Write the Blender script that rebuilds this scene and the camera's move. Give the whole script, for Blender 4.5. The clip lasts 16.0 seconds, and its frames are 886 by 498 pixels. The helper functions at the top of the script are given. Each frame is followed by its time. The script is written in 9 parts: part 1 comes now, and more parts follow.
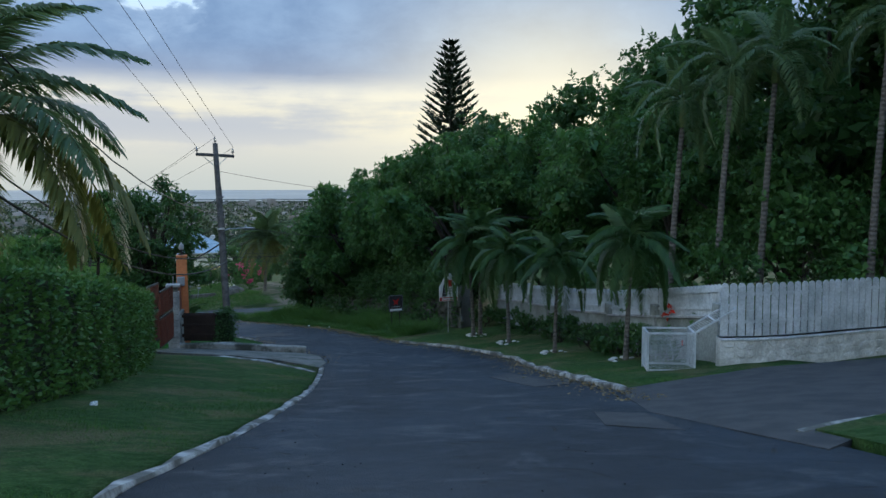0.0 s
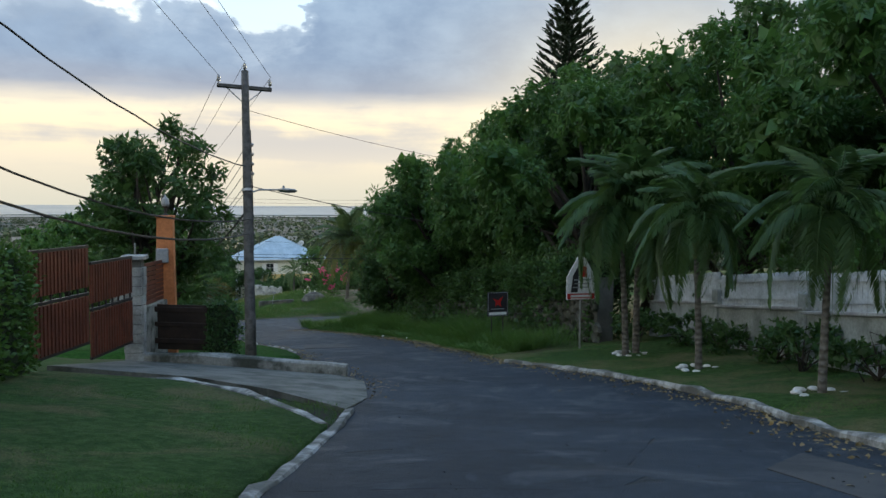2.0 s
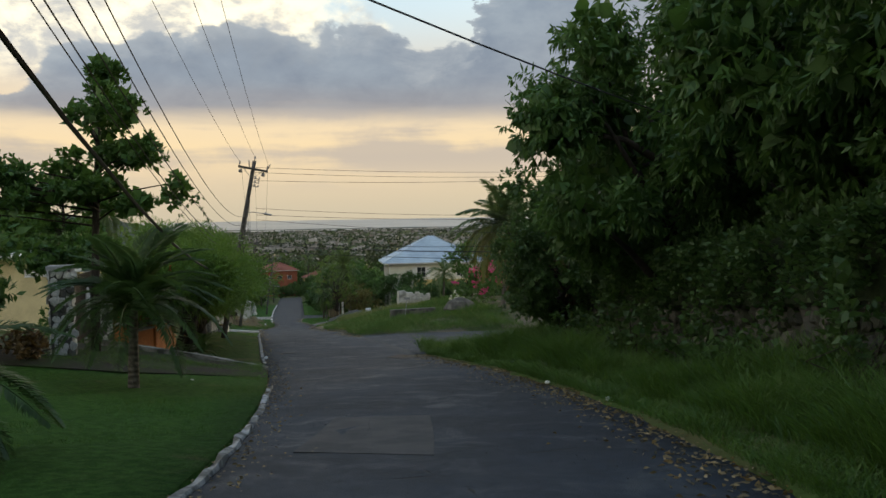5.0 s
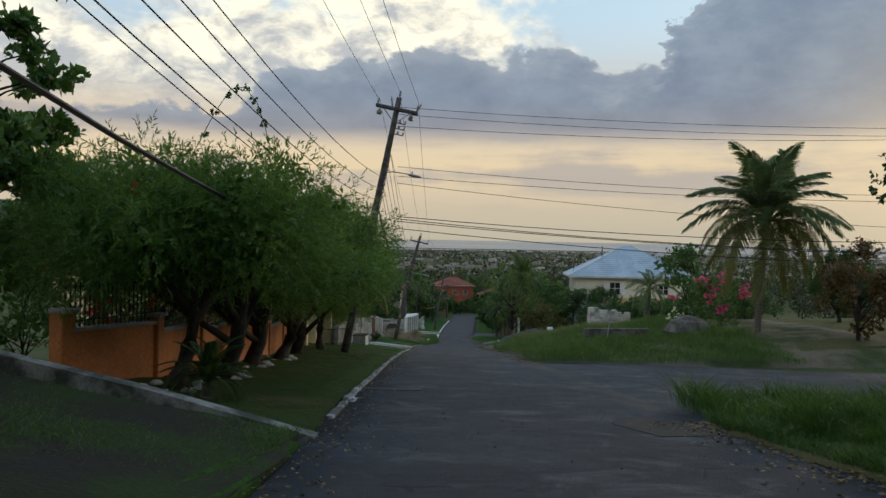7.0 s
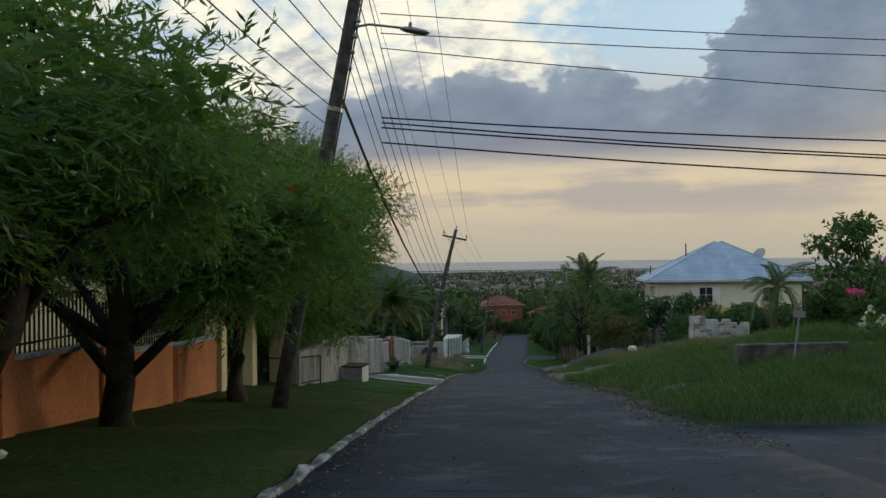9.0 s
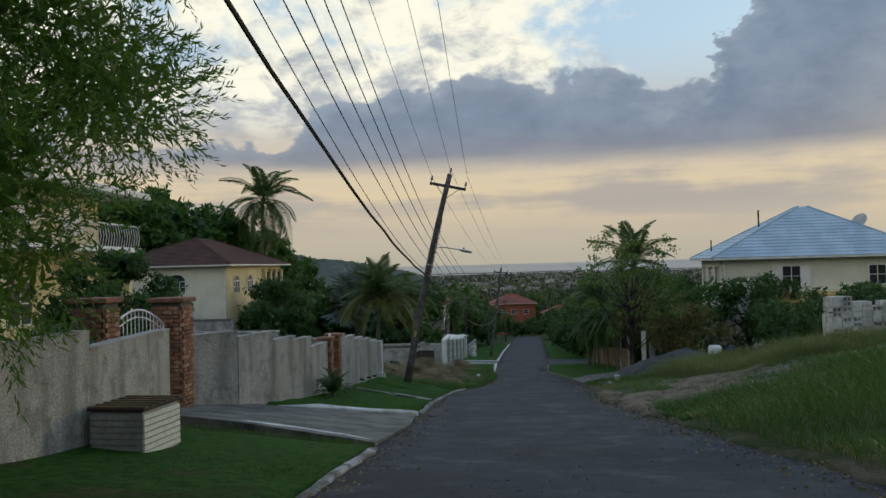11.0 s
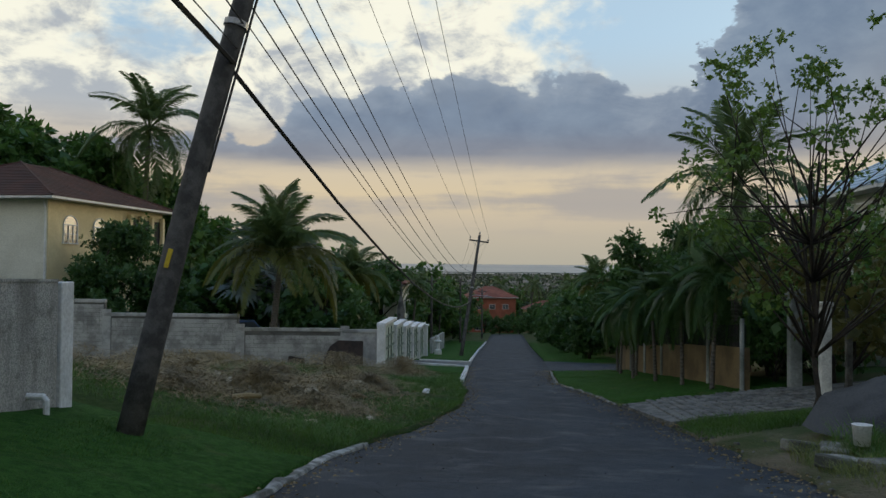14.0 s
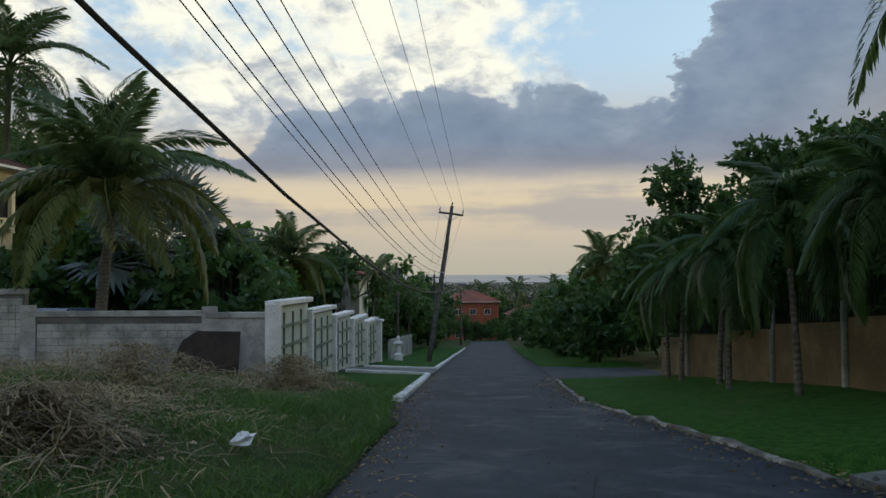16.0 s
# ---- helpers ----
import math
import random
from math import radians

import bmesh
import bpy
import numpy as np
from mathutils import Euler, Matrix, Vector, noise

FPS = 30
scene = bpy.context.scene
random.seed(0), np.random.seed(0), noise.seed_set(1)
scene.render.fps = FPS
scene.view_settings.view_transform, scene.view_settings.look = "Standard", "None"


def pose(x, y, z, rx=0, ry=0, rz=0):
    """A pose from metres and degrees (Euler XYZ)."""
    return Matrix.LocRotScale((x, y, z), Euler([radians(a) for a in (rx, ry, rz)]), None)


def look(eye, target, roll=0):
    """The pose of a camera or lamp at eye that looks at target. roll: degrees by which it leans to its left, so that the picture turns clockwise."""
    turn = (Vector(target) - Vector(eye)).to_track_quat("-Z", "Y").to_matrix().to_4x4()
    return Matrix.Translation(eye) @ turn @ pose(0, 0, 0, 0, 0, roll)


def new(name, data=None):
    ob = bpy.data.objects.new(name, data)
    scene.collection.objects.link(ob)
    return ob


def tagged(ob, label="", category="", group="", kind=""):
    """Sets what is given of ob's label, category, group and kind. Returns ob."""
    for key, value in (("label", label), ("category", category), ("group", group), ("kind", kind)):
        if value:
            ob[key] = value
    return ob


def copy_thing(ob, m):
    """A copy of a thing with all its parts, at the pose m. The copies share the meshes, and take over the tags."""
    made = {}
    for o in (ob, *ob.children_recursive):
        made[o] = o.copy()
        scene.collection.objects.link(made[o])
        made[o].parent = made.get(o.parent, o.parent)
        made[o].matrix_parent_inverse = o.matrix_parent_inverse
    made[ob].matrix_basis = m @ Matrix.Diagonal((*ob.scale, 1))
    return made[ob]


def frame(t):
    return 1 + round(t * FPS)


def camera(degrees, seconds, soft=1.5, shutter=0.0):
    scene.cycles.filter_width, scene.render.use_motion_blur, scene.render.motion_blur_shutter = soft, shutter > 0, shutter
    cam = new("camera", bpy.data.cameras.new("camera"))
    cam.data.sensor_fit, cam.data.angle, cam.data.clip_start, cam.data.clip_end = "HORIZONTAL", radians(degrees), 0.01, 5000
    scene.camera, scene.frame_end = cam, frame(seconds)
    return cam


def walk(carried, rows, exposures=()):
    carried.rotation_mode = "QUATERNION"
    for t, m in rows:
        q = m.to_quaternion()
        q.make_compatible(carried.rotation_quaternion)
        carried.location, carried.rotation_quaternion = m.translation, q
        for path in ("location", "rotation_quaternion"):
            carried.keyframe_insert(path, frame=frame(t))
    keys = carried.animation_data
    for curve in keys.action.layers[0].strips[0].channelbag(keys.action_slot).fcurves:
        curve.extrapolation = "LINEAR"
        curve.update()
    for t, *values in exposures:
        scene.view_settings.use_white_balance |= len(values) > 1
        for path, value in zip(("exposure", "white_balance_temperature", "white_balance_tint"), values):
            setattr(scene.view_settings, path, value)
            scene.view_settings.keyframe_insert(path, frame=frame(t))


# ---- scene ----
cam = camera(57.1, 16.0)
PATH = [
    (0, (0.043, 0.006, 0.027), (0.029, 2.0, -0.12), -0.1),
    (0.5, (-0.062, 2.8, -0.502), (-0.174, 4.795, -0.597), -0.3),
    (1, (-0.249, 5.659, -1.041), (-0.408, 7.651, -1.141), 0.5),
    (1.5, (-0.511, 8.651, -1.586), (-0.718, 10.636, -1.707), 0.6),
    (2, (-0.865, 11.757, -2.179), (-1.12, 13.738, -2.283), 0.3),
    (2.5, (-1.301, 14.947, -2.752), (-1.578, 16.925, -2.862), 1.0),
    (3, (-1.794, 18.143, -3.321), (-2.097, 20.116, -3.442), 1.6),
    (5.5, (-6.221, 35.462, -5.159), (-7.005, 37.301, -5.209), -0.9),
    (6, (-8.045, 39.308, -5.789), (-8.946, 41.093, -5.818), 0.1),
    (6.5, (-10.07, 43.143, -6.371), (-11.063, 44.879, -6.404), 0.7),
    (7, (-12.266, 46.972, -6.957), (-13.322, 48.67, -6.978), 1.1),
    (7.5, (-14.548, 50.766, -7.506), (-15.649, 52.436, -7.504), 0.9),
    (8, (-16.825, 54.544, -7.999), (-17.937, 56.206, -7.985), -0.0),
    (10.5, (-29.364, 74.532, -10.347), (-30.548, 76.143, -10.286), -1.1),
    (11, (-31.759, 78.328, -10.86), (-32.926, 79.952, -10.816), -1.5),
    (11.5, (-34.156, 82.12, -11.347), (-35.295, 83.763, -11.294), -1.3),
    (12, (-36.539, 85.909, -11.858), (-37.681, 87.55, -11.805), -0.3),
    (12.5, (-38.904, 89.663, -12.404), (-40.07, 91.288, -12.38), 0.1),
    (13, (-41.246, 93.407, -12.939), (-42.409, 95.034, -12.917), 0.4),
    (13.5, (-43.532, 97.123, -13.444), (-44.66, 98.774, -13.414), 0.4),
    (14, (-45.67, 100.76, -13.891), (-46.793, 102.414, -13.85), 0.5),
    (14.5, (-47.672, 104.308, -14.362), (-48.792, 105.964, -14.317), 0.9),
    (15, (-49.636, 107.811, -14.851), (-50.743, 109.476, -14.802), 1.1),
    (15.5, (-51.619, 111.321, -15.432), (-52.707, 112.998, -15.375), 0.4),
    (16, (-53.605, 114.848, -16.021), (-54.69, 116.526, -15.952), -0.2),
]
walk(cam, [(t, look(eye, target, roll)) for t, eye, target, roll in PATH],
     [(0, 0.53, 5050, -3), (1.5, 0.70, 5700, -2), (3, 0.82, 6200, -2), (5.5, 0.27, 7000, 1), (6.5, 0.22, 6600, 1), (8, -0.03, 6250, 1), (10.5, 0.0, 6200, 0.5), (13, -0.12, 5950, 0.5), (14.5, -0.04, 6100, 0.5), (16, 0.03, 6000, 0.5)])


# ---- world, sun and sky ----
SUN_YAW, SUN_ELEV = -7.0, 6.0      # degrees: turned left from +y, above the horizon


class Nodes:
    """A small helper that links shader nodes."""

    def __init__(self, tree):
        self.t = tree
        tree.nodes.clear()

    def n(self, kind, **props):
        node = self.t.nodes.new(kind)
        for key, value in props.items():
            if key == "operation":
                node.operation = value
            elif key == "blend_type":
                node.blend_type = value
            elif key == "data_type":
                node.data_type = value
            elif key == "noise_dimensions":
                node.noise_dimensions = value
            elif key == "feature":
                node.feature = value
            elif key == "sky_type":
                node.sky_type = value
        return node

    def put(self, socket, value):
        if isinstance(value, bpy.types.NodeSocket):
            self.t.links.new(value, socket)
        else:
            socket.default_value = value

    def math(self, op, a, b=0.0, c=0.0, clamp=False):
        node = self.n("ShaderNodeMath", operation=op)
        node.use_clamp = clamp
        for k, v in enumerate((a, b, c)):
            self.put(node.inputs[k], v)
        return node.outputs[0]

    def mix(self, f, a, b, blend="MIX"):
        node = self.n("ShaderNodeMix", data_type="RGBA", blend_type=blend)
        self.put(node.inputs[0], f)
        self.put(node.inputs[6], a if isinstance(a, bpy.types.NodeSocket) else (*a, 1.0))
        self.put(node.inputs[7], b if isinstance(b, bpy.types.NodeSocket) else (*b, 1.0))
        return node.outputs[2]

    def ramp(self, fac, stops):
        node = self.n("ShaderNodeValToRGB")
        el = node.color_ramp.elements
        el[0].position, el[1].position = stops[0][0], stops[-1][0]
        el[0].color, el[1].color = (*stops[0][1], 1), (*stops[-1][1], 1)
        for p, c in stops[1:-1]:
            e = el.new(p)
            e.color = (*c, 1)
        self.put(node.inputs[0], fac)
        return node.outputs[0]

    def noise(self, vec, scale, detail=4.0, rough=0.55, distort=0.0):
        node = self.n("ShaderNodeTexNoise")
        if vec is not None:
            self.put(node.inputs["Vector"], vec)
        node.inputs["Scale"].default_value = scale
        node.inputs["Detail"].default_value = detail
        node.inputs["Roughness"].default_value = rough
        node.inputs["Distortion"].default_value = distort
        return node.outputs[0]

    def step(self, x, lo, hi):
        node = self.n("ShaderNodeMapRange")
        node.interpolation_type = "SMOOTHSTEP"
        self.put(node.inputs[0], x)
        self.put(node.inputs[1], lo)
        self.put(node.inputs[2], hi)
        return node.outputs[0]

    def vec(self, x, y, z):
        node = self.n("ShaderNodeCombineXYZ")
        for k, v in enumerate((x, y, z)):
            self.put(node.inputs[k], v)
        return node.outputs[0]


def build_world():
    world = bpy.data.worlds.new("evening_sky")
    scene.world = world
    world.use_nodes = True
    N = Nodes(world.node_tree)
    co = N.n("ShaderNodeTexCoord").outputs["Generated"]
    sep = N.n("ShaderNodeSeparateXYZ")
    N.put(sep.inputs[0], co)
    x, y, z = sep.outputs
    elev = N.math("MULTIPLY", N.math("ARCSINE", z), 57.2958)
    # azimuth to the right of the direction in which the lower road runs, in degrees
    az = N.math("ADD", N.math("MULTIPLY", N.math("ARCTAN2", x, y), 57.2958), 34.0)
    sky = N.n("ShaderNodeTexSky", sky_type="NISHITA")
    sky.sun_disc = False
    sky.sun_elevation, sky.sun_rotation = radians(SUN_ELEV), radians(-SUN_YAW)
    sky.dust_density, sky.ozone_density = 2.0, 3.0
    clear = N.mix(1.0, sky.outputs[0], (0.10, 0.115, 0.13), "MULTIPLY")
    lit = N.mix(0.7, clear, (0.60, 0.71, 0.84))
    lit = N.mix(N.step(elev, 20.0, 50.0), lit, (0.15, 0.30, 0.60))
    # warm haze low in the sky, cooler above
    haze = N.ramp(N.step(elev, -2.0, 24.0), [(0.0, (0.44, 0.38, 0.31)), (0.10, (0.60, 0.470, 0.35)), (0.17, (0.72, 0.545, 0.36)),
                                             (0.34, (0.64, 0.52, 0.42)), (0.55, (0.55, 0.50, 0.48)), (1.0, (0.52, 0.56, 0.62))])
    base = N.mix(N.step(elev, 9.0, 16.0), haze, lit)
    # the glow round the low sun
    dot = N.n("ShaderNodeVectorMath", operation="DOT_PRODUCT")
    N.put(dot.inputs[0], co)
    a, e = radians(SUN_YAW), radians(SUN_ELEV)
    dot.inputs[1].default_value = (-math.sin(a) * math.cos(e), math.cos(a) * math.cos(e), math.sin(e))
    near_sun = N.math("POWER", N.math("MAXIMUM", dot.outputs["Value"], 0.0), 60.0)
    # flat coordinates of the cloud decks, in degrees
    deck = N.vec(N.math("MULTIPLY", az, 0.055), N.math("MULTIPLY", elev, 0.095), 0.0)
    thin = N.vec(N.math("MULTIPLY", az, 0.035), N.math("MULTIPLY", elev, 0.30), 3.0)
    puff = N.noise(deck, 1.0, 8.0, 0.56, 0.25)
    fine = N.noise(deck, 3.2, 6.0, 0.6, 0.2)
    streak = N.noise(thin, 1.3, 5.0, 0.55)
    # streaks of thin cloud under the bank
    low = N.math("MULTIPLY", N.step(N.math("ADD", streak, N.math("MULTIPLY", N.math("SUBTRACT", fine, 0.5), 0.35)), 0.42, 0.62), N.math("SUBTRACT", 1.0, N.step(elev, 8.0, 13.0)))
    low = N.math("MULTIPLY", low, N.step(elev, 1.5, 4.5))
    c = N.mix(N.math("MULTIPLY", low, 0.72), base, (0.36, 0.32, 0.33))
    # bright heaps above, thickest to the left, with clear sky to the right of the middle
    turn = N.n("ShaderNodeMapRange")
    N.put(turn.inputs[0], N.math("ADD", az, N.math("MULTIPLY", N.math("SUBTRACT", N.noise(deck, 3.4, 8.0, 0.62, 0.4), 0.5), 13.0)))
    turn.inputs[1].default_value, turn.inputs[2].default_value = -60.0, 60.0
    spread = N.ramp(turn.outputs[0], [(0.0, (0.6, 0.6, 0.6)), (0.25, (0.62, 0.62, 0.62)), (0.45, (0.58, 0.58, 0.58)), (0.57, (0.50, 0.50, 0.50)), (0.63, (0.40, 0.40, 0.40)), (0.8, (0.5, 0.5, 0.5)), (1.0, (0.55, 0.55, 0.55))])
    heap = N.math("ADD", puff, N.math("MULTIPLY", N.math("SUBTRACT", fine, 0.5), 0.45))
    heap = N.math("ADD", heap, N.math("SUBTRACT", spread, 0.5))
    upper = N.math("MULTIPLY", N.step(heap, 0.42, 0.56), N.step(elev, 8.0, 11.5))
    upper = N.math("MULTIPLY", upper, N.math("SUBTRACT", 1.0, N.math("MULTIPLY", N.step(elev, 24.0, 45.0), 0.8)))
    lobes = N.noise(deck, 4.6, 7.0, 0.62, 0.35)
    shade = N.step(N.math("SUBTRACT", N.math("ADD", lobes, N.math("MULTIPLY", fine, 0.6)), N.math("MULTIPLY", N.math("SUBTRACT", elev, 12.0), 0.022)), 0.66, 0.92)
    cream = N.mix(shade, (1.0, 0.89, 0.74), (0.46, 0.45, 0.48))
    c = N.mix(upper, c, cream)
    # the grey-blue bank, flat below and heaped above, taller to the right
    crest = N.ramp(turn.outputs[0], [(0.0, (0.28, 0.28, 0.28)), (0.36, (0.27, 0.27, 0.27)), (0.43, (0.36, 0.36, 0.36)), (0.50, (0.44, 0.44, 0.44)), (0.56, (0.43, 0.43, 0.43)),
                                     (0.605, (0.36, 0.36, 0.36)), (0.635, (0.42, 0.42, 0.42)), (0.66, (0.55, 0.55, 0.55)), (0.69, (0.66, 0.66, 0.66)), (0.74, (0.66, 0.66, 0.66)), (0.85, (0.52, 0.52, 0.52)), (1.0, (0.44, 0.44, 0.44))])
    top = N.math("MULTIPLY", crest, 30.0)
    top = N.math("ADD", top, N.math("MULTIPLY", N.math("SUBTRACT", N.noise(deck, 2.6, 6.0, 0.52, 0.2), 0.5), 9.0))
    foot = N.math("ADD", 7.2, N.math("MULTIPLY", N.math("SUBTRACT", streak, 0.5), 3.0))
    bank = N.math("MULTIPLY", N.step(elev, N.math("SUBTRACT", foot, 0.8), N.math("ADD", foot, 0.9)),
                  N.math("SUBTRACT", 1.0, N.step(elev, N.math("SUBTRACT", top, 0.28), N.math("ADD", top, 0.28))))
    rim = N.step(elev, N.math("SUBTRACT", top, 1.9), N.math("ADD", top, 0.3))
    blue = N.mix(N.step(N.math("ADD", N.math("MULTIPLY", fine, 0.6), N.math("MULTIPLY", lobes, 0.4)), 0.32, 0.70), (0.150, 0.185, 0.270), (0.245, 0.280, 0.360))
    blue = N.mix(N.math("MULTIPLY", rim, 0.30), blue, (0.52, 0.53, 0.58))
    blue = N.mix(N.math("MULTIPLY", N.math("SUBTRACT", 1.0, N.step(elev, foot, N.math("ADD", foot, 3.0))), 0.5), blue, (0.30, 0.26, 0.27))
    c = N.mix(N.math("MULTIPLY", bank, 0.94), c, blue)
    glow = N.mix(N.math("MULTIPLY", near_sun, 0.62), c, (1.05, 0.76, 0.42))
    c = N.mix(N.math("SUBTRACT", 1.0, N.step(elev, 6.0, 20.0)), c, glow)
    bg = N.n("ShaderNodeBackground")
    N.put(bg.inputs[0], c)
    bg.inputs[1].default_value = SKY_STRENGTH
    out = N.n("ShaderNodeOutputWorld")
    N.put(out.inputs[0], bg.outputs[0])


SKY_STRENGTH = 1.08
build_world()
sun_lamp = new("evening_sun", bpy.data.lights.new("evening_sun", "SUN"))
sun_lamp.data.energy, sun_lamp.data.angle, sun_lamp.data.color = 0.6, radians(10.0), (1.0, 0.76, 0.48)
sun_lamp.matrix_basis = look((0, 0, 60), (60 * math.sin(radians(SUN_YAW)) * math.cos(radians(SUN_ELEV)), -60 * math.cos(radians(SUN_YAW)) * math.cos(radians(SUN_ELEV)), 60 - 60 * math.sin(radians(SUN_ELEV))))


# ---- materials ----
def material(name, build, rough=0.8, metal=0.0, bump=0.0, spec=0.3):
    """A node material. build(N, pos) returns the base colour and, or None, a height for the relief."""
    m = bpy.data.materials.new(name)
    m.use_nodes = True
    N = Nodes(m.node_tree)
    pos = N.n("ShaderNodeNewGeometry").outputs["Position"]
    got = build(N, pos)
    colour, height = got[0], got[1]
    b = N.n("ShaderNodeBsdfPrincipled")
    N.put(b.inputs["Base Color"], colour if isinstance(colour, bpy.types.NodeSocket) else (*colour, 1.0))
    N.put(b.inputs["Roughness"], got[2] if len(got) > 2 else rough)
    b.inputs["Metallic"].default_value = metal
    b.inputs["Specular IOR Level"].default_value = spec
    if height is not None and bump > 0:
        bm_ = N.n("ShaderNodeBump")
        bm_.inputs["Strength"].default_value = 0.8
        bm_.inputs["Distance"].default_value = bump
        N.put(bm_.inputs["Height"], height)
        N.put(b.inputs["Normal"], bm_.outputs[0])
    out = N.n("ShaderNodeOutputMaterial")
    N.put(out.inputs[0], b.outputs[0])
    return m


def two_tone(a, b, scale=3.0, fine=40.0, bump=0.01, rough=0.8, spec=0.3, spread=(0.38, 0.62), metal=0.0):
    """Colours a and b in large blotches, with fine grain in light and dark and in relief."""
    def build(N, pos):
        big = N.step(N.noise(pos, scale, 5.0, 0.6), spread[0], spread[1])
        small = N.noise(pos, fine, 3.0, 0.6)
        c = N.mix(big, a, b)
        c = N.mix(0.55, c, N.ramp(small, [(0.25, (0.55, 0.55, 0.55)), (0.75, (1.35, 1.35, 1.35))]), "MULTIPLY")
        return c, N.math("ADD", small, N.math("MULTIPLY", big, 0.3))
    return lambda name: material(name, build, rough, metal, bump, spec)


def leafy(name, dark, light, thin=0.32):
    """Leaves: each one of its own green, with some light coming through."""
    m = bpy.data.materials.new(name)
    m.use_nodes = True
    N = Nodes(m.node_tree)
    geo = N.n("ShaderNodeNewGeometry")
    rnd = geo.outputs["Random Per Island"]
    patch = N.noise(geo.outputs["Position"], 1.1, 4.0, 0.6)
    f = N.math("ADD", N.math("MULTIPLY", rnd, 0.5), N.math("MULTIPLY", N.step(patch, 0.36, 0.62), 0.5))
    c = N.mix(f, dark, light)
    b = N.n("ShaderNodeBsdfPrincipled")
    N.put(b.inputs["Base Color"], c)
    b.inputs["Roughness"].default_value = 0.48
    b.inputs["Specular IOR Level"].default_value = 0.35
    tr = N.n("ShaderNodeBsdfTranslucent")
    N.put(tr.inputs[0], N.mix(0.5, c, (light[0] * 1.6, light[1] * 1.5, light[2])))
    mx = N.n("ShaderNodeMixShader")
    mx.inputs[0].default_value = thin
    N.put(mx.inputs[1], b.outputs[0])
    N.put(mx.inputs[2], tr.outputs[0])
    out = N.n("ShaderNodeOutputMaterial")
    N.put(out.inputs[0], mx.outputs[0])
    return m


def turf(name, deep, fresh, dry, share):
    """Mown grass: tufts in light and dark, with dry patches."""
    def build(N, pos):
        patch = N.step(N.noise(pos, 0.55, 6.0, 0.65, 0.4), 0.62 - share, 0.80 - share)
        tuft = N.noise(pos, 7.0, 4.0, 0.65)
        blade = N.noise(pos, 48.0, 3.0, 0.7)
        c = N.mix(N.step(tuft, 0.35, 0.65), deep, fresh)
        c = N.mix(N.math("MULTIPLY", patch, N.step(blade, 0.3, 0.6)), c, dry)
        c = N.mix(0.75, c, N.ramp(blade, [(0.28, (0.35, 0.35, 0.35)), (0.72, (1.6, 1.6, 1.6))]), "MULTIPLY")
        return c, N.math("ADD", blade, tuft)
    return material(name, build, 0.9, 0, 0.06, 0.1)


def asphalt_build(N, pos):
    big = N.step(N.noise(pos, 0.35, 5.0, 0.6), 0.35, 0.65)
    mid = N.noise(pos, 2.2, 4.0, 0.6)
    grit = N.noise(pos, 55.0, 2.0, 0.7)
    vor = N.n("ShaderNodeTexVoronoi", feature="DISTANCE_TO_EDGE")
    N.put(vor.inputs["Vector"], N.mix(0.12, pos, N.n("ShaderNodeTexNoise").outputs[1], "ADD"))
    vor.inputs["Scale"].default_value = 0.45
    crack = N.math("MULTIPLY", N.math("SUBTRACT", 1.0, N.step(vor.outputs[0], 0.0, 0.012)), N.step(mid, 0.5, 0.62))
    worn = N.step(N.noise(pos, 0.9, 6.0, 0.7, 0.6), 0.5, 0.66)
    # the blue in these asphalt tones is painted sky sheen
    c = N.mix(big, (0.010, 0.017, 0.028), (0.021, 0.032, 0.048))
    c = N.mix(N.math("MULTIPLY", worn, 0.75), c, (0.038, 0.051, 0.067))
    speck = N.noise(pos, 14.0, 3.0, 0.75)
    c = N.mix(0.55, c, N.ramp(speck, [(0.3, (0.55, 0.55, 0.55)), (0.7, (1.45, 1.45, 1.45))]), "MULTIPLY")
    c = N.mix(N.math("MULTIPLY", N.step(mid, 0.55, 0.75), 0.5), c, (0.040, 0.043, 0.047))
    c = N.mix(N.math("MULTIPLY", N.step(grit, 0.62, 0.78), 0.6), c, (0.090, 0.092, 0.094))
    stain = N.step(N.noise(pos, 0.55, 4.0, 0.6, 1.0), 0.60, 0.72)
    c = N.mix(N.math("MULTIPLY", stain, 0.6), c, (0.014, 0.015, 0.018))
    c = N.mix(N.math("MULTIPLY", crack, 0.8), c, (0.015, 0.015, 0.016))
    rough = N.math("SUBTRACT", N.math("ADD", 0.60, N.math("MULTIPLY", mid, 0.3)), N.math("MULTIPLY", worn, 0.12))
    return c, N.math("SUBTRACT", N.math("ADD", grit, N.math("MULTIPLY", mid, 0.5)), N.math("MULTIPLY", crack, 1.2)), rough


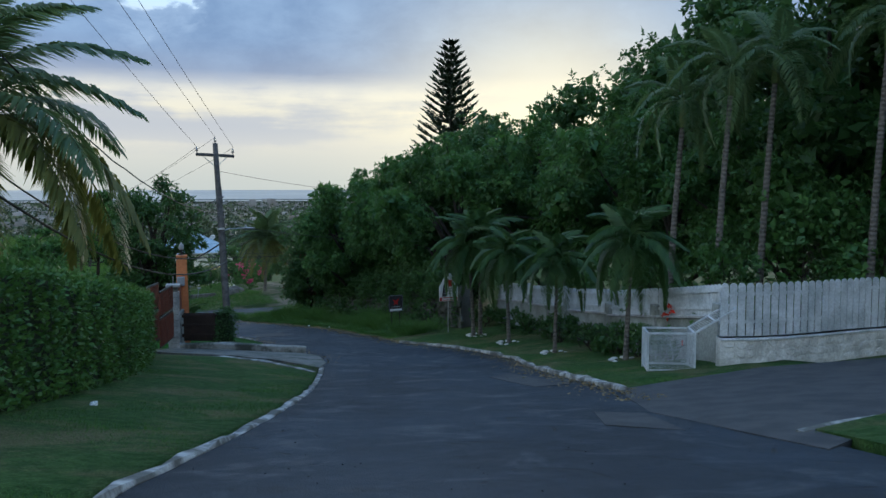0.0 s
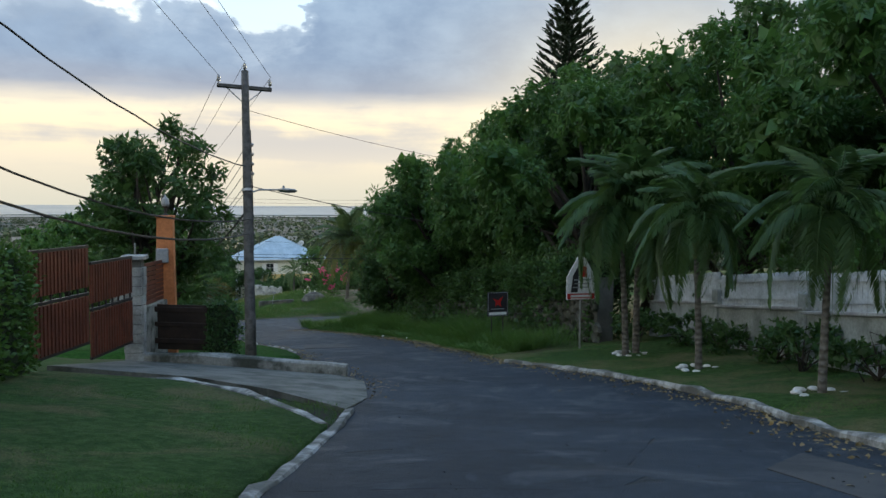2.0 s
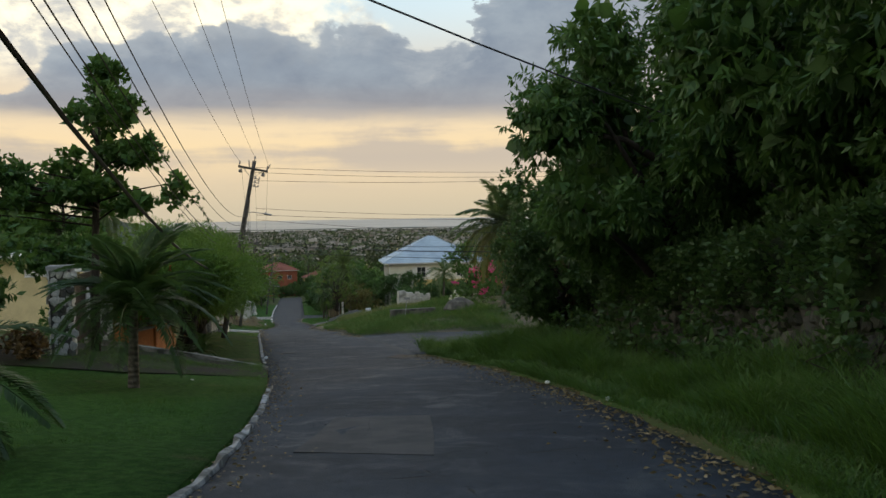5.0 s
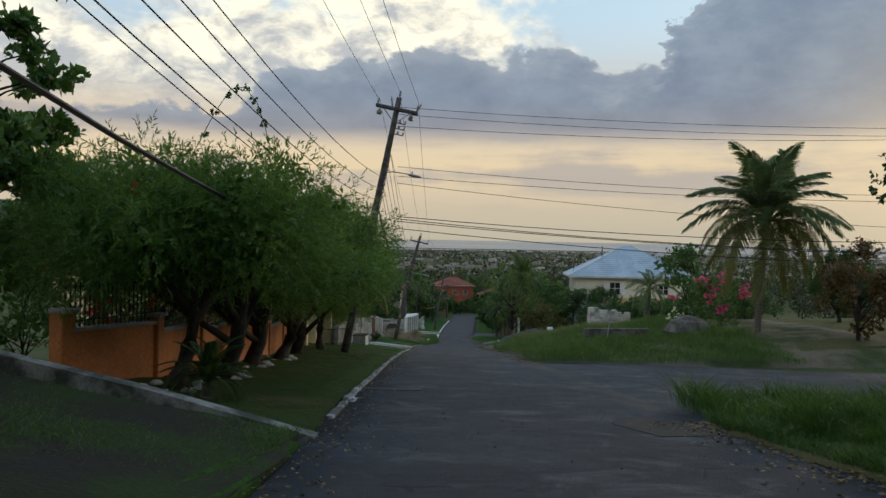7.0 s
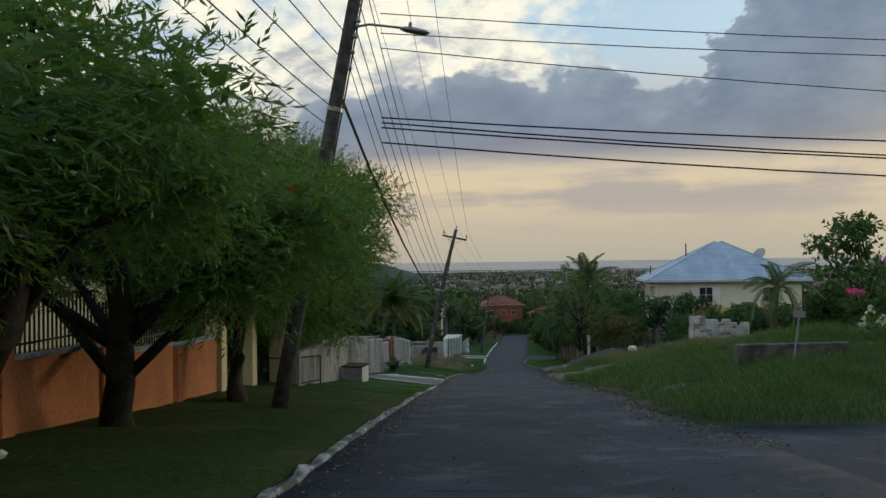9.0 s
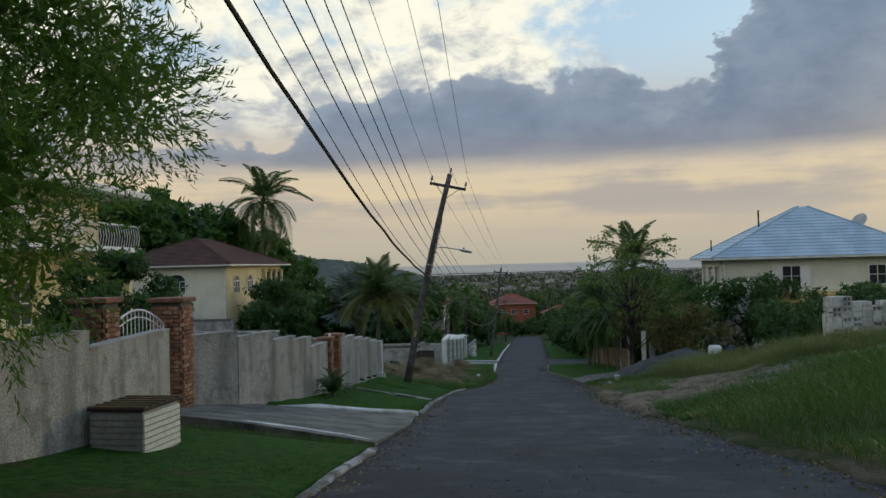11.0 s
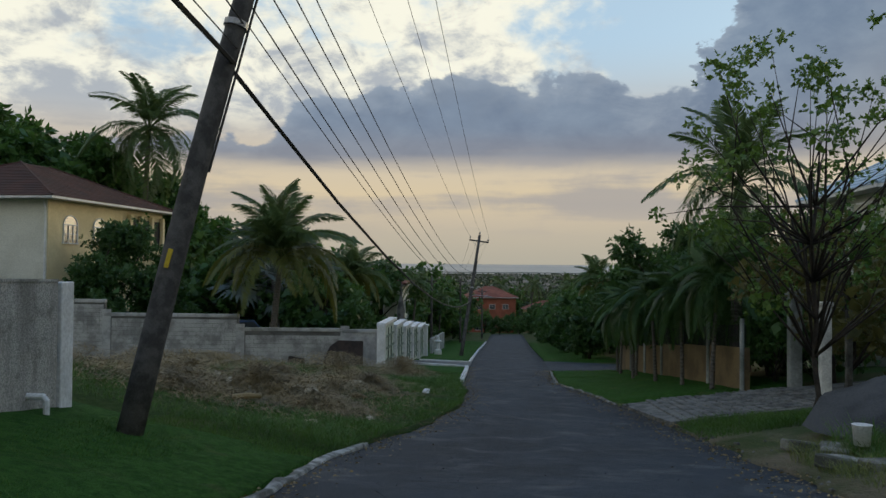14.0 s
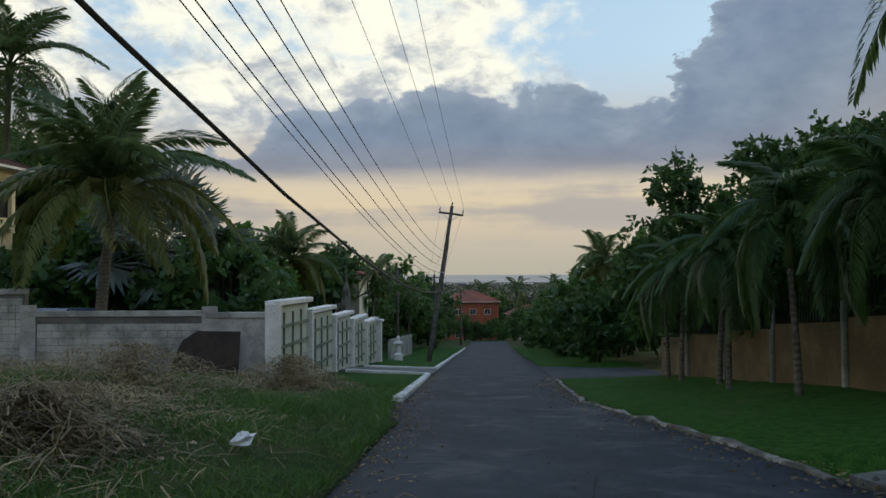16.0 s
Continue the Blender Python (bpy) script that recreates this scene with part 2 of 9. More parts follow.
def pebble_build(N, pos):
    run = N.n("ShaderNodeMapping")
    N.put(run.inputs[0], pos)
    run.inputs["Scale"].default_value = (1.5, 1.5, 0.30)
    streak = N.noise(run.outputs[0], 1.0, 5.0, 0.65)
    grit = N.noise(pos, 38.0, 2.0, 0.8)
    big = N.noise(pos, 0.8, 4.0)
    c = N.mix(N.step(grit, 0.35, 0.65), (0.25, 0.25, 0.24), (0.48, 0.47, 0.44))
    c = N.mix(N.math("MULTIPLY", N.step(streak, 0.44, 0.66), 0.62), c, (0.13, 0.13, 0.12))
    mould = N.step(N.noise(pos, 2.4, 6.0, 0.7, 0.5), 0.50, 0.66)
    c = N.mix(N.math("MULTIPLY", mould, 0.5), c, (0.10, 0.105, 0.09))
    c = N.mix(N.math("MULTIPLY", N.step(big, 0.5, 0.7), 0.25), c, (0.30, 0.27, 0.21))
    return c, grit


def bark_build(N, pos):
    ring = N.n("ShaderNodeTexWave")
    ring.bands_direction = "Z"
    N.put(ring.inputs["Vector"], pos)
    ring.inputs["Scale"].default_value = 2.6
    ring.inputs["Distortion"].default_value = 3.0
    ring.inputs["Detail"].default_value = 3.0
    g = N.noise(pos, 14.0, 4.0, 0.65)
    c = N.mix(N.math("MULTIPLY", ring.outputs[1], 0.8), (0.125, 0.113, 0.10), (0.060, 0.053, 0.046))
    c = N.mix(N.step(g, 0.4, 0.7), c, (0.16, 0.15, 0.135))
    return c, N.math("ADD", ring.outputs[1], g)


M = {}
M["asphalt"] = material("asphalt", asphalt_build, 0.7, 0, 0.025, 0.3)
M["patch"] = two_tone((0.038, 0.040, 0.044), (0.062, 0.063, 0.065), 2.0, 50, 0.008)("worn_asphalt")
M["concrete"] = two_tone((0.155, 0.155, 0.138), (0.060, 0.064, 0.054), 1.7, 24, 0.012, spread=(0.36, 0.66))("driveway_concrete")
M["kerb"] = two_tone((0.40, 0.40, 0.385), (0.10, 0.10, 0.09), 2.2, 24, 0.012, spread=(0.36, 0.58))("whitewashed_kerb")
M["white_kerb"] = two_tone((0.72, 0.72, 0.70), (0.5, 0.49, 0.46), 2.0, 24, 0.008)("white_painted_kerb")
M["lawn"] = turf("mown_lawn", (0.020, 0.070, 0.008), (0.048, 0.118, 0.018), (0.11, 0.11, 0.045), 0.03)
M["lawn_worn"] = turf("worn_lawn", (0.030, 0.068, 0.016), (0.064, 0.112, 0.032), (0.135, 0.122, 0.064), 0.15)
M["path_mould"] = two_tone((0.27, 0.26, 0.23), (0.030, 0.040, 0.026), 1.5, 22, 0.008, spread=(0.42, 0.52))("mouldy_path_concrete")
M["husk"] = two_tone((0.46, 0.41, 0.30), (0.28, 0.23, 0.15), 6, 40, 0.004)("dry_palm_husk")
# rubble with mossy blotches, its tones darkened for the shadow under the trees
M["stone_shaded_mossy"] = two_tone((0.085, 0.085, 0.072), (0.030, 0.036, 0.024), 1.4, 20, 0.02)("mossy_rubble_stone")
M["dry_lawn"] = turf("dry_lawn", (0.030, 0.060, 0.013), (0.056, 0.086, 0.022), (0.112, 0.092, 0.048), 0.12)
M["rough_ground"] = two_tone((0.045, 0.080, 0.020), (0.085, 0.085, 0.040), 0.25, 6, 0.05, 0.95, 0.1)("rough_ground")
M["dirt"] = two_tone((0.205, 0.168, 0.122), (0.10, 0.085, 0.060), 1.6, 18, 0.04, 0.95, 0.1)("dry_earth")
M["bank_earth"] = two_tone((0.050, 0.070, 0.026), (0.15, 0.130, 0.095), 0.45, 14, 0.05, 0.95, 0.1)("weedy_earth")
M["dark_earth"] = two_tone((0.032, 0.030, 0.026), (0.030, 0.050, 0.017), 0.7, 20, 0.03, 0.95, 0.1)("dark_earth_and_weeds")
M["mossy"] = two_tone((0.30, 0.295, 0.27), (0.065, 0.068, 0.055), 1.8, 24, 0.015, spread=(0.36, 0.6))("mossy_concrete")
M["gravel"] = two_tone((0.085, 0.087, 0.09), (0.05, 0.052, 0.056), 1.0, 40, 0.02, 0.95, 0.1)("grey_gravel")
M["pole_wood"] = two_tone((0.095, 0.090, 0.086), (0.045, 0.043, 0.042), 4.0, 40, 0.008)("weathered_pole_wood")
M["steel"] = two_tone((0.38, 0.39, 0.40), (0.27, 0.27, 0.28), 5, 60, 0.001, 0.45, 0.5, metal=0.7)("galvanised_steel")
M["porcelain"] = two_tone((0.20, 0.19, 0.19), (0.32, 0.31, 0.31), 6, 40, 0.0, 0.3, 0.5)("insulator_porcelain")
M["cable"] = two_tone((0.022, 0.022, 0.024), (0.035, 0.034, 0.034), 3, 60, 0.0, 0.6)("black_cable")
M["bark"] = two_tone((0.055, 0.046, 0.038), (0.025, 0.022, 0.019), 3.0, 22, 0.03, 0.9)("rough_bark")
M["palm_bark"] = material("ringed_palm_bark", bark_build, 0.9, 0, 0.02)
M["green_shaft"] = two_tone((0.10, 0.15, 0.05), (0.16, 0.19, 0.07), 4, 30, 0.004)("green_crownshaft")
M["leaf_dark"] = leafy("dark_foliage", (0.026, 0.062, 0.020), (0.075, 0.145, 0.042))
M["leaf_mid"] = leafy("mid_foliage", (0.030, 0.075, 0.020), (0.090, 0.180, 0.044))
M["leaf_light"] = leafy("light_foliage", (0.050, 0.105, 0.022), (0.14, 0.225, 0.045))
M["leaf_feather"] = leafy("feathery_foliage", (0.022, 0.066, 0.016), (0.135, 0.245, 0.048), 0.40)
M["leaf_olive"] = leafy("olive_foliage", (0.055, 0.065, 0.020), (0.15, 0.14, 0.045))
M["leaf_brown"] = leafy("rusty_foliage", (0.06, 0.045, 0.02), (0.15, 0.10, 0.045))
M["palm_leaf"] = leafy("palm_leaflets", (0.028, 0.066, 0.022), (0.090, 0.155, 0.050), 0.35)
M["coconut_leaf"] = leafy("coconut_leaflets", (0.050, 0.090, 0.038), (0.145, 0.205, 0.085), 0.42)
M["palm_yellow"] = leafy("yellowing_palm_leaflets", (0.060, 0.085, 0.022), (0.17, 0.18, 0.05))
M["palm_silver"] = leafy("silver_palm_blades", (0.085, 0.115, 0.105), (0.17, 0.21, 0.20))
M["pine_leaf"] = leafy("pine_needles", (0.016, 0.028, 0.014), (0.034, 0.052, 0.024), 0.1)
M["hedge_leaf"] = leafy("hedge_leaves", (0.036, 0.085, 0.020), (0.10, 0.19, 0.040), 0.2)
# near-black green: the shade between hedge leaves, put into the colour
M["hedge_shade_core"] = two_tone((0.012, 0.022, 0.008), (0.022, 0.036, 0.012), 3, 20, 0.03, 0.95)("hedge_inside")
M["grass"] = leafy("grass_blades", (0.030, 0.086, 0.014), (0.088, 0.168, 0.032), 0.3)
M["grass_dry"] = leafy("seeding_grass", (0.13, 0.14, 0.055), (0.29, 0.27, 0.13), 0.3)
M["grass_pale"] = leafy("pale_green_grass", (0.075, 0.120, 0.032), (0.200, 0.220, 0.085), 0.3)
M["straw"] = leafy("dry_cut_stalks", (0.026, 0.022, 0.010), (0.30, 0.225, 0.10), 0.1)
M["red_flower"] = leafy("red_blossom", (0.42, 0.02, 0.012), (0.72, 0.06, 0.03), 0.2)
M["pink_flower"] = leafy("magenta_blossom", (0.50, 0.03, 0.17), (0.78, 0.10, 0.33), 0.2)
M["white_flower"] = leafy("white_blossom", (0.6, 0.6, 0.5), (0.8, 0.8, 0.74), 0.2)
M["pebble"] = material("pebbledash_render", pebble_build, 0.95, 0, 0.015, 0.15)
M["block"] = two_tone((0.42, 0.42, 0.41), (0.22, 0.22, 0.215), 1.3, 26, 0.006)("concrete_block")
M["mortar"] = two_tone((0.09, 0.09, 0.085), (0.15, 0.147, 0.14), 1.2, 26, 0.006)("mortar")
M["brick"] = two_tone((0.27, 0.12, 0.075), (0.15, 0.085, 0.06), 5.0, 30, 0.008)("old_brick")
M["brick_pale"] = two_tone((0.42, 0.26, 0.16), (0.27, 0.13, 0.08), 5.0, 30, 0.008)("pale_brick")
M["stone"] = two_tone((0.15, 0.145, 0.13), (0.055, 0.055, 0.05), 2.0, 24, 0.02)("rubble_stone")
M["stone_white"] = two_tone((0.62, 0.62, 0.60), (0.42, 0.42, 0.40), 2.5, 24, 0.012)("whitewashed_stone")
M["white_paint"] = two_tone((0.74, 0.75, 0.76), (0.60, 0.61, 0.61), 1.4, 20, 0.002, 0.5)("white_paint")
M["fence_paint"] = two_tone((0.58, 0.61, 0.64), (0.40, 0.43, 0.45), 1.6, 20, 0.002, 0.5)("white_fence_paint")
M["white_wall"] = two_tone((0.34, 0.36, 0.35), (0.17, 0.185, 0.172), 0.9, 16, 0.006, spread=(0.36, 0.66))("stained_white_wall")
M["cream"] = two_tone((0.70, 0.60, 0.36), (0.60, 0.51, 0.30), 0.6, 20, 0.003)("cream_wall_paint")
M["cream_pale"] = two_tone((0.66, 0.66, 0.58), (0.60, 0.60, 0.52), 0.6, 20, 0.003)("pale_cream_wall_paint")
M["yellow_wall"] = two_tone((0.60, 0.46, 0.20), (0.50, 0.37, 0.16), 0.6, 16, 0.004)("ochre_wall_paint")
M["tan_wall"] = two_tone((0.18, 0.13, 0.065), (0.11, 0.08, 0.042), 0.9, 16, 0.006)("tan_wall_paint")
M["orange_wall"] = two_tone((0.56, 0.215, 0.085), (0.42, 0.16, 0.065), 0.8, 16, 0.005)("orange_wall_paint")
M["coping"] = two_tone((0.42, 0.42, 0.42), (0.28, 0.28, 0.28), 1.8, 20, 0.005)("grey_coping")
M["green_panel"] = two_tone((0.16, 0.21, 0.17), (0.12, 0.16, 0.13), 2, 20, 0.003, 0.5)("green_panel_paint")
M["pale_green"] = two_tone((0.52, 0.57, 0.50), (0.44, 0.49, 0.43), 1.5, 20, 0.003)("pale_green_paint")
M["black_iron"] = two_tone((0.022, 0.022, 0.024), (0.035, 0.032, 0.03), 5, 60, 0.001, 0.5)("black_iron")
M["gate_brown"] = two_tone((0.16, 0.055, 0.035), (0.11, 0.04, 0.028), 2.5, 30, 0.002, 0.5)("red_brown_gate_paint")
M["blue_roof"] = two_tone((0.42, 0.53, 0.64), (0.34, 0.44, 0.55), 0.7, 16, 0.003, 0.55)("pale_blue_roof_sheet")
M["brown_roof"] = two_tone((0.075, 0.034, 0.026), (0.05, 0.026, 0.022), 0.8, 14, 0.01)("brown_roof_shingle")
M["red_roof"] = two_tone((0.26, 0.10, 0.07), (0.19, 0.075, 0.055), 0.5, 10, 0.01)("red_roof_tile")
M["salmon"] = two_tone((0.30, 0.10, 0.06), (0.22, 0.075, 0.045), 0.5, 10, 0.004)("salmon_wall_paint")
M["glass"] = material("window_glass", lambda N, p: ((0.025, 0.03, 0.035), None), 0.22, 0, 0, 0.35)
# near black, painted shade for an opening that is not cut
M["opening_shade"] = two_tone((0.012, 0.012, 0.012), (0.02, 0.02, 0.02), 2, 20, 0.0)("dark_opening")
M["rust"] = two_tone((0.045, 0.032, 0.027), (0.022, 0.019, 0.018), 3, 30, 0.004)("rusty_sheet")
M["white_plastic"] = two_tone((0.72, 0.74, 0.75), (0.6, 0.62, 0.63), 3, 30, 0.0, 0.4)("white_plastic")
M["blue_plastic"] = two_tone((0.03, 0.08, 0.26), (0.025, 0.06, 0.2), 3, 30, 0.0, 0.4)("blue_plastic")
M["sign_white"] = two_tone((0.72, 0.73, 0.74), (0.66, 0.67, 0.68), 3, 30, 0.0, 0.4)("sign_white")
M["sign_red"] = two_tone((0.42, 0.02, 0.02), (0.36, 0.02, 0.02), 3, 30, 0.0, 0.4)("sign_red")
M["sign_black"] = two_tone((0.02, 0.02, 0.024), (0.03, 0.03, 0.034), 3, 30, 0.0, 0.4)("sign_black")
M["sign_grey"] = two_tone((0.30, 0.31, 0.33), (0.26, 0.27, 0.29), 3, 30, 0.0, 0.4)("sign_grey")
M["car_blue"] = two_tone((0.03, 0.06, 0.15), (0.025, 0.05, 0.12), 3, 30, 0.0, 0.25, 0.6)("blue_car_paint")
M["paving"] = two_tone((0.17, 0.17, 0.16), (0.075, 0.077, 0.075), 2.5, 24, 0.01)("paving_stone")
M["hill"] = two_tone((0.055, 0.075, 0.06), (0.10, 0.115, 0.10), 0.006, 0.05, 0.0, 0.95, 0.05)("wooded_hill")
M["far_wood"] = leafy("distant_woods", (0.022, 0.038, 0.016), (0.048, 0.066, 0.030), 0.2)
M["dark_wood"] = two_tone((0.040, 0.026, 0.020), (0.022, 0.016, 0.013), 2.5, 30, 0.003, 0.6)("dark_brown_wood")
M["yellow_plate"] = two_tone((0.62, 0.46, 0.03), (0.5, 0.36, 0.02), 3, 30, 0.0, 0.5)("yellow_plate")
M["city"] = two_tone((0.42, 0.40, 0.37), (0.58, 0.55, 0.50), 0.01, 0.3, 0.0, 0.9)("town_walls")


# ---- the line of the road ----
LINE = [(1.17, -29.97, 4.64), (0.79, -19.98, 2.75), (0.42, -9.99, 0.86), (0.01, 0.0, -1.03), (-0.75, 9.97, -2.91), (-2.15, 19.87, -4.61), (-4.36, 29.62, -5.84),
        (-8.01, 38.92, -7.09), (-12.76, 47.71, -8.41), (-17.91, 56.29, -9.56), (-23.2, 64.77, -10.55), (-28.54, 73.23, -11.56), (-33.88, 81.68, -12.66),
        (-39.2, 90.15, -13.83), (-44.4, 98.69, -14.99), (-49.38, 107.36, -16.18), (-54.29, 116.07, -17.36), (-59.2, 124.78, -18.16), (-64.11, 133.5, -18.99),
        (-88.65, 177.06, -22.9), (-132.82, 255.48, -28.6)]


def dense_line():
    p = np.array(LINE)
    at = np.concatenate([[0], np.cumsum(np.hypot(*np.diff(p[:, :2], axis=0).T))]) - 30.0
    slope = np.gradient(p, at, axis=0)
    s = np.arange(-30.0, at[-1], 1.0)
    k = np.clip(np.searchsorted(at, s, side="right") - 1, 0, len(at) - 2)
    h = (at[k + 1] - at[k])[:, None]
    u = ((s - at[k])[:, None]) / h
    q = (2 * u**3 - 3 * u**2 + 1) * p[k] + (u**3 - 2 * u**2 + u) * h * slope[k] + (3 * u**2 - 2 * u**3) * p[k + 1] + (u**3 - u**2) * h * slope[k + 1]
    return s, q


LS, LP = dense_line()
LT = np.gradient(LP[:, :2], LS, axis=0)
LT /= np.hypot(*LT.T)[:, None]


def table(pairs):
    a = np.array(pairs, float)
    return lambda s: np.interp(s, a[:, 0], a[:, 1])


edge_l = table([(-30, 2.1), (6, 2.0), (10, 1.70), (16, 1.27), (23.3, 0.83), (26, 0.72), (30, 1.2), (34, 1.65), (56, 1.6), (64, 1.9), (90, 2.0), (98, 1.9), (107, 2.05),
                (113, 2.35), (124, 2.6), (130, 1.9), (135, 1.3), (140, 1.4), (145, 2.0), (160, 2.4), (190, 3.2), (290, 4)])
edge_r = table([(-30, 4), (8, 4.2), (14, 4.5), (20.6, 4.6), (23, 4.85), (26, 4.5), (29.3, 3.5), (31, 3.0), (38, 3.1), (47, 4.1), (54, 4.4), (60, 4.0), (81, 3.6), (85, 3.4),
                (91, 4.0), (99, 3.7), (112, 3.25), (120, 3.6), (127, 3.75), (133, 3.4), (139, 2.8), (146, 1.9), (155, 2.1), (180, 2.5), (290, 2.5)])
rise_l = table([(-30, .10), (20, .10), (30, .08), (38, .06), (50, .08), (54, .17), (59.4, .19), (60.2, .05), (82, .06), (90, .11), (105, .10), (111, .14), (122, .21), (126, .19), (132, .10), (150, .05), (160, .03), (290, .03)])
rise_r = table([(-30, .06), (45, .06), (56, .10), (63, 0), (80, 0), (86, .10), (100, .18), (126, .18), (132, .14), (150, .06), (160, .03), (290, .03)])


def lift(s, d):
    """The ground's height over the road's, s metres down the road and d metres to the left of its line."""
    s, d = np.asarray(s, float), np.asarray(d, float)
    a, b = d - edge_l(s), -d - edge_r(s)
    up = rise_l(s) * (np.clip(a, 0, 7) + 0.15 * np.clip(a - 7, 0, 25)) + rise_r(s) * (np.clip(b, 0, 12) + 0.2 * np.clip(b - 12, 0, 30))
    drop = np.interp(s, [-30, 10, 60, 75, 100], [0, 0.30, 0.30, 0.05, 0]) * np.clip(d - 10, 0, 60)
    hill = np.interp(s, [110, 150, 200, 290], [0, 0.34, 0.22, 0.05]) * np.clip(d - 36, 0, 40)
    return up - drop + hill


def W(s, d, h=0.0):
    """The place h metres over the road's surface."""
    k = (np.interp(s, LS, LP[:, 0]), np.interp(s, LS, LP[:, 1]), np.interp(s, LS, LP[:, 2]))
    tx, ty = np.interp(s, LS, LT[:, 0]), np.interp(s, LS, LT[:, 1])
    over = max(0.0, s - LS[-1])
    return Vector((k[0] - ty * d + tx * over, k[1] + tx * d + ty * over, k[2] + h - 0.08 * over))


def WG(s, d, h=0.0):
    """The place h metres over the ground."""
    return W(s, d, float(lift(s, d)) + h)


def heading(s):
    tx, ty = np.interp(s, LS, LT[:, 0]), np.interp(s, LS, LT[:, 1])
    return math.degrees(math.atan2(-tx, ty))


def spot(s, d, h=0.0, turn=0.0, scale=1.0, ground=True, tip=(0.0, 0.0)):
    """A pose on the ground: y down the road, x to its right; turn to the left in degrees."""
    p = WG(s, d, h) if ground else W(s, d, h)
    return pose(p.x, p.y, p.z, tip[0], tip[1], heading(s) + turn) @ Matrix.Scale(scale, 4)


# ---- mesh helpers ----
class Mesh:
    """Collects corners and faces for one mesh."""

    def __init__(self):
        self.v, self.f = [], []

    def add(self, verts, faces):
        k = len(self.v)
        self.v += [tuple(p) for p in verts]
        self.f += [tuple(k + i for i in f) for f in faces]
        return self

    def box(self, cx, cy, cz, sx, sy, sz, bevel=0.0, m=None):
        """A box about its middle, with chamfered edges."""
        hx, hy, hz = sx / 2, sy / 2, sz / 2
        if bevel <= 0:
            v = [(x, y, z) for x in (-hx, hx) for y in (-hy, hy) for z in (-hz, hz)]
            f = [(0, 1, 3, 2), (4, 6, 7, 5), (0, 4, 5, 1), (2, 3, 7, 6), (0, 2, 6, 4), (1, 5, 7, 3)]
        else:
            b = min(bevel, hx * 0.9, hy * 0.9, hz * 0.9)
            v, idx = [], {}
            for x in (-1, 1):
                for y in (-1, 1):
                    for z in (-1, 1):
                        for a in range(3):
                            p = [x * (hx - b), y * (hy - b), z * (hz - b)]
                            p[a] += (x, y, z)[a] * b
                            idx[(x, y, z, a)] = len(v)
                            v.append(tuple(p))
            f = []
            for a in range(3):
                o = [i for i in range(3) if i != a]
                for sgn in (-1, 1):
                    q = []
                    for u, w in ((-1, -1), (1, -1), (1, 1), (-1, 1)):
                        key = [0, 0, 0]
                        key[a], key[o[0]], key[o[1]] = sgn, u, w
                        q.append(idx[(*key, a)])
                    f.append(tuple(q))
            for a in range(3):
                o = [i for i in range(3) if i != a]
                for u in (-1, 1):
                    for w in (-1, 1):
                        key0, key1 = [0, 0, 0], [0, 0, 0]
                        key0[a], key1[a] = -1, 1
                        key0[o[0]] = key1[o[0]] = u
                        key0[o[1]] = key1[o[1]] = w
                        f.append((idx[(*key0, o[0])], idx[(*key1, o[0])], idx[(*key1, o[1])], idx[(*key0, o[1])]))
            for x in (-1, 1):
                for y in (-1, 1):
                    for z in (-1, 1):
                        f.append(tuple(idx[(x, y, z, a)] for a in range(3)))
        v = [Vector(p) + Vector((cx, cy, cz)) for p in v]
        if m is not None:
            v = [m @ p for p in v]
        return self.add(v, f)

    def tube(self, pts, radii, sides=8, caps=True):
        """A round bar along points."""
        pts = [Vector(p) for p in pts]
        n = len(pts)
        if isinstance(radii, (int, float)):
            radii = [radii] * n
        verts, faces = [], []
        ref = Vector((0.013, 0.021, 1.0))
        for k, p in enumerate(pts):
            t = (pts[min(k + 1, n - 1)] - pts[max(k - 1, 0)]).normalized()
            r = ref if abs(t.dot(ref.normalized())) < 0.95 else Vector((1.0, 0.1, 0.0))
            u = t.cross(r).normalized()
            w = t.cross(u)
            for j in range(sides):
                a = 2 * math.pi * j / sides
                verts.append(p + (u * math.cos(a) + w * math.sin(a)) * radii[k])
        for k in range(n - 1):
            for j in range(sides):
                faces.append((k * sides + j, k * sides + (j + 1) % sides, (k + 1) * sides + (j + 1) % sides, (k + 1) * sides + j))
        if caps:
            faces.append(tuple(range(sides - 1, -1, -1)))
            faces.append(tuple((n - 1) * sides + j for j in range(sides)))
        return self.add(verts, faces)

    def turned(self, profile, sides=12, m=None):
        """A turned body from (radius, height) pairs."""
        verts, faces = [], []
        for r, z in profile:
            for j in range(sides):
                a = 2 * math.pi * j / sides
                verts.append(Vector((r * math.cos(a), r * math.sin(a), z)))
        for k in range(len(profile) - 1):
            for j in range(sides):
                faces.append((k * sides + j, k * sides + (j + 1) % sides, (k + 1) * sides + (j + 1) % sides, (k + 1) * sides + j))
        faces.append(tuple(range(sides - 1, -1, -1)))
        faces.append(tuple((len(profile) - 1) * sides + j for j in range(sides)))
        if m is not None:
            verts = [m @ p for p in verts]
        return self.add(verts, faces)

    def prism(self, outline, y0, y1, m=None):
        """A flat outline of (x, z) pairs drawn out from y0 to y1."""
        n = len(outline)
        verts = [Vector((x, y0, z)) for x, z in outline] + [Vector((x, y1, z)) for x, z in outline]
        faces = [tuple(range(n)), tuple(range(2 * n - 1, n - 1, -1))] + [(k, n + k, n + (k + 1) % n, (k + 1) % n) for k in range(n)]
        if m is not None:
            verts = [m @ p for p in verts]
        return self.add(verts, faces)

    def data(self, name):
        me = bpy.data.meshes.new(name)
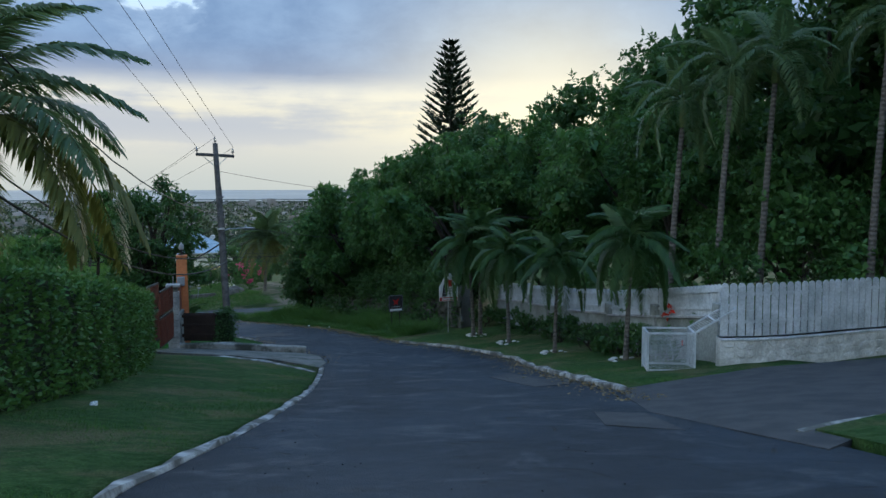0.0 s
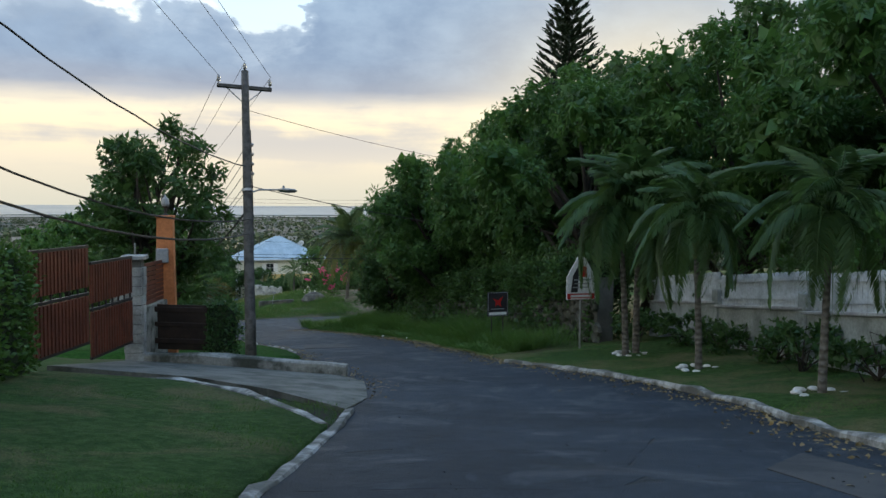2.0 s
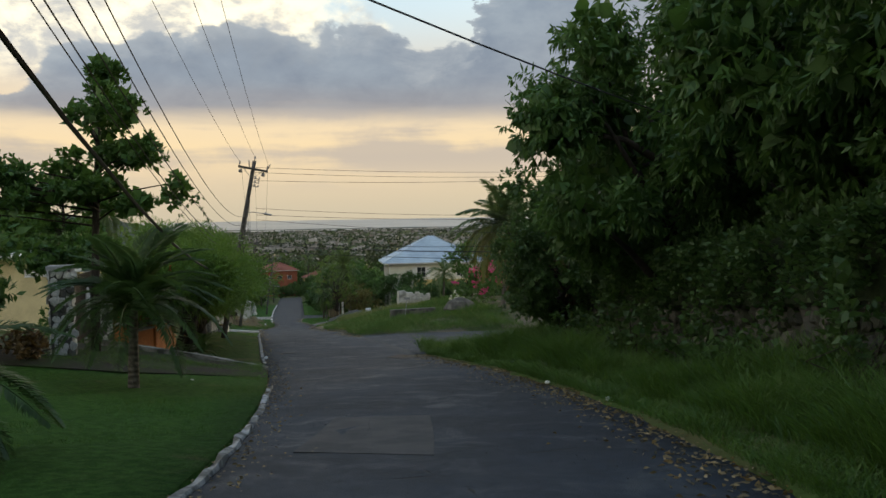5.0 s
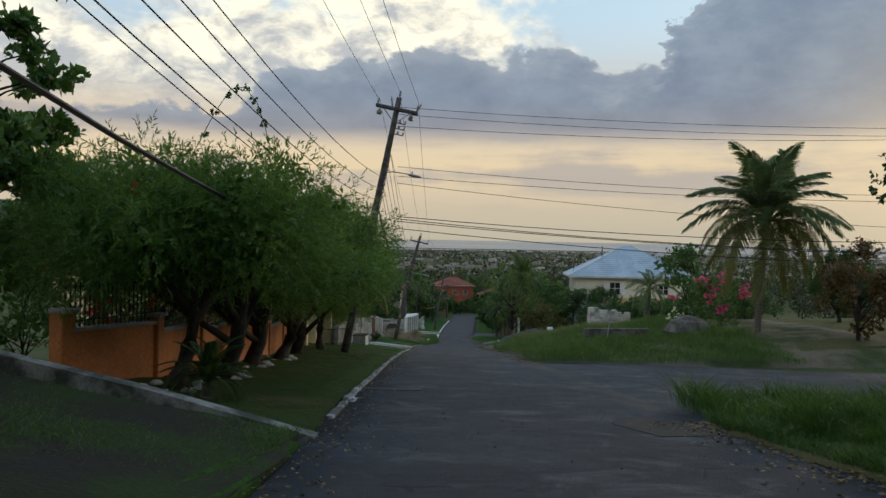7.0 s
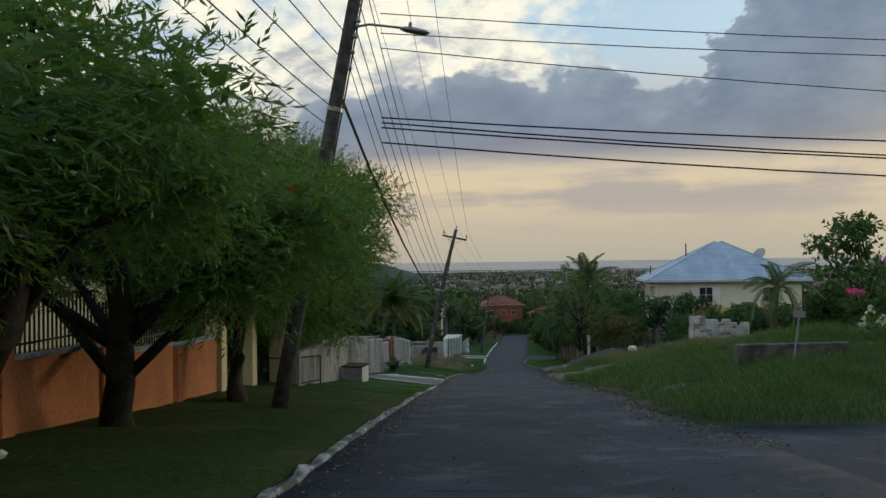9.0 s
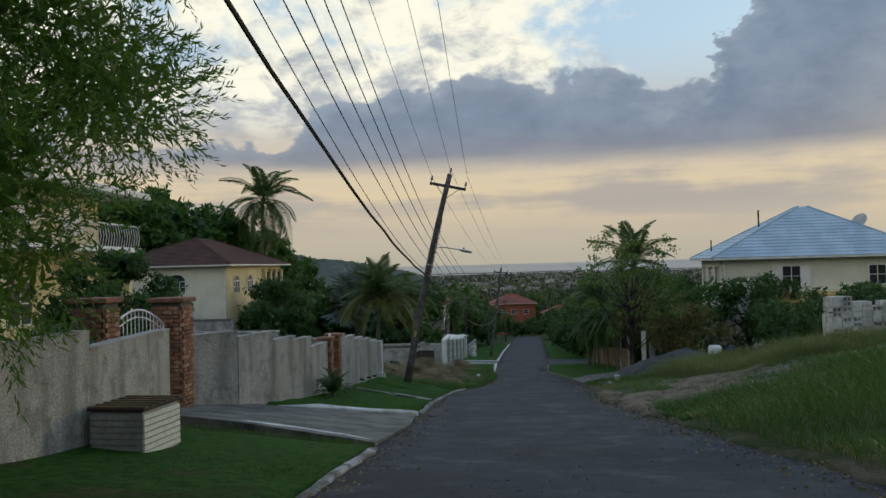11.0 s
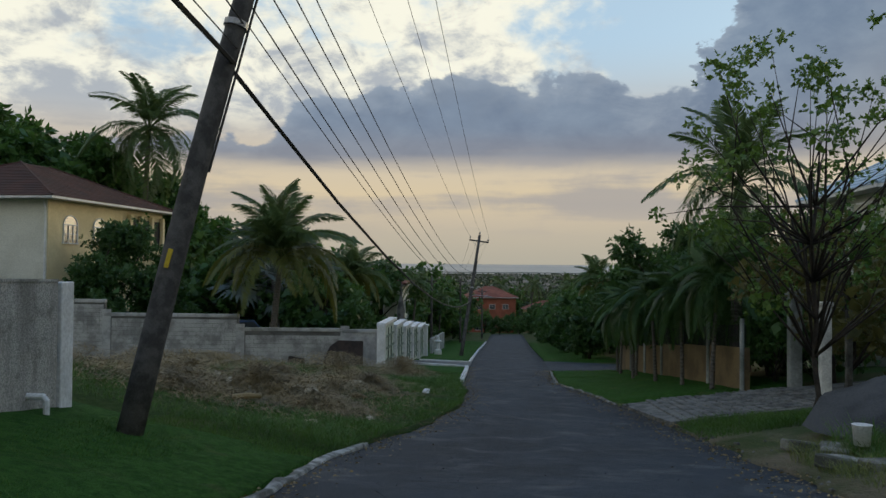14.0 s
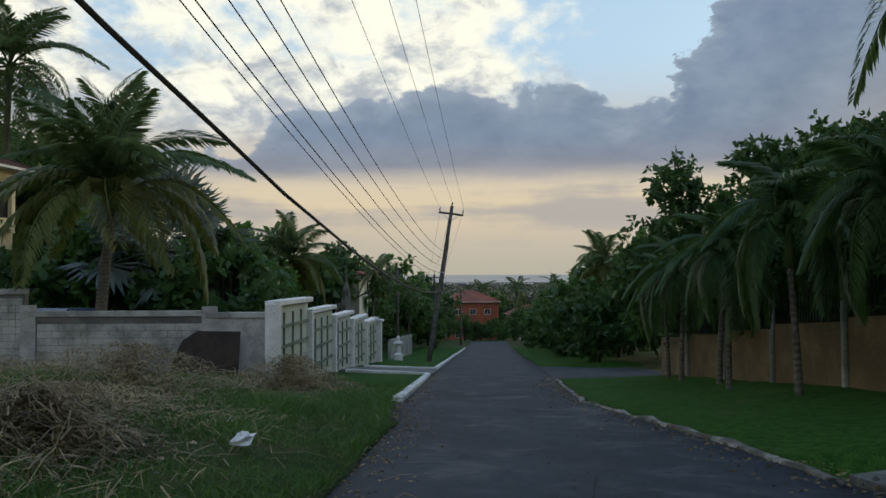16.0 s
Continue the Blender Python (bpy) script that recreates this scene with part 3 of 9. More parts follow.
        me.from_pydata(self.v, [], self.f)
        me.validate()
        return me


def quick_mesh(name, verts, faces, smooth=False):
    """A mesh from arrays of corners and of equal-sided faces."""
    verts, faces = np.asarray(verts, np.float32), np.asarray(faces, np.int32)
    me = bpy.data.meshes.new(name)
    me.vertices.add(len(verts))
    me.vertices.foreach_set("co", verts.ravel())
    n = faces.shape[1]
    me.loops.add(faces.size)
    me.loops.foreach_set("vertex_index", faces.ravel())
    me.polygons.add(len(faces))
    me.polygons.foreach_set("loop_start", np.arange(0, faces.size, n, dtype=np.int32))
    me.polygons.foreach_set("loop_total", np.full(len(faces), n, np.int32))
    if smooth:
        me.polygons.foreach_set("use_smooth", np.ones(len(faces), bool))
    me.update(calc_edges=True)
    return me


def part(name, mesh, mat, parent=None, label="", m=None):
    """One mesh object, under a thing or a part if given."""
    me = mesh.data(name) if isinstance(mesh, Mesh) else mesh
    if not me.materials:
        me.materials.append(M[mat])
    ob = new(name, me)
    if parent is not None:
        ob.parent = parent
    if m is not None:
        ob.matrix_basis = m
    return tagged(ob, label)


def thing(name, label, category, m=None, group="", kind=""):
    ob = new(name)
    if m is not None:
        ob.matrix_basis = m
    return tagged(ob, label, category, group, kind)


def solid(name, mesh, mat, label, category, m=None, group="", kind=""):
    return tagged(part(name, mesh, mat, None, "", m), label, category, group, kind)


def smooth(ob):
    me = ob.data
    me.polygons.foreach_set("use_smooth", np.ones(len(me.polygons), bool))
    return ob


# ---- ground ----
def project(x, y):
    """s and d of many places at once."""
    best = np.full(x.shape, 1e9)
    s, d = np.zeros(x.shape), np.zeros(x.shape)
    pts, par = LP[::3, :2], LS[::3]
    for k in range(len(pts) - 1):
        ax, ay = pts[k]
        bx, by = pts[k + 1] - pts[k]
        l2 = bx * bx + by * by
        u = ((x - ax) * bx + (y - ay) * by) / l2
        u = np.clip(u, -1e9 if k == 0 else 0, 1e9 if k == len(pts) - 2 else 1)
        px, py = x - ax - u * bx, y - ay - u * by
        q = px * px + py * py
        w = q < best
        best = np.where(w, q, best)
        s = np.where(w, par[k] + u * (par[k + 1] - par[k]), s)
        d = np.where(w, np.sign(bx * py - by * px) * np.sqrt(q), d)
    return s, d


def terrain(x, y):
    """The height of the land with s and d: the road's slope nearby, the plain far off."""
    s, d = project(x, y)
    road = np.interp(s, LS, LP[:, 2]) - 0.08 * np.clip(s - LS[-1], 0, 60) + 0.15 * np.clip(-30 - s, 0, 40)
    f = np.clip((np.hypot(x + 60, y - 110) - 190) / 800, 0, 1)
    f = f * f * (3 - 2 * f)
    plain = -46 + 2.0 * np.sin(x * 0.004) + 2.0 * np.cos(y * 0.005)
    return road + lift(s, d), plain, f, s, d


def build_ground():
    far = [75, 100, 140, 200, 290, 420, 600, 850, 1200, 1700, 2300, 3000, 3800, 4700]
    xs = np.array([-60 - f for f in far[::-1]] + list(np.arange(-132, 14, 1.5)) + [-60 + f for f in far])
    ys = np.array([110 - f - 75 for f in far[::-1]] + list(np.arange(-38, 262, 1.6)) + [190 + f for f in far])
    x, y = np.meshgrid(xs, ys)
    near, plain, f, s, d = terrain(x, y)
    side_road = (s > 60) & (s < 82) & (d < 0) & (d > -60)
    near -= np.where(((d < edge_l(s) + 7) & (d > -edge_r(s) - 8)) | side_road, 0.16, 0.0)
    z = near * (1 - f) + plain * f
    ny, nx = x.shape
    idx = np.arange(nx * ny).reshape(ny, nx)
    faces = np.stack([idx[:-1, :-1], idx[:-1, 1:], idx[1:, 1:], idx[1:, :-1]], -1).reshape(-1, 4)
    ob = new("ground", quick_mesh("ground", np.stack([x, y, z], -1).reshape(-1, 3), faces, True))
    ob.data.materials.append(M["rough_ground"])
    tagged(ob, "rough green and brown hillside falling to the plain", "ground", kind="structure")


def strip(name, s0, s1, left, right, mat, label, category="ground", over=0.0, step=1.0, cols=5, rough=0.0, on_ground=True, seed=1, edge=0.0):
    """A sheet along the road between two lines of d, with a skirt at its sides."""
    rng = np.random.default_rng(seed)
    ss = np.linspace(s0, s1, max(2, int((s1 - s0) / step) + 1))
    verts = []
    for s in ss:
        a, b = float(left(s)), float(right(s))
        wob = rng.normal(0, edge, 2) if edge else (0, 0)
        for j in range(cols + 2):
            u = min(max((j - 1) / (cols - 1), 0), 1)
            d = (a + wob[0]) + (b + wob[1] - a - wob[0]) * u
            h = (float(lift(s, d)) if on_ground else 0.0) + over
            h += rng.normal(0, rough) if rough and 0 < u < 1 else 0
            if j == 0 or j == cols + 1 or s == ss[0] or s == ss[-1]:
                h -= 0.3
            verts.append(W(s, d, h))
    n = cols + 2
    faces = [(k * n + j, k * n + j + 1, (k + 1) * n + j + 1, (k + 1) * n + j) for k in range(len(ss) - 1) for j in range(n - 1)]
    ob = new(name, quick_mesh(name, [tuple(v) for v in verts], faces, False))
    ob.data.materials.append(M[mat])
    return tagged(ob, label, category, kind="structure")


def kerb(name, pts, mat, label, width=0.16, high=0.13, down=0.25, seed=2, chip=0.012, group=""):
    """A kerb of cast lengths along (s, d) points, uneven as old kerbs are."""
    rng = np.random.default_rng(seed)
    line = []
    for (s0, d0), (s1, d1) in zip(pts[:-1], pts[1:]):
        n = max(1, int(math.hypot(s1 - s0, d1 - d0) / 0.45))
        line += [(s0 + (s1 - s0) * k / n, d0 + (d1 - d0) * k / n) for k in range(n)]
    line.append(pts[-1])
    ps = [W(s, d, max(0.0, min(float(lift(s, d)), 0.25))) for s, d in line]
    verts, faces = [], []
    for k, p in enumerate(ps):
        t = ps[min(k + 1, len(ps) - 1)] - ps[max(k - 1, 0)]
        u = Vector((-t.y, t.x, 0)).normalized()
        h = high + rng.normal(0, chip)
        o = rng.normal(0, chip, 4)
        for e, z in ((-0.5, -down), (-0.5, h - 0.03), (-0.36, h + o[0]), (0.36, h + o[1]), (0.5, h - 0.03 + o[2]), (0.5, -down)):
            q = p + u * (e * width + o[3])
            verts.append((q.x, q.y, q.z + z))
    for k in range(len(ps) - 1):
        for j in range(5):
            faces.append((k * 6 + j, k * 6 + j + 1, k * 6 + 7 + j, k * 6 + 6 + j))
    me = Mesh()
    me.v, me.f = verts, faces + [(5, 4, 3, 2, 1, 0), tuple(len(verts) - 6 + j for j in range(6))]
    ob = part(name, me, mat)
    return tagged(ob, label, "kerb", group, "structure")


build_ground()
strip("road", -30, 288, lambda s: edge_l(s) + 0.05, lambda s: -edge_r(s) - 0.05, "asphalt", "worn dark asphalt road running downhill", "road", 0.0, 1.0, 9, 0.006, False)


def polygon_patch(name, pts, mat, label, over=0.0, category="ground", rim=0.3, on_ground=False, kind="structure"):
    """A flat sheet with the outline pts of (s, d), finely divided, with a skirt."""
    bm = bmesh.new()
    ring = []
    for (s0, d0), (s1, d1) in zip(pts, pts[1:] + pts[:1]):
        n = max(1, int(math.hypot(s1 - s0, d1 - d0) / 1.0))
        for k in range(n):
            s, d = s0 + (s1 - s0) * k / n, d0 + (d1 - d0) * k / n
            ring.append((s, d))
    mid = (sum(p[0] for p in ring) / len(ring), sum(p[1] for p in ring) / len(ring))
    rows = []
    for f in (1.0, 0.8, 0.6, 0.4, 0.2):
        rows.append([bm.verts.new(W(mid[0] + (s - mid[0]) * f, mid[1] + (d - mid[1]) * f, (over if not callable(over) else over(mid[0] + (s - mid[0]) * f, mid[1] + (d - mid[1]) * f)) + (float(lift(mid[0] + (s - mid[0]) * f, mid[1] + (d - mid[1]) * f)) if on_ground else 0.0))) for s, d in ring])
    skirt = [bm.verts.new(v.co - Vector((0, 0, rim))) for v in rows[0]]
    rows.insert(0, skirt)
    n = len(ring)
    for a, b in zip(rows[:-1], rows[1:]):
        for k in range(n):
            bm.faces.new((a[k], a[(k + 1) % n], b[(k + 1) % n], b[k]))
    bm.faces.new(rows[-1])
    bmesh.ops.recalc_face_normals(bm, faces=bm.faces)
    me = bpy.data.meshes.new(name)
    bm.to_mesh(me)
    bm.free()
    return tagged(part(name, me, mat), label, category, "", kind)


# the side road, the drives and the patches
polygon_patch("side_road", [(58.5, -3.6), (62.5, -6.5), (64, -14), (64, -48), (75.5, -48), (77.5, -12), (80, -6), (84, -3.5), (72, -3.3)], "asphalt", "asphalt side road meeting the main road", -0.012, "road")
polygon_patch("drive_apron", [(7.0, -4.0), (8.6, -6.0), (9.5, -14), (14.6, -14), (15.6, -8), (14.2, -4.4), (10.5, -3.6)], "patch", "worn grey asphalt apron before the white fence", lambda s, d: 0.03 if d < -4.6 else 0.008, "driveway", 0.3, True)
polygon_patch("driveway_concrete", [(23.0, 0.92), (23.3, 1.25), (24.3, 2.15), (25.4, 3.5), (25.6, 5.9), (29.9, 5.5), (29.3, 3.4), (28.6, 1.4), (28.2, 1.0), (27.1, 0.7), (24.5, 0.65)], "concrete", "stained concrete driveway apron at the brown gate", lambda s, d: 0.015 + 0.05 * max(0.0, min(1.0, (d - 0.8) / 0.8)) * max(0.0, min(1.0, (27.5 - s) / 3.0)), "driveway", 0.3, True)
polygon_patch("driveway_ramp", [(54.4, 1.75), (53.4, 3.2), (52.6, 5), (52.2, 9.5), (60.2, 9.5), (59.9, 6), (59.4, 2.0), (57.5, 1.7)], "dark_earth", "weedy dark earth driveway before the brown gate", 0.05, "driveway", 0.3, True)
polygon_patch("driveway_gate", [(99.2, 2.0), (100.5, 4.8), (100.8, 7.2), (104.8, 7.0), (105.1, 4.8), (105.7, 3.0), (106.35, 2.1), (103, 1.85)], "concrete", "grey concrete driveway at the white gate", 0.05, "driveway", 0.3, True)
polygon_patch("footpath_slab", [(113.2, 2.5), (113.2, 5.8), (114.1, 5.9), (114.2, 2.5)], "path_mould", "narrow pale concrete path stained with dark mould", 0.06, "path", 0.3, True)
polygon_patch("driveway_far", [(160, 2.4), (161, 6.2), (166, 6.5), (166, 2.5)], "paving", "paved driveway with white edges", 0.05, "driveway", 0.3, True)
paved = polygon_patch("driveway_paved", [(131.6, -3.7), (131.2, -7.0), (131.2, -12.5), (135.8, -12.5), (136.5, -7), (136.2, -3.2)], "paving", "driveway of pale paving stones", 0.04, "driveway", 0.3, True)
polygon_patch("side_street", [(157, -1.8), (160, -6), (161, -30), (168, -30), (169, -8), (173, -2.2)], "asphalt", "asphalt side street further down the hill", -0.006, "road")
for pts in ([(9.3, -2.6), (8.6, -3.3), (10.4, -3.5), (10.8, -2.9)], [(40.5, -0.6), (41.2, 0.9), (44.6, 0.4), (44.2, -1.0)], [(66.8, 0.6), (66.8, 1.8), (67.4, 1.8), (67.4, 0.5)], [(15.5, -3.2), (15.9, -4.1), (19.2, -3.6), (18.4, -2.9)]):
    polygon_patch("road_repair", pts, "patch", "paler repair in the asphalt", 0.008, "road patch", 0.02)
polygon_patch("pothole", [(60.4, -3.7), (60.2, -2.9), (61.6, -2.5), (62.6, -3.2), (61.8, -4.0)], "rust", "dark dirty pothole at the road edge", 0.006, "pothole", 0.02)

strip("lawn", 5.0, 25.6, lambda s: 6.6, lambda s: max(edge_l(s) + 0.1, float(np.interp(s, [21.2, 21.5, 22.1, 23.9, 25.1, 25.6], [0.5, 1.16, 1.5, 2.56, 3.8, 5.6]))), "lawn_worn", "short green lawn with dry patches beside the road", "lawn", 0.03, 0.7, 8, 0.015)
strip("lawn", 35, 59.4, lambda s: 8.5 if s < 54.2 else 2.2, lambda s: edge_l(s) + 0.1, "lawn", "short dark green verge under the pole", "lawn", 0.03, 0.7, 8, 0.02, seed=3)
strip("lawn", 59.6, 99.0, lambda s: 7.2 if s < 92 else 5.6, lambda s: edge_l(s) + 0.1, "dry_lawn", "dry mown verge before the orange wall", "lawn", 0.03, 0.7, 8, 0.02, seed=4)
strip("lawn", 90.0, 99.4, lambda s: 5.4, lambda s: edge_l(s) + 0.1, "lawn", "green lawn before the pebbledash wall", "lawn", 0.05, 0.7, 8, 0.01, seed=5)
strip("lawn", 105.0, 124.2, lambda s: 6.2, lambda s: max(edge_l(s) + 0.12, float(np.interp(s, [105.0, 105.25, 105.85, 106.6], [6.0, 4.75, 3.0, 2.1]))), "lawn", "green mown lawn along the pebbledash wall", "lawn", 0.04, 0.7, 8, 0.015, seed=6)
strip("rough_lot", 123.5, 153, lambda s: 24, lambda s: edge_l(s) + (0.05 if s > 124.6 else 0.15), "dry_lawn", "empty lot with weeds and cut stalks", "lot", 0.03, 1.0, 14, 0.05, seed=7, edge=0.08)
strip("lawn", 152, 160, lambda s: 6.0, lambda s: edge_l(s) + 0.1, "lawn", "green lawn by the white kerb", "lawn", 0.05, 0.7, 5, 0.01, seed=8)
strip("lawn", 166, 235, lambda s: 9, lambda s: edge_l(s) + 0.1, "lawn", "green verge further down the road", "lawn", 0.03, 1.5, 5, 0.02, seed=9)
strip("lawn", 14.8, 33.5, lambda s: -edge_r(s) - 0.1, lambda s: -9.2, "lawn_worn", "dark green lawn under the palms", "lawn", 0.03, 0.7, 8, 0.015, seed=10)
polygon_patch("lawn", [(-8, -4.3), (8.0, -4.45), (8.6, -5.6), (9.3, -7.5), (9.8, -12), (-8, -12)], "lawn_worn", "green corner lawn by the drive", 0.05, "lawn", 0.3, True)
strip("bank", 32, 61.5, lambda s: -edge_r(s) - 0.05, lambda s: -9.5, "rough_ground", "grassy bank under the stone wall", "bank", 0.03, 0.8, 8, 0.04, seed=12, edge=0.08)
strip("bank", 80.5, 131, lambda s: -edge_r(s) - 0.05, lambda s: -20, "bank_earth", "bank of bare earth and weeds", "bank", 0.03, 0.8, 14, 0.07, seed=13, edge=0.12)
strip("bare_earth", 104.3, 119.0, lambda s: -edge_r(s) + 0.05, lambda s: float(np.interp(s, [104.3, 107, 109, 113, 115.5, 117, 119], [-4.0, -5.2, -8.6, -12.0, -10.0, -6.5, -3.9])), "dirt", "patch of trodden sandy bare earth on the bank", "bare earth", 0.07, 0.35, 16, 0.05, seed=16, edge=0.16)
strip("lawn", 136.6, 157, lambda s: -edge_r(s) - 0.1, lambda s: -8.6, "lawn", "dark lawn under the palms by the tan wall", "lawn", 0.03, 0.7, 8, 0.015, seed=14)
strip("lawn", 172, 235, lambda s: -edge_r(s) - 0.1, lambda s: -8, "lawn", "dark green verge under trees", "lawn", 0.03, 1.5, 5, 0.02, seed=15)

el = lambda a, b, off=0.0: [(s, float(edge_l(s)) + off) for s in np.arange(a, b, 1.0)]
er = lambda a, b, off=0.0: [(s, -float(edge_r(s)) - off) for s in np.arange(a, b, 1.0)]
kerb("kerb", [(21.4, 1.08), (22.1, 1.42), (23.0, 1.93), (23.9, 2.48), (25.1, 3.7), (25.5, 5.2)], "kerb", "pale kerb curving along the driveway gutter", 0.15, 0.04)
kerb("kerb", el(3, 22.4) + [(22.85, 0.88)], "kerb", "chipped whitewashed kerb round the lawn", 0.13, 0.035)
polygon_patch("drain", [(21.6, 1.0), (22.2, 1.38), (23.9, 2.42), (25.2, 3.7), (25.4, 3.3), (24.3, 2.0), (23.2, 1.1), (22.85, 0.95)], "dark_earth", "open gutter with dead leaves beside the drive", -0.04, "drain", 0.3, True)
kerb("kerb", er(14, 31.5), "kerb", "broken whitewashed kerb along the palms", 0.17, 0.085, chip=0.015)
kerb("kerb", [(8.0, -4.3), (8.6, -5.6), (9.3, -7.5), (9.8, -12)], "kerb", "worn white kerb round the corner lawn", 0.12, 0.04)
kerb("kerb", el(38, 53), "kerb", "half-buried whitewashed kerb", 0.12, 0.03, chip=0.02)
kerb("kerb", el(61.5, 99.5), "kerb", "old grey kerb beside the verge", 0.13, 0.05, chip=0.015)
kerb("kerb", el(106.8, 126), "kerb", "grey kerb with white wash along the lawn", 0.14, 0.055)
kerb("kerb", [(99.6, 2.1), (100.4, 3.6), (100.9, 5.6)], "white_kerb", "white edging of the driveway", 0.12, 0.05)
kerb("kerb", [(106.5, 2.12), (105.78, 2.98), (105.2, 4.76), (104.95, 6.0)], "white_kerb", "white edging of the driveway", 0.16, 0.11)
kerb("kerb", [(145.5, 2.0), (150, 2.15), (156, 2.35), (159.6, 2.5), (160.2, 3.4), (160.6, 5.8)], "white_kerb", "bright white painted kerb", 0.22, 0.12, chip=0.004)
kerb("kerb", [(166.2, 6), (166.3, 2.7), (175, 2.9), (200, 3.4), (232, 3.6)], "white_kerb", "white painted kerb down the hill", 0.2, 0.12, chip=0.004)
kerb("kerb", er(136.2, 157), "mossy", "low grey kerb beside the dark lawn", 0.12, 0.03, chip=0.015)
# low walls beside the drives
kerb("low_wall", [(28.55, 1.0), (28.75, 1.9), (29.2, 3.0), (29.6, 4.1), (29.75, 5.25)], "mossy", "low mossy concrete wall beside the driveway", 0.24, 0.24, 0.5)
ramp_a, ramp_b = W(59.4, 1.7), W(60.05, 7.4)
ramp_n = (ramp_b - ramp_a).length
ramp_m = Matrix.Translation(ramp_a) @ pose(0, 0, 0, 0, 0, math.degrees(math.atan2(ramp_b.y - ramp_a.y, ramp_b.x - ramp_a.x)))
solid("low_wall", Mesh().prism([(0, -0.4), (ramp_n, -0.4), (ramp_n, 1.18), (ramp_n * 0.86, 1.05), (ramp_n * 0.37, 0.52), (0, 0.04)], -0.12, 0.10), "mossy", "low grey retaining wall of the driveway", "wall", ramp_m, "", "structure")


# ---- plants ----
def unit(v):
    return v / np.maximum(np.linalg.norm(v, axis=-1, keepdims=True), 1e-9)


def leaf_quads(at, along, length, width, rng, fold=0.25):
    """Pointed leaves as folded four-cornered blades."""
    n = len(at)
    along = unit(along)
    side = unit(np.cross(along, rng.normal(0, 1, (n, 3))))
    up = np.cross(side, along)
    ln = (np.asarray(length) * rng.uniform(0.7, 1.3, n))[:, None]
    wd = (np.asarray(width) * rng.uniform(0.8, 1.2, n))[:, None]
    mid = at + along * ln * 0.45
    v = np.stack([at, mid + side * wd * 0.5 + up * wd * fold, at + along * ln, mid - side * wd * 0.5 + up * wd * fold], 1)
    f = np.arange(4 * n).reshape(n, 4)
    return v.reshape(-1, 3), f


def shell(rng, n, inner=0.45):
    u = unit(rng.normal(0, 1, (n, 3)))
    return u * (inner + (1 - inner) * rng.uniform(0, 1, (n, 1)) ** 0.5), u


def crown_mesh(name, clumps, per, length, width, seed, droop=0.3, inner=0.45, whorl=6, squash=0.8):
    """Leaves in whorls at the twig ends of clumps of (x, y, z, radius), each clump lumpy in outline."""
    rng = np.random.default_rng(seed)
    vs, fs, k = [], [], 0
    for x, y, z, r in clumps:
        tw = max(2, int(per * r * r) // whorl)
        p, u = shell(rng, tw, inner)
        knobs, turn = unit(rng.normal(0, 1, (4, 3))), rng.uniform(0, 6.283, 4)
        lump = 1.0 + 0.13 * np.sin(5.0 * u @ knobs.T + turn).sum(axis=1)
        root = p * (r * lump)[:, None] * np.array([1, 1, squash]) + (x, y, z)
        axis = unit(u + rng.normal(0, 0.4, (tw, 3)) + (0, 0, 0.2 - 0.4 * droop))
        root, axis = np.repeat(root, whorl, 0), np.repeat(axis, whorl, 0)
        n = len(root)
        ring = unit(np.cross(axis, rng.normal(0, 1, (n, 3))))
        along = axis * rng.uniform(0.1, 1.0, (n, 1)) + ring * 0.85 + (0, 0, -droop)
        v, f = leaf_quads(root + axis * (length * rng.uniform(-0.5, 0.4, (n, 1))), along, length, width, rng)
        vs.append(v)
        fs.append(f + k)
        k += len(v)
        # broader leaves deep inside, which close the clump
        n = int(n * 0.08) + 6
        p, u = shell(rng, n, 0.1)
        v, f = leaf_quads(p * r * 0.66 + (x, y, z), rng.normal(0, 1, (n, 3)), max(length * 1.6, r * 0.42), max(width * 2.2, r * 0.32), rng)
        vs.append(v)
        fs.append(f + k)
        k += len(v)
    return quick_mesh(name, np.concatenate(vs), np.concatenate(fs))


def clump_set(seed, count, rx, rz, base, size=(0.5, 0.95), flat=0.0):
    """Clump places filling an uneven crown rx wide and rz high over the height base."""
    rng = np.random.default_rng(seed)
    out = []
    for _ in range(count):
        u = unit(rng.normal(0, 1, 3))
        f = rng.uniform(0.35, 1.0) ** 0.6
        wob = 1 + 0.18 * math.sin(3 * math.atan2(u[1], u[0]) + seed)
        out.append((u[0] * rx * f * wob, u[1] * rx * f * wob, base + rz * (0.5 + 0.5 * u[2] * f), rng.uniform(*size) * rx * 0.36))
    return out


def limb_mesh(clumps, height, girth, seed, lean=0.3, share=0.5, fork=0.4, tilt=(0.0, 0.0)):
    """A tapered trunk with limbs reaching into the clumps."""
    rng = np.random.default_rng(seed)
    me = Mesh()
    top = Vector((tilt[0] + rng.normal(0, lean), tilt[1] + rng.normal(0, lean), height))
    pts = [Vector((0, 0, -0.3)).lerp(top, k / 6) + Vector((*rng.normal(0, 0.05, 2), 0)) for k in range(7)]
    me.tube(pts, [girth * (1.25 if k == 0 else 1.0 - 0.07 * k) for k in range(7)], 9)
    for x, y, z, r in clumps:
        if rng.uniform() > share:
            continue
        a = pts[int(rng.integers(int(6 * fork), 7))]
        b = Vector((x, y, z))
        m = a.lerp(b, 0.5) + Vector((*rng.normal(0, 0.25, 2), abs(rng.normal(0, 0.2))))
        me.tube([a, a.lerp(m, 0.5), m, m.lerp(b, 0.6), b], [girth * 0.5, girth * 0.4, girth * 0.28, girth * 0.18, girth * 0.08], 6)
    return me


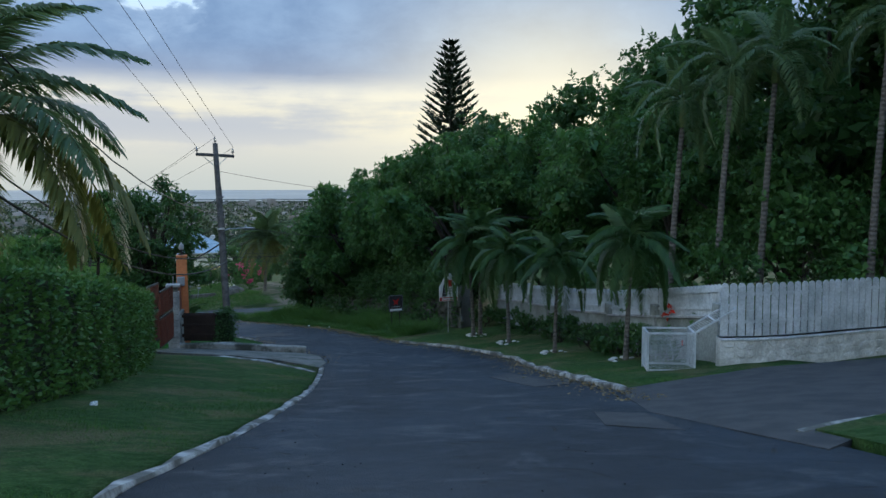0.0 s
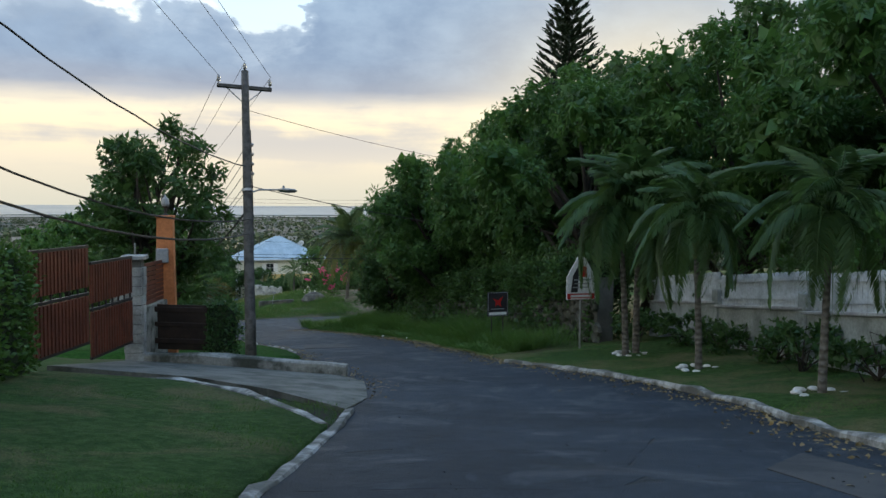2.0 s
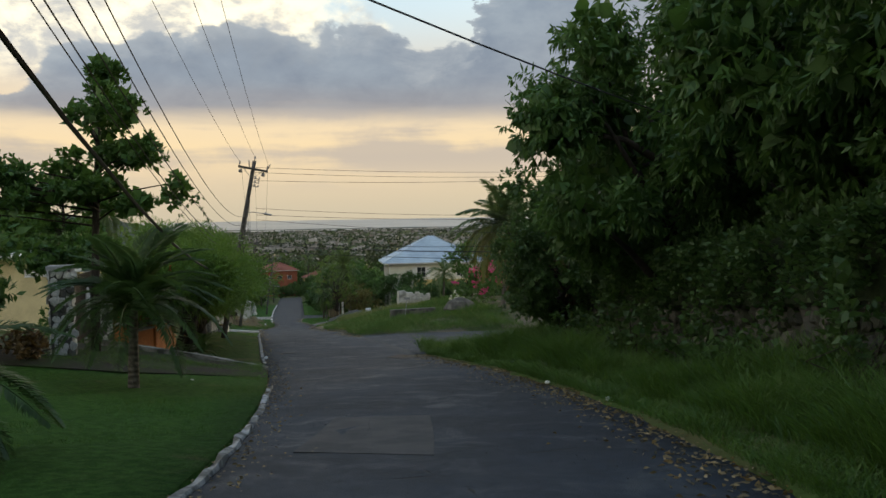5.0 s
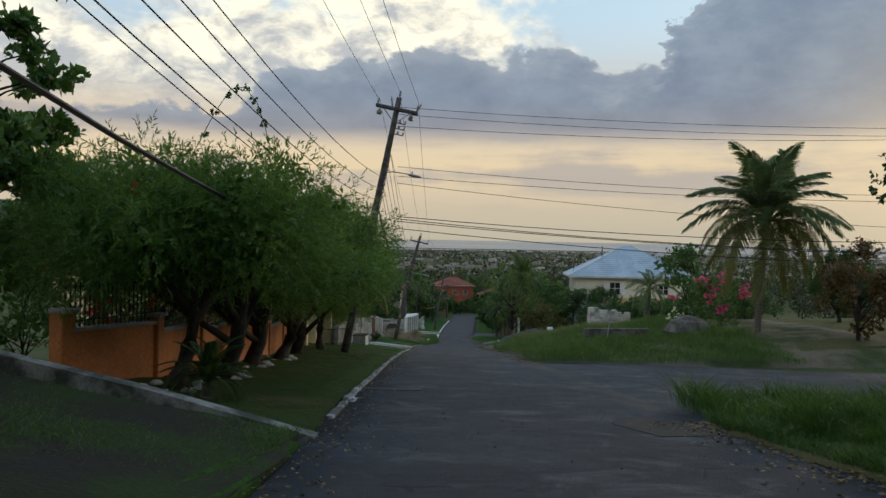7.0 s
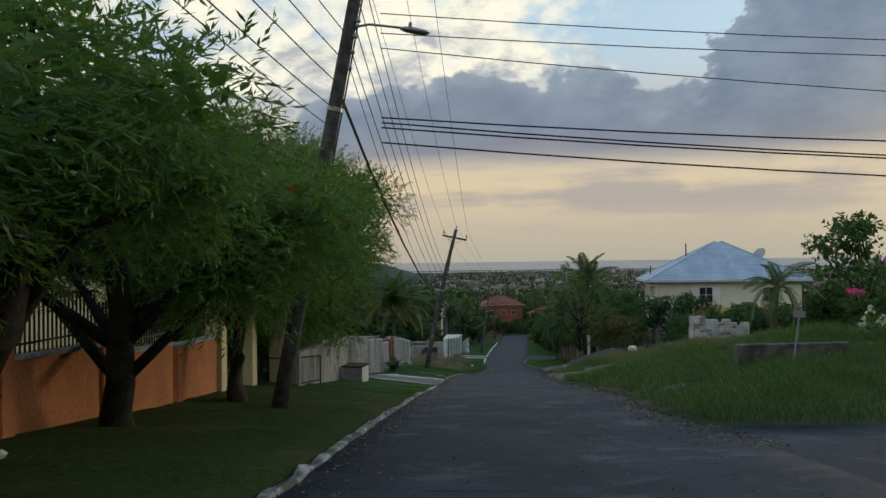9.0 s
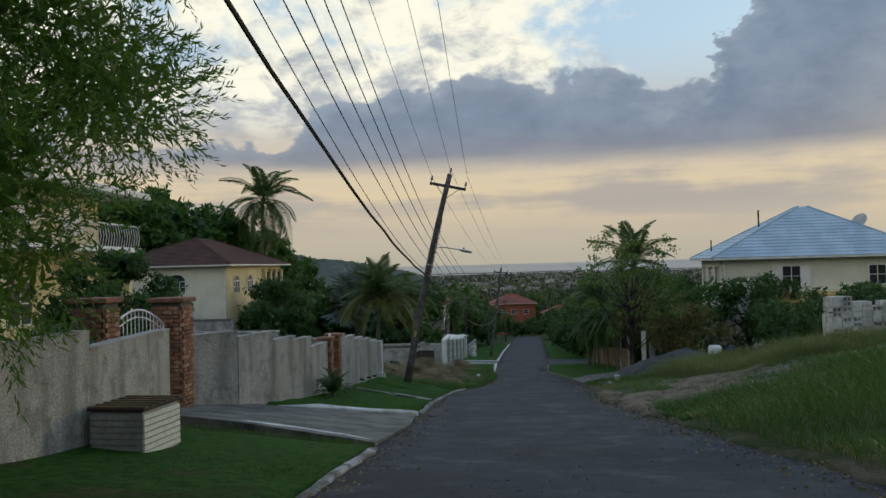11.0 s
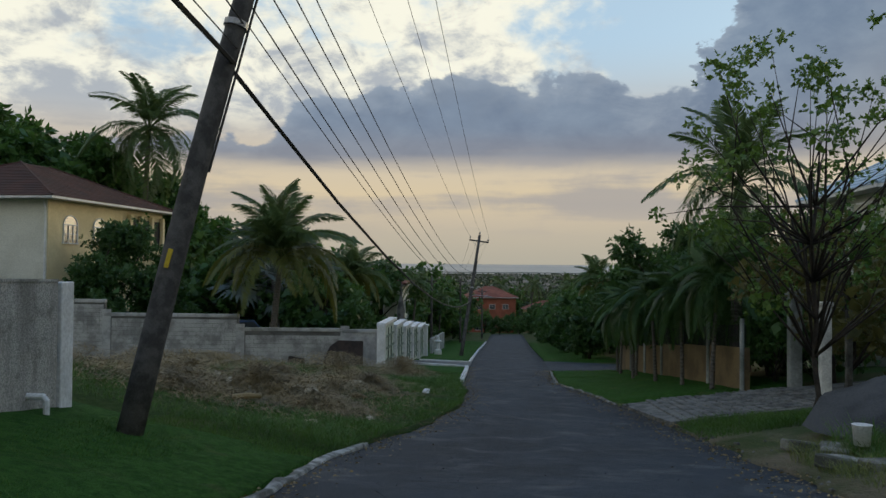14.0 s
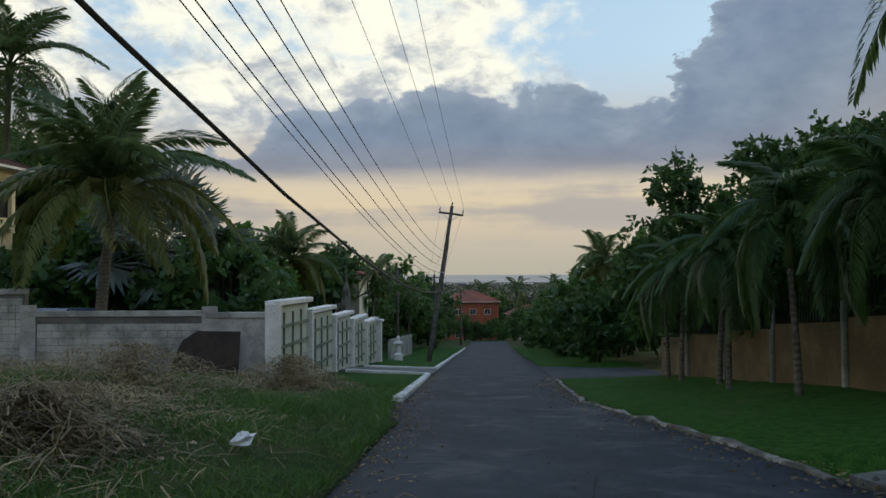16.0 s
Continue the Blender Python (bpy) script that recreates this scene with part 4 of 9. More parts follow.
def tree(name, label, seed, high, wide, mat, leaf=(0.26, 0.12), per=260, count=26, trunk=0.4, girth=0.2, category="tree", group="", droop=0.3, size=(0.5, 0.95), inner=0.45, lean=0.3, share=0.5):
    """A broad-leaved tree: trunk with limbs, and a crown of leaves in clumps."""
    base = high * trunk
    clumps = clump_set(seed, count, wide / 2, high - base, base, size)
    ob = thing(name, label, category, None, group)
    smooth(part("trunk", limb_mesh(clumps, base + (high - base) * 0.35, girth, seed, lean, share), "bark", ob))
    part("crown", crown_mesh("crown", clumps, per, leaf[0], leaf[1], seed + 1, droop, inner), mat, ob)
    return ob


def put(ob, m):
    ob.matrix_basis = m
    return ob


def frond_mesh(name, seed, length=3.0, sag=0.9, leaflets=60, blade=0.55, width=0.035, hang=0.5, lift_=0.5, vee=0.35):
    """One feather leaf, growing along +y and bending down: midrib and leaflets."""
    rng = np.random.default_rng(seed)
    u = np.linspace(0, 1, 9)
    y = length * (u - 0.12 * u**2 * sag)
    z = length * (lift_ * u - (lift_ * 0.55 + 0.5 * sag) * u**2)
    x = length * 0.05 * np.sin(u * 2) * rng.normal(0, 1)
    rib = np.stack([x, y, z], 1)
    me = Mesh()
    me.tube([tuple(p) for p in rib], [0.035 * (1 - 0.85 * k) * (length / 3.0) ** 0.5 for k in u], 4)
    t = np.concatenate([np.linspace(0.14, 1.0, leaflets)] * 2)
    sgn = np.concatenate([np.ones(leaflets), -np.ones(leaflets)])
    at = np.stack([np.interp(t, u, rib[:, k]) for k in range(3)], 1)
    tan = unit(np.stack([np.interp(t, u, np.gradient(rib[:, k], u)) for k in range(3)], 1))
    out = np.stack([sgn, np.zeros_like(t), np.zeros_like(t)], 1)
    ln = blade * np.sin(np.pi * np.clip(0.16 + 0.80 * t, 0, 1)) ** 0.6 * rng.uniform(0.85, 1.12, len(t))
    way = unit(out + tan * (0.45 + 0.6 * t)[:, None] + np.array([0, 0, 1]) * (vee - hang * 0.4) + rng.normal(0, 0.09, (len(t), 3)))
    mid = at + way * (ln * 0.5)[:, None]
    tip = mid + unit(way + np.array([0, 0, -1]) * hang) * (ln * 0.5)[:, None]
    side = unit(np.cross(way, np.array([0.0, 0.0, 1.0]))) * width
    v = np.stack([at, mid + side * 0.5, tip, mid - side * 0.5], 1).reshape(-1, 3)
    k = len(me.v)
    return quick_mesh(name, np.concatenate([np.array([tuple(p) for p in me.v]), v]), np.concatenate([np.array([f for f in me.f if len(f) == 4]), np.arange(len(v)).reshape(-1, 4) + k]))


FRONDS = {
    "coconut": [frond_mesh("frond", s, 3.7, g, 96, 0.95, 0.058, 0.85, 0.6) for s, g in ((1, 0.75), (2, 1.0), (3, 1.35))],
    "manila": [frond_mesh("frond", s, 1.9, g, 76, 0.62, 0.042, 1.05, 0.75) for s, g in ((4, 1.2), (5, 1.6), (6, 2.1))],
    "royal": [frond_mesh("frond", s, 3.3, g, 80, 0.8, 0.058, 0.8, 0.5, 0.6) for s, g in ((7, 0.8), (8, 1.1), (9, 1.5))],
    "cycad": [frond_mesh("frond", s, 1.9, g, 80, 0.34, 0.032, 0.25, 0.55) for s, g in ((10, 0.7), (11, 1.0), (12, 1.3))],
}
for key in FRONDS:
    for k, me in enumerate(FRONDS[key]):
        me.materials.append(M["palm_yellow"] if key == "coconut" and k == 2 else (M["coconut_leaf"] if key in ("coconut", "royal") else M["palm_leaf"]))


def palm(name, label, kind, trunk, girth, count, seed, bend=(0.3, 0.1), size=1.0, rise=(75, -35), shaft=False, white=0.0, group="palms", nuts=False):
    """A palm: ringed trunk, and its leaves one by one."""
    rng = np.random.default_rng(seed)
    ob = thing(name, label, "palm tree", None, group)
    pts = [(bend[0] * (k / 8) ** 1.6, bend[1] * (k / 8) ** 1.6, -0.25 + (trunk + 0.25) * k / 8) for k in range(9)]
    smooth(part("trunk", Mesh().tube(pts, [girth * (1.35 if k == 0 else 1.1 - 0.05 * k) for k in range(9)], 10), "palm_bark", ob))
    top = Vector(pts[-1])
    if white:
        smooth(part("painted_band", Mesh().tube([(0, 0, white[0]), (0, 0, white[1])], girth * 1.3, 12), "white_paint", ob, "white painted trunk band"))
    if shaft:
        smooth(part("crownshaft", Mesh().tube([top - Vector((0, 0, 0.1)), top + Vector((0, 0, 0.35)), top + Vector((0, 0, 0.75))], [girth * 1.0, girth * 0.95, girth * 0.45], 9), "green_shaft", ob, "smooth green crownshaft"))
        top = top + Vector((0, 0, 0.65))
    for k in range(count):
        u = k / max(1, count - 1)
        tilt = rise[0] + (rise[1] - rise[0]) * u**0.9 + rng.normal(0, 5)
        which = 0 if u < 0.3 else (1 if u < 0.68 else 2)
        m = Matrix.Translation(top) @ pose(0, 0, 0, 0, 0, k * 137.5 + rng.normal(0, 9)) @ pose(0, 0, 0, tilt, rng.normal(0, 10), 0) @ Matrix.Scale(size * rng.uniform(0.85, 1.1), 4)
        part("frond", FRONDS[kind][which], "palm_leaf", ob, "", m)
    if nuts:
        me = Mesh()
        for k in range(9):
            a = rng.uniform(0, 6.28)
            me.turned([(0.02, -0.13), (0.09, -0.07), (0.11, 0.0), (0.08, 0.09), (0.02, 0.13)], 8, Matrix.Translation(top + Vector((0.22 * math.cos(a), 0.22 * math.sin(a), rng.uniform(-0.4, -0.1)))))
        part("coconut_bunch", me, "green_shaft", ob, "bunch of green coconuts")
    return ob


def fan_mesh(name, seed, stalk=1.4, radius=1.1, rays=28):
    """A fan leaf on its stalk, along +y."""
    rng = np.random.default_rng(seed)
    me = Mesh().tube([(0, 0, 0), (0, stalk * 0.5, 0.05), (0, stalk, 0.0)], [0.03, 0.022, 0.016], 4, False)
    c = Vector((0, stalk, 0))
    for k in range(rays):
        a = radians(-140 + 280 * k / (rays - 1))
        w = Vector((math.sin(a), math.cos(a), 0.22 * math.cos(2 * a) + rng.normal(0, 0.05)))
        s = Vector((math.cos(a), -math.sin(a), 0)) * (radius * 0.075)
        mid = c + w * radius * 0.6
        me.add([c, mid + s, c + w * radius * rng.uniform(0.9, 1.08) - Vector((0, 0, 0.15 * radius)), mid - s], [(0, 1, 2, 3)])
    return me.data(name)


FANS = [fan_mesh("fan_leaf", s) for s in (1, 2, 3)]
for me in FANS:
    me.materials.append(M["palm_silver"])


def fan_palm(label, trunk, seed, count=24, size=1.3):
    rng = np.random.default_rng(seed)
    ob = thing("fan_palm", label, "palm tree", None, "palms")
    smooth(part("trunk", Mesh().tube([(0, 0, -0.3), (0, 0, trunk * 0.5), (0.05, 0, trunk)], [0.34, 0.27, 0.26], 10), "palm_bark", ob))
    smooth(part("painted_band", Mesh().tube([(0, 0, 0.05), (0, 0, trunk * 0.55)], 0.36, 12), "white_paint", ob, "white painted trunk band"))
    for k in range(count):
        u = k / (count - 1)
        m = Matrix.Translation((0.05, 0, trunk)) @ pose(0, 0, 0, 0, 0, k * 137.5) @ pose(0, 0, 0, 80 - 125 * u + rng.normal(0, 6), rng.normal(0, 20), 0) @ Matrix.Scale(size * rng.uniform(0.85, 1.1), 4)
        part("fan_leaf", FANS[k % 3], "palm_silver", ob, "", m)
    return ob


def norfolk_pine(label, high, wide, seed):
    """A tall narrow conifer in even whorls of upswept branches."""
    rng = np.random.default_rng(seed)
    ob = thing("pine_tree", label, "pine tree")
    smooth(part("trunk", Mesh().tube([(0, 0, -0.3), (0, 0, high * 0.5), (0, 0, high * 0.99)], [0.30, 0.18, 0.03], 8), "bark", ob))
    vs, fs, k = [], [], 0
    tiers = 34
    for i in range(tiers):
        u = i / (tiers - 1)
        z = high * (0.12 + 0.87 * u)
        r = wide / 2 * (1 - u) ** 0.8 + 0.3
        for j in range(7):
            a = 2 * math.pi * (j / 7) + i * 0.7 + rng.normal(0, 0.1)
            w = np.array([math.cos(a), math.sin(a), 0.22])
            n = int(45 + 110 * (1 - u))
            t = rng.uniform(0.08, 1.0, n)
            at = np.array([0, 0, z]) + w * (t * r * rng.uniform(0.9, 1.1))[:, None] + np.stack([np.zeros(n), np.zeros(n), 0.30 * r * t**2], 1)
            side = np.cross(w, [0, 0, 1]) * rng.choice([-1, 1], n)[:, None]
            v, f = leaf_quads(at, side * 1.0 + w * 0.7 + np.array([0, 0, 0.5]), 0.5, 0.11, rng)
            vs.append(v)
            fs.append(f + k)
            k += len(v)
    part("crown", quick_mesh("crown", np.concatenate(vs), np.concatenate(fs)), "pine_leaf", ob)
    return ob


def feather_tree(label, seed, high, wide, low=0.27, red=8, count=42):
    """A tree with drooping feathery sprays, as a bottlebrush has, on a short dark forked trunk."""
    rng = np.random.default_rng(seed)
    ob = thing("bottlebrush_tree", label, "tree", None, "bottlebrush trees")
    base = high * low
    clumps = clump_set(seed, count, wide / 2, high - base, base, (0.40, 0.92))
    me = limb_mesh(clumps, base + 0.6, 0.21, seed, 0.15, 0.32, 0.45, (0.75, 0.35))
    smooth(part("trunk", me, "bark", ob))
    vs, fs, k = [], [], 0
    for x, y, z, r in clumps:
        n = int(330 * r * r) + 60
        p, u = shell(rng, n, 0.15)
        v, f = leaf_quads(p * r * 0.70 + (x, y, z), rng.normal(0, 1, (n, 3)), 0.19, 0.065, rng)
        vs.append(v)
        fs.append(f + k)
        k += len(v)
        n = int(150 * r * r) + 14
        p, u = shell(rng, n, 0.45)
        root = p * r * 0.92 + (x, y, z)
        way = unit(u + rng.normal(0, 0.35, (n, 3)) + (0, 0, 0.28))
        ln = rng.uniform(0.26, 0.60, n)
        for q in range(13):
            t = 0.15 + 0.85 * (q + 1) / 13
            at = root + way * (ln * t)[:, None] + np.array([0, 0, -0.10]) * (t * t)
            out = unit(rng.normal(0, 1, (n, 3))) * 0.75 + way * 0.95 + (0, 0, -0.1)
            v, f = leaf_quads(at, out, 0.105, 0.023, rng)
            vs.append(v)
            fs.append(f + k)
            k += len(v)
    part("crown", quick_mesh("crown", np.concatenate(vs), np.concatenate(fs)), "leaf_feather", ob)
    for j in range(red):
        x, y, z, r = clumps[int(rng.integers(len(clumps)))]
        u = unit(rng.normal(0, 1, 3))
        v, f = leaf_quads(np.tile([[0, 0, 0]], (60, 1)) + np.stack([np.zeros(60), np.zeros(60), rng.uniform(-0.12, 0.12, 60)], 1), rng.normal(0, 1, (60, 3)) * (1, 1, 0.2), 0.06, 0.012, rng)
        part("flower", quick_mesh("flower", v, f), "red_flower", ob, "red bottlebrush flower", Matrix.Translation((x + u[0] * r, y + u[1] * r, z + u[2] * r * 0.8)))
    return ob


def hedge(name, label, pts, high, deep, seed, mat="hedge_leaf", leaf=(0.085, 0.055), per=420, foot=0.0, wild=1.0):
    """A clipped hedge along (s, d) points: a dense core painted dark as inner shade, and a skin of leaves."""
    rng = np.random.default_rng(seed)
    ob = thing(name, label, "hedge")
    line = []
    for (s0, d0), (s1, d1) in zip(pts[:-1], pts[1:]):
        n = max(1, int(math.hypot(s1 - s0, d1 - d0) / 0.5))
        line += [(s0 + (s1 - s0) * k / n, d0 + (d1 - d0) * k / n) for k in range(n)]
    line.append(pts[-1])
    ps = [WG(s, d) for s, d in line]
    core, rows = Mesh(), []
    for k, p in enumerate(ps):
        t = ps[min(k + 1, len(ps) - 1)] - ps[max(k - 1, 0)]
        u = Vector((-t.y, t.x, 0)).normalized()
        rows.append((p, u))
        h = high - 0.12 + rng.normal(0, 0.04)
        for e, z in ((-0.42, foot - 0.2), (-0.42, h), (0.42, h), (0.42, foot - 0.2)):
            core.v.append(tuple(p + u * e * deep + Vector((0, 0, z))))
    n = len(rows)
    core.f = [(4 * k + j, 4 * k + j + 1, 4 * k + 5 + j, 4 * k + 4 + j) for k in range(n - 1) for j in range(3)] + [(3, 2, 1, 0), (4 * n - 4, 4 * n - 3, 4 * n - 2, 4 * n - 1)]
    part("hedge_shade_core", core, "hedge_shade_core", ob, "dense core painted dark as the shade inside the hedge")
    length = sum((b - a).length for a, b in zip(ps[:-1], ps[1:]))
    cnt = int(per * (length * (2 * high + deep) + 2 * deep * high))
    t = rng.uniform(0, n - 1, cnt)
    k = np.minimum(t.astype(int), n - 2)
    P = np.array([tuple(p) for p, _ in rows])
    U = np.array([tuple(u) for _, u in rows])
    fr = (t - k)[:, None]
    p, u = P[k] * (1 - fr) + P[k + 1] * fr, U[k] * (1 - fr) + U[k + 1] * fr
    q = rng.uniform(0, 2 * high + deep, cnt)
    e = np.where(q < high, -0.5, np.where(q < high + deep, (q - high) / deep - 0.5, 0.5)) * deep
    z = np.where(q < high, q, np.where(q < high + deep, high, q - high - deep))
    ragged = foot * (1 + 0.35 * np.sin(t * 1.7) + 0.25 * np.sin(t * 4.1 + 1))
    z = np.where(z < ragged, ragged + z / np.maximum(ragged, 0.01) * np.maximum(high - ragged, 0.05), z)
    bump = 0.06 * np.sin(t * 2.1) + 0.05 * np.sin(t * 5.3 + z * 4)
    nrm = np.where((q < high)[:, None], -u, np.where((q < high + deep)[:, None], np.array([0, 0, 1.0]), u))
    at = p + u * e[:, None] + np.array([0, 0, 1]) * z[:, None] + nrm * (bump * wild + 0.09 * (wild - 1) * np.sin(t * 0.9 + z * 3) + rng.normal(0, 0.05 * wild, cnt) - 0.04)[:, None]
    ends = rng.uniform(0, 1, cnt) < 2 * deep * high / (length * (2 * high + deep) + 2 * deep * high)
    pick = np.where(rng.uniform(0, 1, cnt) < 0.5, 0, n - 1)
    at = np.where(ends[:, None], P[pick] + U[pick] * (rng.uniform(-0.5, 0.5, cnt) * deep)[:, None] + np.array([0, 0, 1]) * (rng.uniform(0, high, cnt))[:, None], at)
    v, f = leaf_quads(at, nrm + rng.normal(0, 0.7, (cnt, 3)) + (0, 0, 0.2), leaf[0], leaf[1], rng)
    part("foliage", quick_mesh("foliage", v, f), mat, ob)
    return ob


def bush(name, label, seed, high, wide, mat, leaf=(0.16, 0.08), per=420, count=9, group="", category="bush", flowers=None):
    rng = np.random.default_rng(seed)
    ob = thing(name, label, category, None, group)
    clumps = clump_set(seed, count, wide / 2, high * 0.85, high * 0.08, (0.8, 1.25))
    tagged(part("stem", limb_mesh(clumps, high * 0.3, 0.035, seed, 0.05, 0.9, 0.0), "bark", ob), "", "", "", "stuff")
    part("foliage", crown_mesh("foliage", clumps, per / max(0.05, (wide / 2) ** 2) * 1.2 if wide < 1.6 else per, leaf[0], leaf[1], seed, 0.1), mat, ob)
    if flowers:
        sub = [(x + rng.normal(0, .1), y + rng.normal(0, .1), z + r * 0.5, r * 0.6) for x, y, z, r in clumps[: max(2, count // 2)]]
        part("blossom", crown_mesh("blossom", sub, per * 1.3, 0.11, 0.09, seed + 5, 0.0), flowers, ob)
    return ob


def blades(name, label, area, count, high, width, mat, seed, lean=0.35, category="grass"):
    """Grass: single blades over an area given as a function of random numbers to (s, d)."""
    rng = np.random.default_rng(seed)
    at, s, d = np.zeros((count, 3)), np.zeros(count), np.zeros(count)
    for k in range(count):
        s[k], d[k] = area(rng)
    x = np.interp(s, LS, LP[:, 0]) - np.interp(s, LS, LT[:, 1]) * d
    y = np.interp(s, LS, LP[:, 1]) + np.interp(s, LS, LT[:, 0]) * d
    z = np.interp(s, LS, LP[:, 2]) + lift(s, d)
    at = np.stack([x, y, z], 1)
    patchy = 0.65 + 0.5 * np.sin(x * 1.1 + 2 * np.sin(y * 0.7)) * np.sin(y * 0.9)
    h = high * rng.uniform(0.5, 1.2, count) * np.clip(patchy, 0.35, 1.2)
    a = rng.uniform(0, 6.283, count)
    side = np.stack([np.cos(a), np.sin(a), np.zeros(count)], 1) * width
    bend = np.stack([rng.normal(0, lean, count), rng.normal(0, lean, count), np.ones(count)], 1)
    mid = at + bend * (h * 0.55)[:, None]
    tip = at + (bend * (1, 1, 0.92) + np.stack([bend[:, 0], bend[:, 1], np.zeros(count)], 1) * 0.6) * h[:, None]
    v = np.stack([at - side - (0, 0, 0.03), mid - side * 0.6, tip, mid + side * 0.6], 1).reshape(-1, 3)
    ob = new(name, quick_mesh(name, v, np.arange(4 * count).reshape(-1, 4)))
    ob.data.materials.append(M[mat])
    return tagged(ob, label, category, kind="stuff")


# ---- poles and cables ----
def utility_pole(label, base, top, lamp=None, arm=1.7, arm_drop=0.45, arm_turn=0.0, extra=True, bow=0.0, heavy=False):
    """A leaning wooden pole with a crossarm, insulators and a lamp on an arm. base and top are places in the world."""
    base, top = Vector(base), Vector(top)
    axis = (top - base)
    high = axis.length
    zq = Vector((0, 0, 1)).rotation_difference(axis.normalized()).to_matrix().to_4x4()
    m = Matrix.Translation(base) @ zq @ pose(0, 0, 0, 0, 0, arm_turn)
    ob = thing("utility_pole", label, "utility pole", m, "utility poles")
    off = lambda z: bow * 4 * (z / high) * (1 - z / high)
    smooth(part("shaft", Mesh().tube([(0, 0, -0.4)] + [(off(high * k / 8), 0, high * k / 8) for k in range(1, 9)], [0.17] + [0.165 - 0.05 * k / 8 for k in range(1, 9)], 12), "pole_wood", ob))
    z = high - arm_drop
    part("crossarm", Mesh().box(0, 0.13, z, arm, 0.10, 0.12, 0.012), "pole_wood", ob)
    for sx in (-1, 1):
        part("brace", Mesh().tube([(sx * arm * 0.32, 0.19, z - 0.03), (sx * 0.03, 0.15, z - 0.55)], 0.018, 5), "steel", ob)
    pin = [(0.018, 0), (0.018, 0.1), (0.055, 0.1), (0.06, 0.13), (0.035, 0.15), (0.055, 0.17), (0.06, 0.2), (0.035, 0.22), (0.05, 0.25), (0.03, 0.3), (0.01, 0.31)]
    for x, zz in ((-arm * 0.47, z + 0.06), (arm * 0.47, z + 0.06), (0.0, high)):
        smooth(part("insulator", Mesh().turned(pin, 9, Matrix.Translation((x, 0.13 if x else 0.0, zz))), "porcelain", ob))
    if extra:
        for k in range(4):
            part("spool", Mesh().turned([(0.03, 0), (0.05, 0.02), (0.03, 0.05), (0.05, 0.08), (0.03, 0.10)], 8, Matrix.Translation((0.16 + off(high * 0.72 - 0.32 * k), 0.0, high * 0.72 - 0.32 * k)) @ pose(0, 0, 0, 90, 0, 0)), "porcelain", ob)
        part("cable_clamp", Mesh().tube([(off(high * 0.55), 0, high * 0.55), (off(high * 0.55), 0, high * 0.55 + 0.08)], 0.165, 12), "steel", ob)
        part("cable_riser", Mesh().tube([(0.15 + off(high * 0.35), 0.04, high * 0.35), (0.16 + off(high * 0.6), 0.03, high * 0.6), (0.14 + off(high * 0.78), 0.05, high * 0.78)], 0.018, 5), "cable", ob)
    if heavy:
        bell = [(0.02, 0), (0.02, -0.06), (0.10, -0.10), (0.125, -0.20), (0.11, -0.27), (0.05, -0.30)]
        for x in (-arm * 0.40, arm * 0.36):
            smooth(part("bell_insulator", Mesh().turned(bell[::-1], 10, Matrix.Translation((x, 0.13, z - 0.05))), "porcelain", ob))
        for x, lean_ in ((-arm * 0.12, -16), (arm * 0.44, 24)):
            string = [(0.02, 0)] + [q for i in range(4) for q in ((0.025, 0.07 + 0.09 * i), (0.062, 0.09 + 0.09 * i), (0.025, 0.12 + 0.09 * i))] + [(0.015, 0.48)]
            smooth(part("disc_string", Mesh().turned(string, 9, Matrix.Translation((x, 0.13, z + 0.06)) @ pose(0, 0, 0, 0, lean_, 0)), "porcelain", ob))
        for i in range(3):
            zz = z - 0.55 - 0.24 * i
            part("bracket", Mesh().box(0.26, 0.05, zz, 0.46, 0.05, 0.05, 0.01).box(0.47, 0.05, zz + 0.06, 0.06, 0.16, 0.16, 0.02).box(0.24, 0.05, zz + 0.07, 0.09, 0.12, 0.14, 0.02), "porcelain", ob, "bracket with dark insulators")
        part("second_arm", Mesh().box(0, -0.13, z, arm, 0.10, 0.12, 0.012), "pole_wood", ob)
    if lamp:
        lz, reach, turn = lamp
        r = Matrix.Translation((off(lz), 0, 0)) @ pose(0, 0, 0, 0, 0, turn)
        la = part("lamp_arm", Mesh().tube([r @ Vector(p) for p in ((0, 0.1, lz), (0, reach * 0.35, lz + 0.10), (0, reach, lz + 0.14))], 0.025, 6), "steel", ob)
        prof = [(0.02, -0.3), (0.09, -0.22), (0.12, 0.0), (0.10, 0.2), (0.05, 0.3)]
        head = Mesh().turned(prof, 10, Matrix.Translation(r @ Vector((0, reach + 0.22, lz + 0.12))) @ r.to_3x3().to_4x4() @ pose(0, 0, 0, 90, 0, 0) @ Matrix.Diagonal((1, 0.55, 1, 1)))
        smooth(part("lamp_head", head, "steel", la, "grey street lamp head"))
        part("photocell", Mesh().turned([(0.035, 0), (0.035, 0.07), (0.02, 0.09)], 8, Matrix.Translation(r @ Vector((0, reach + 0.1, lz + 0.19)))), "sign_grey", la)
    return ob


def cable(a, b, sag, radius=0.012, label="black overhead wire between poles", twist=0.0, n=18):
    a, b = Vector(a), Vector(b)
    pts = []
    for k in range(n + 1):
        u = k / n
        p = a.lerp(b, u) - Vector((0, 0, sag * 4 * u * (1 - u)))
        if twist:
            p += Vector((math.sin(k * 1.9) * twist, math.cos(k * 2.3) * twist, math.sin(k * 2.9) * twist))
        pts.append(p)
    return solid("overhead_cable", Mesh().tube(pts, radius, 5), "cable", label, "cable", None, "overhead cables")


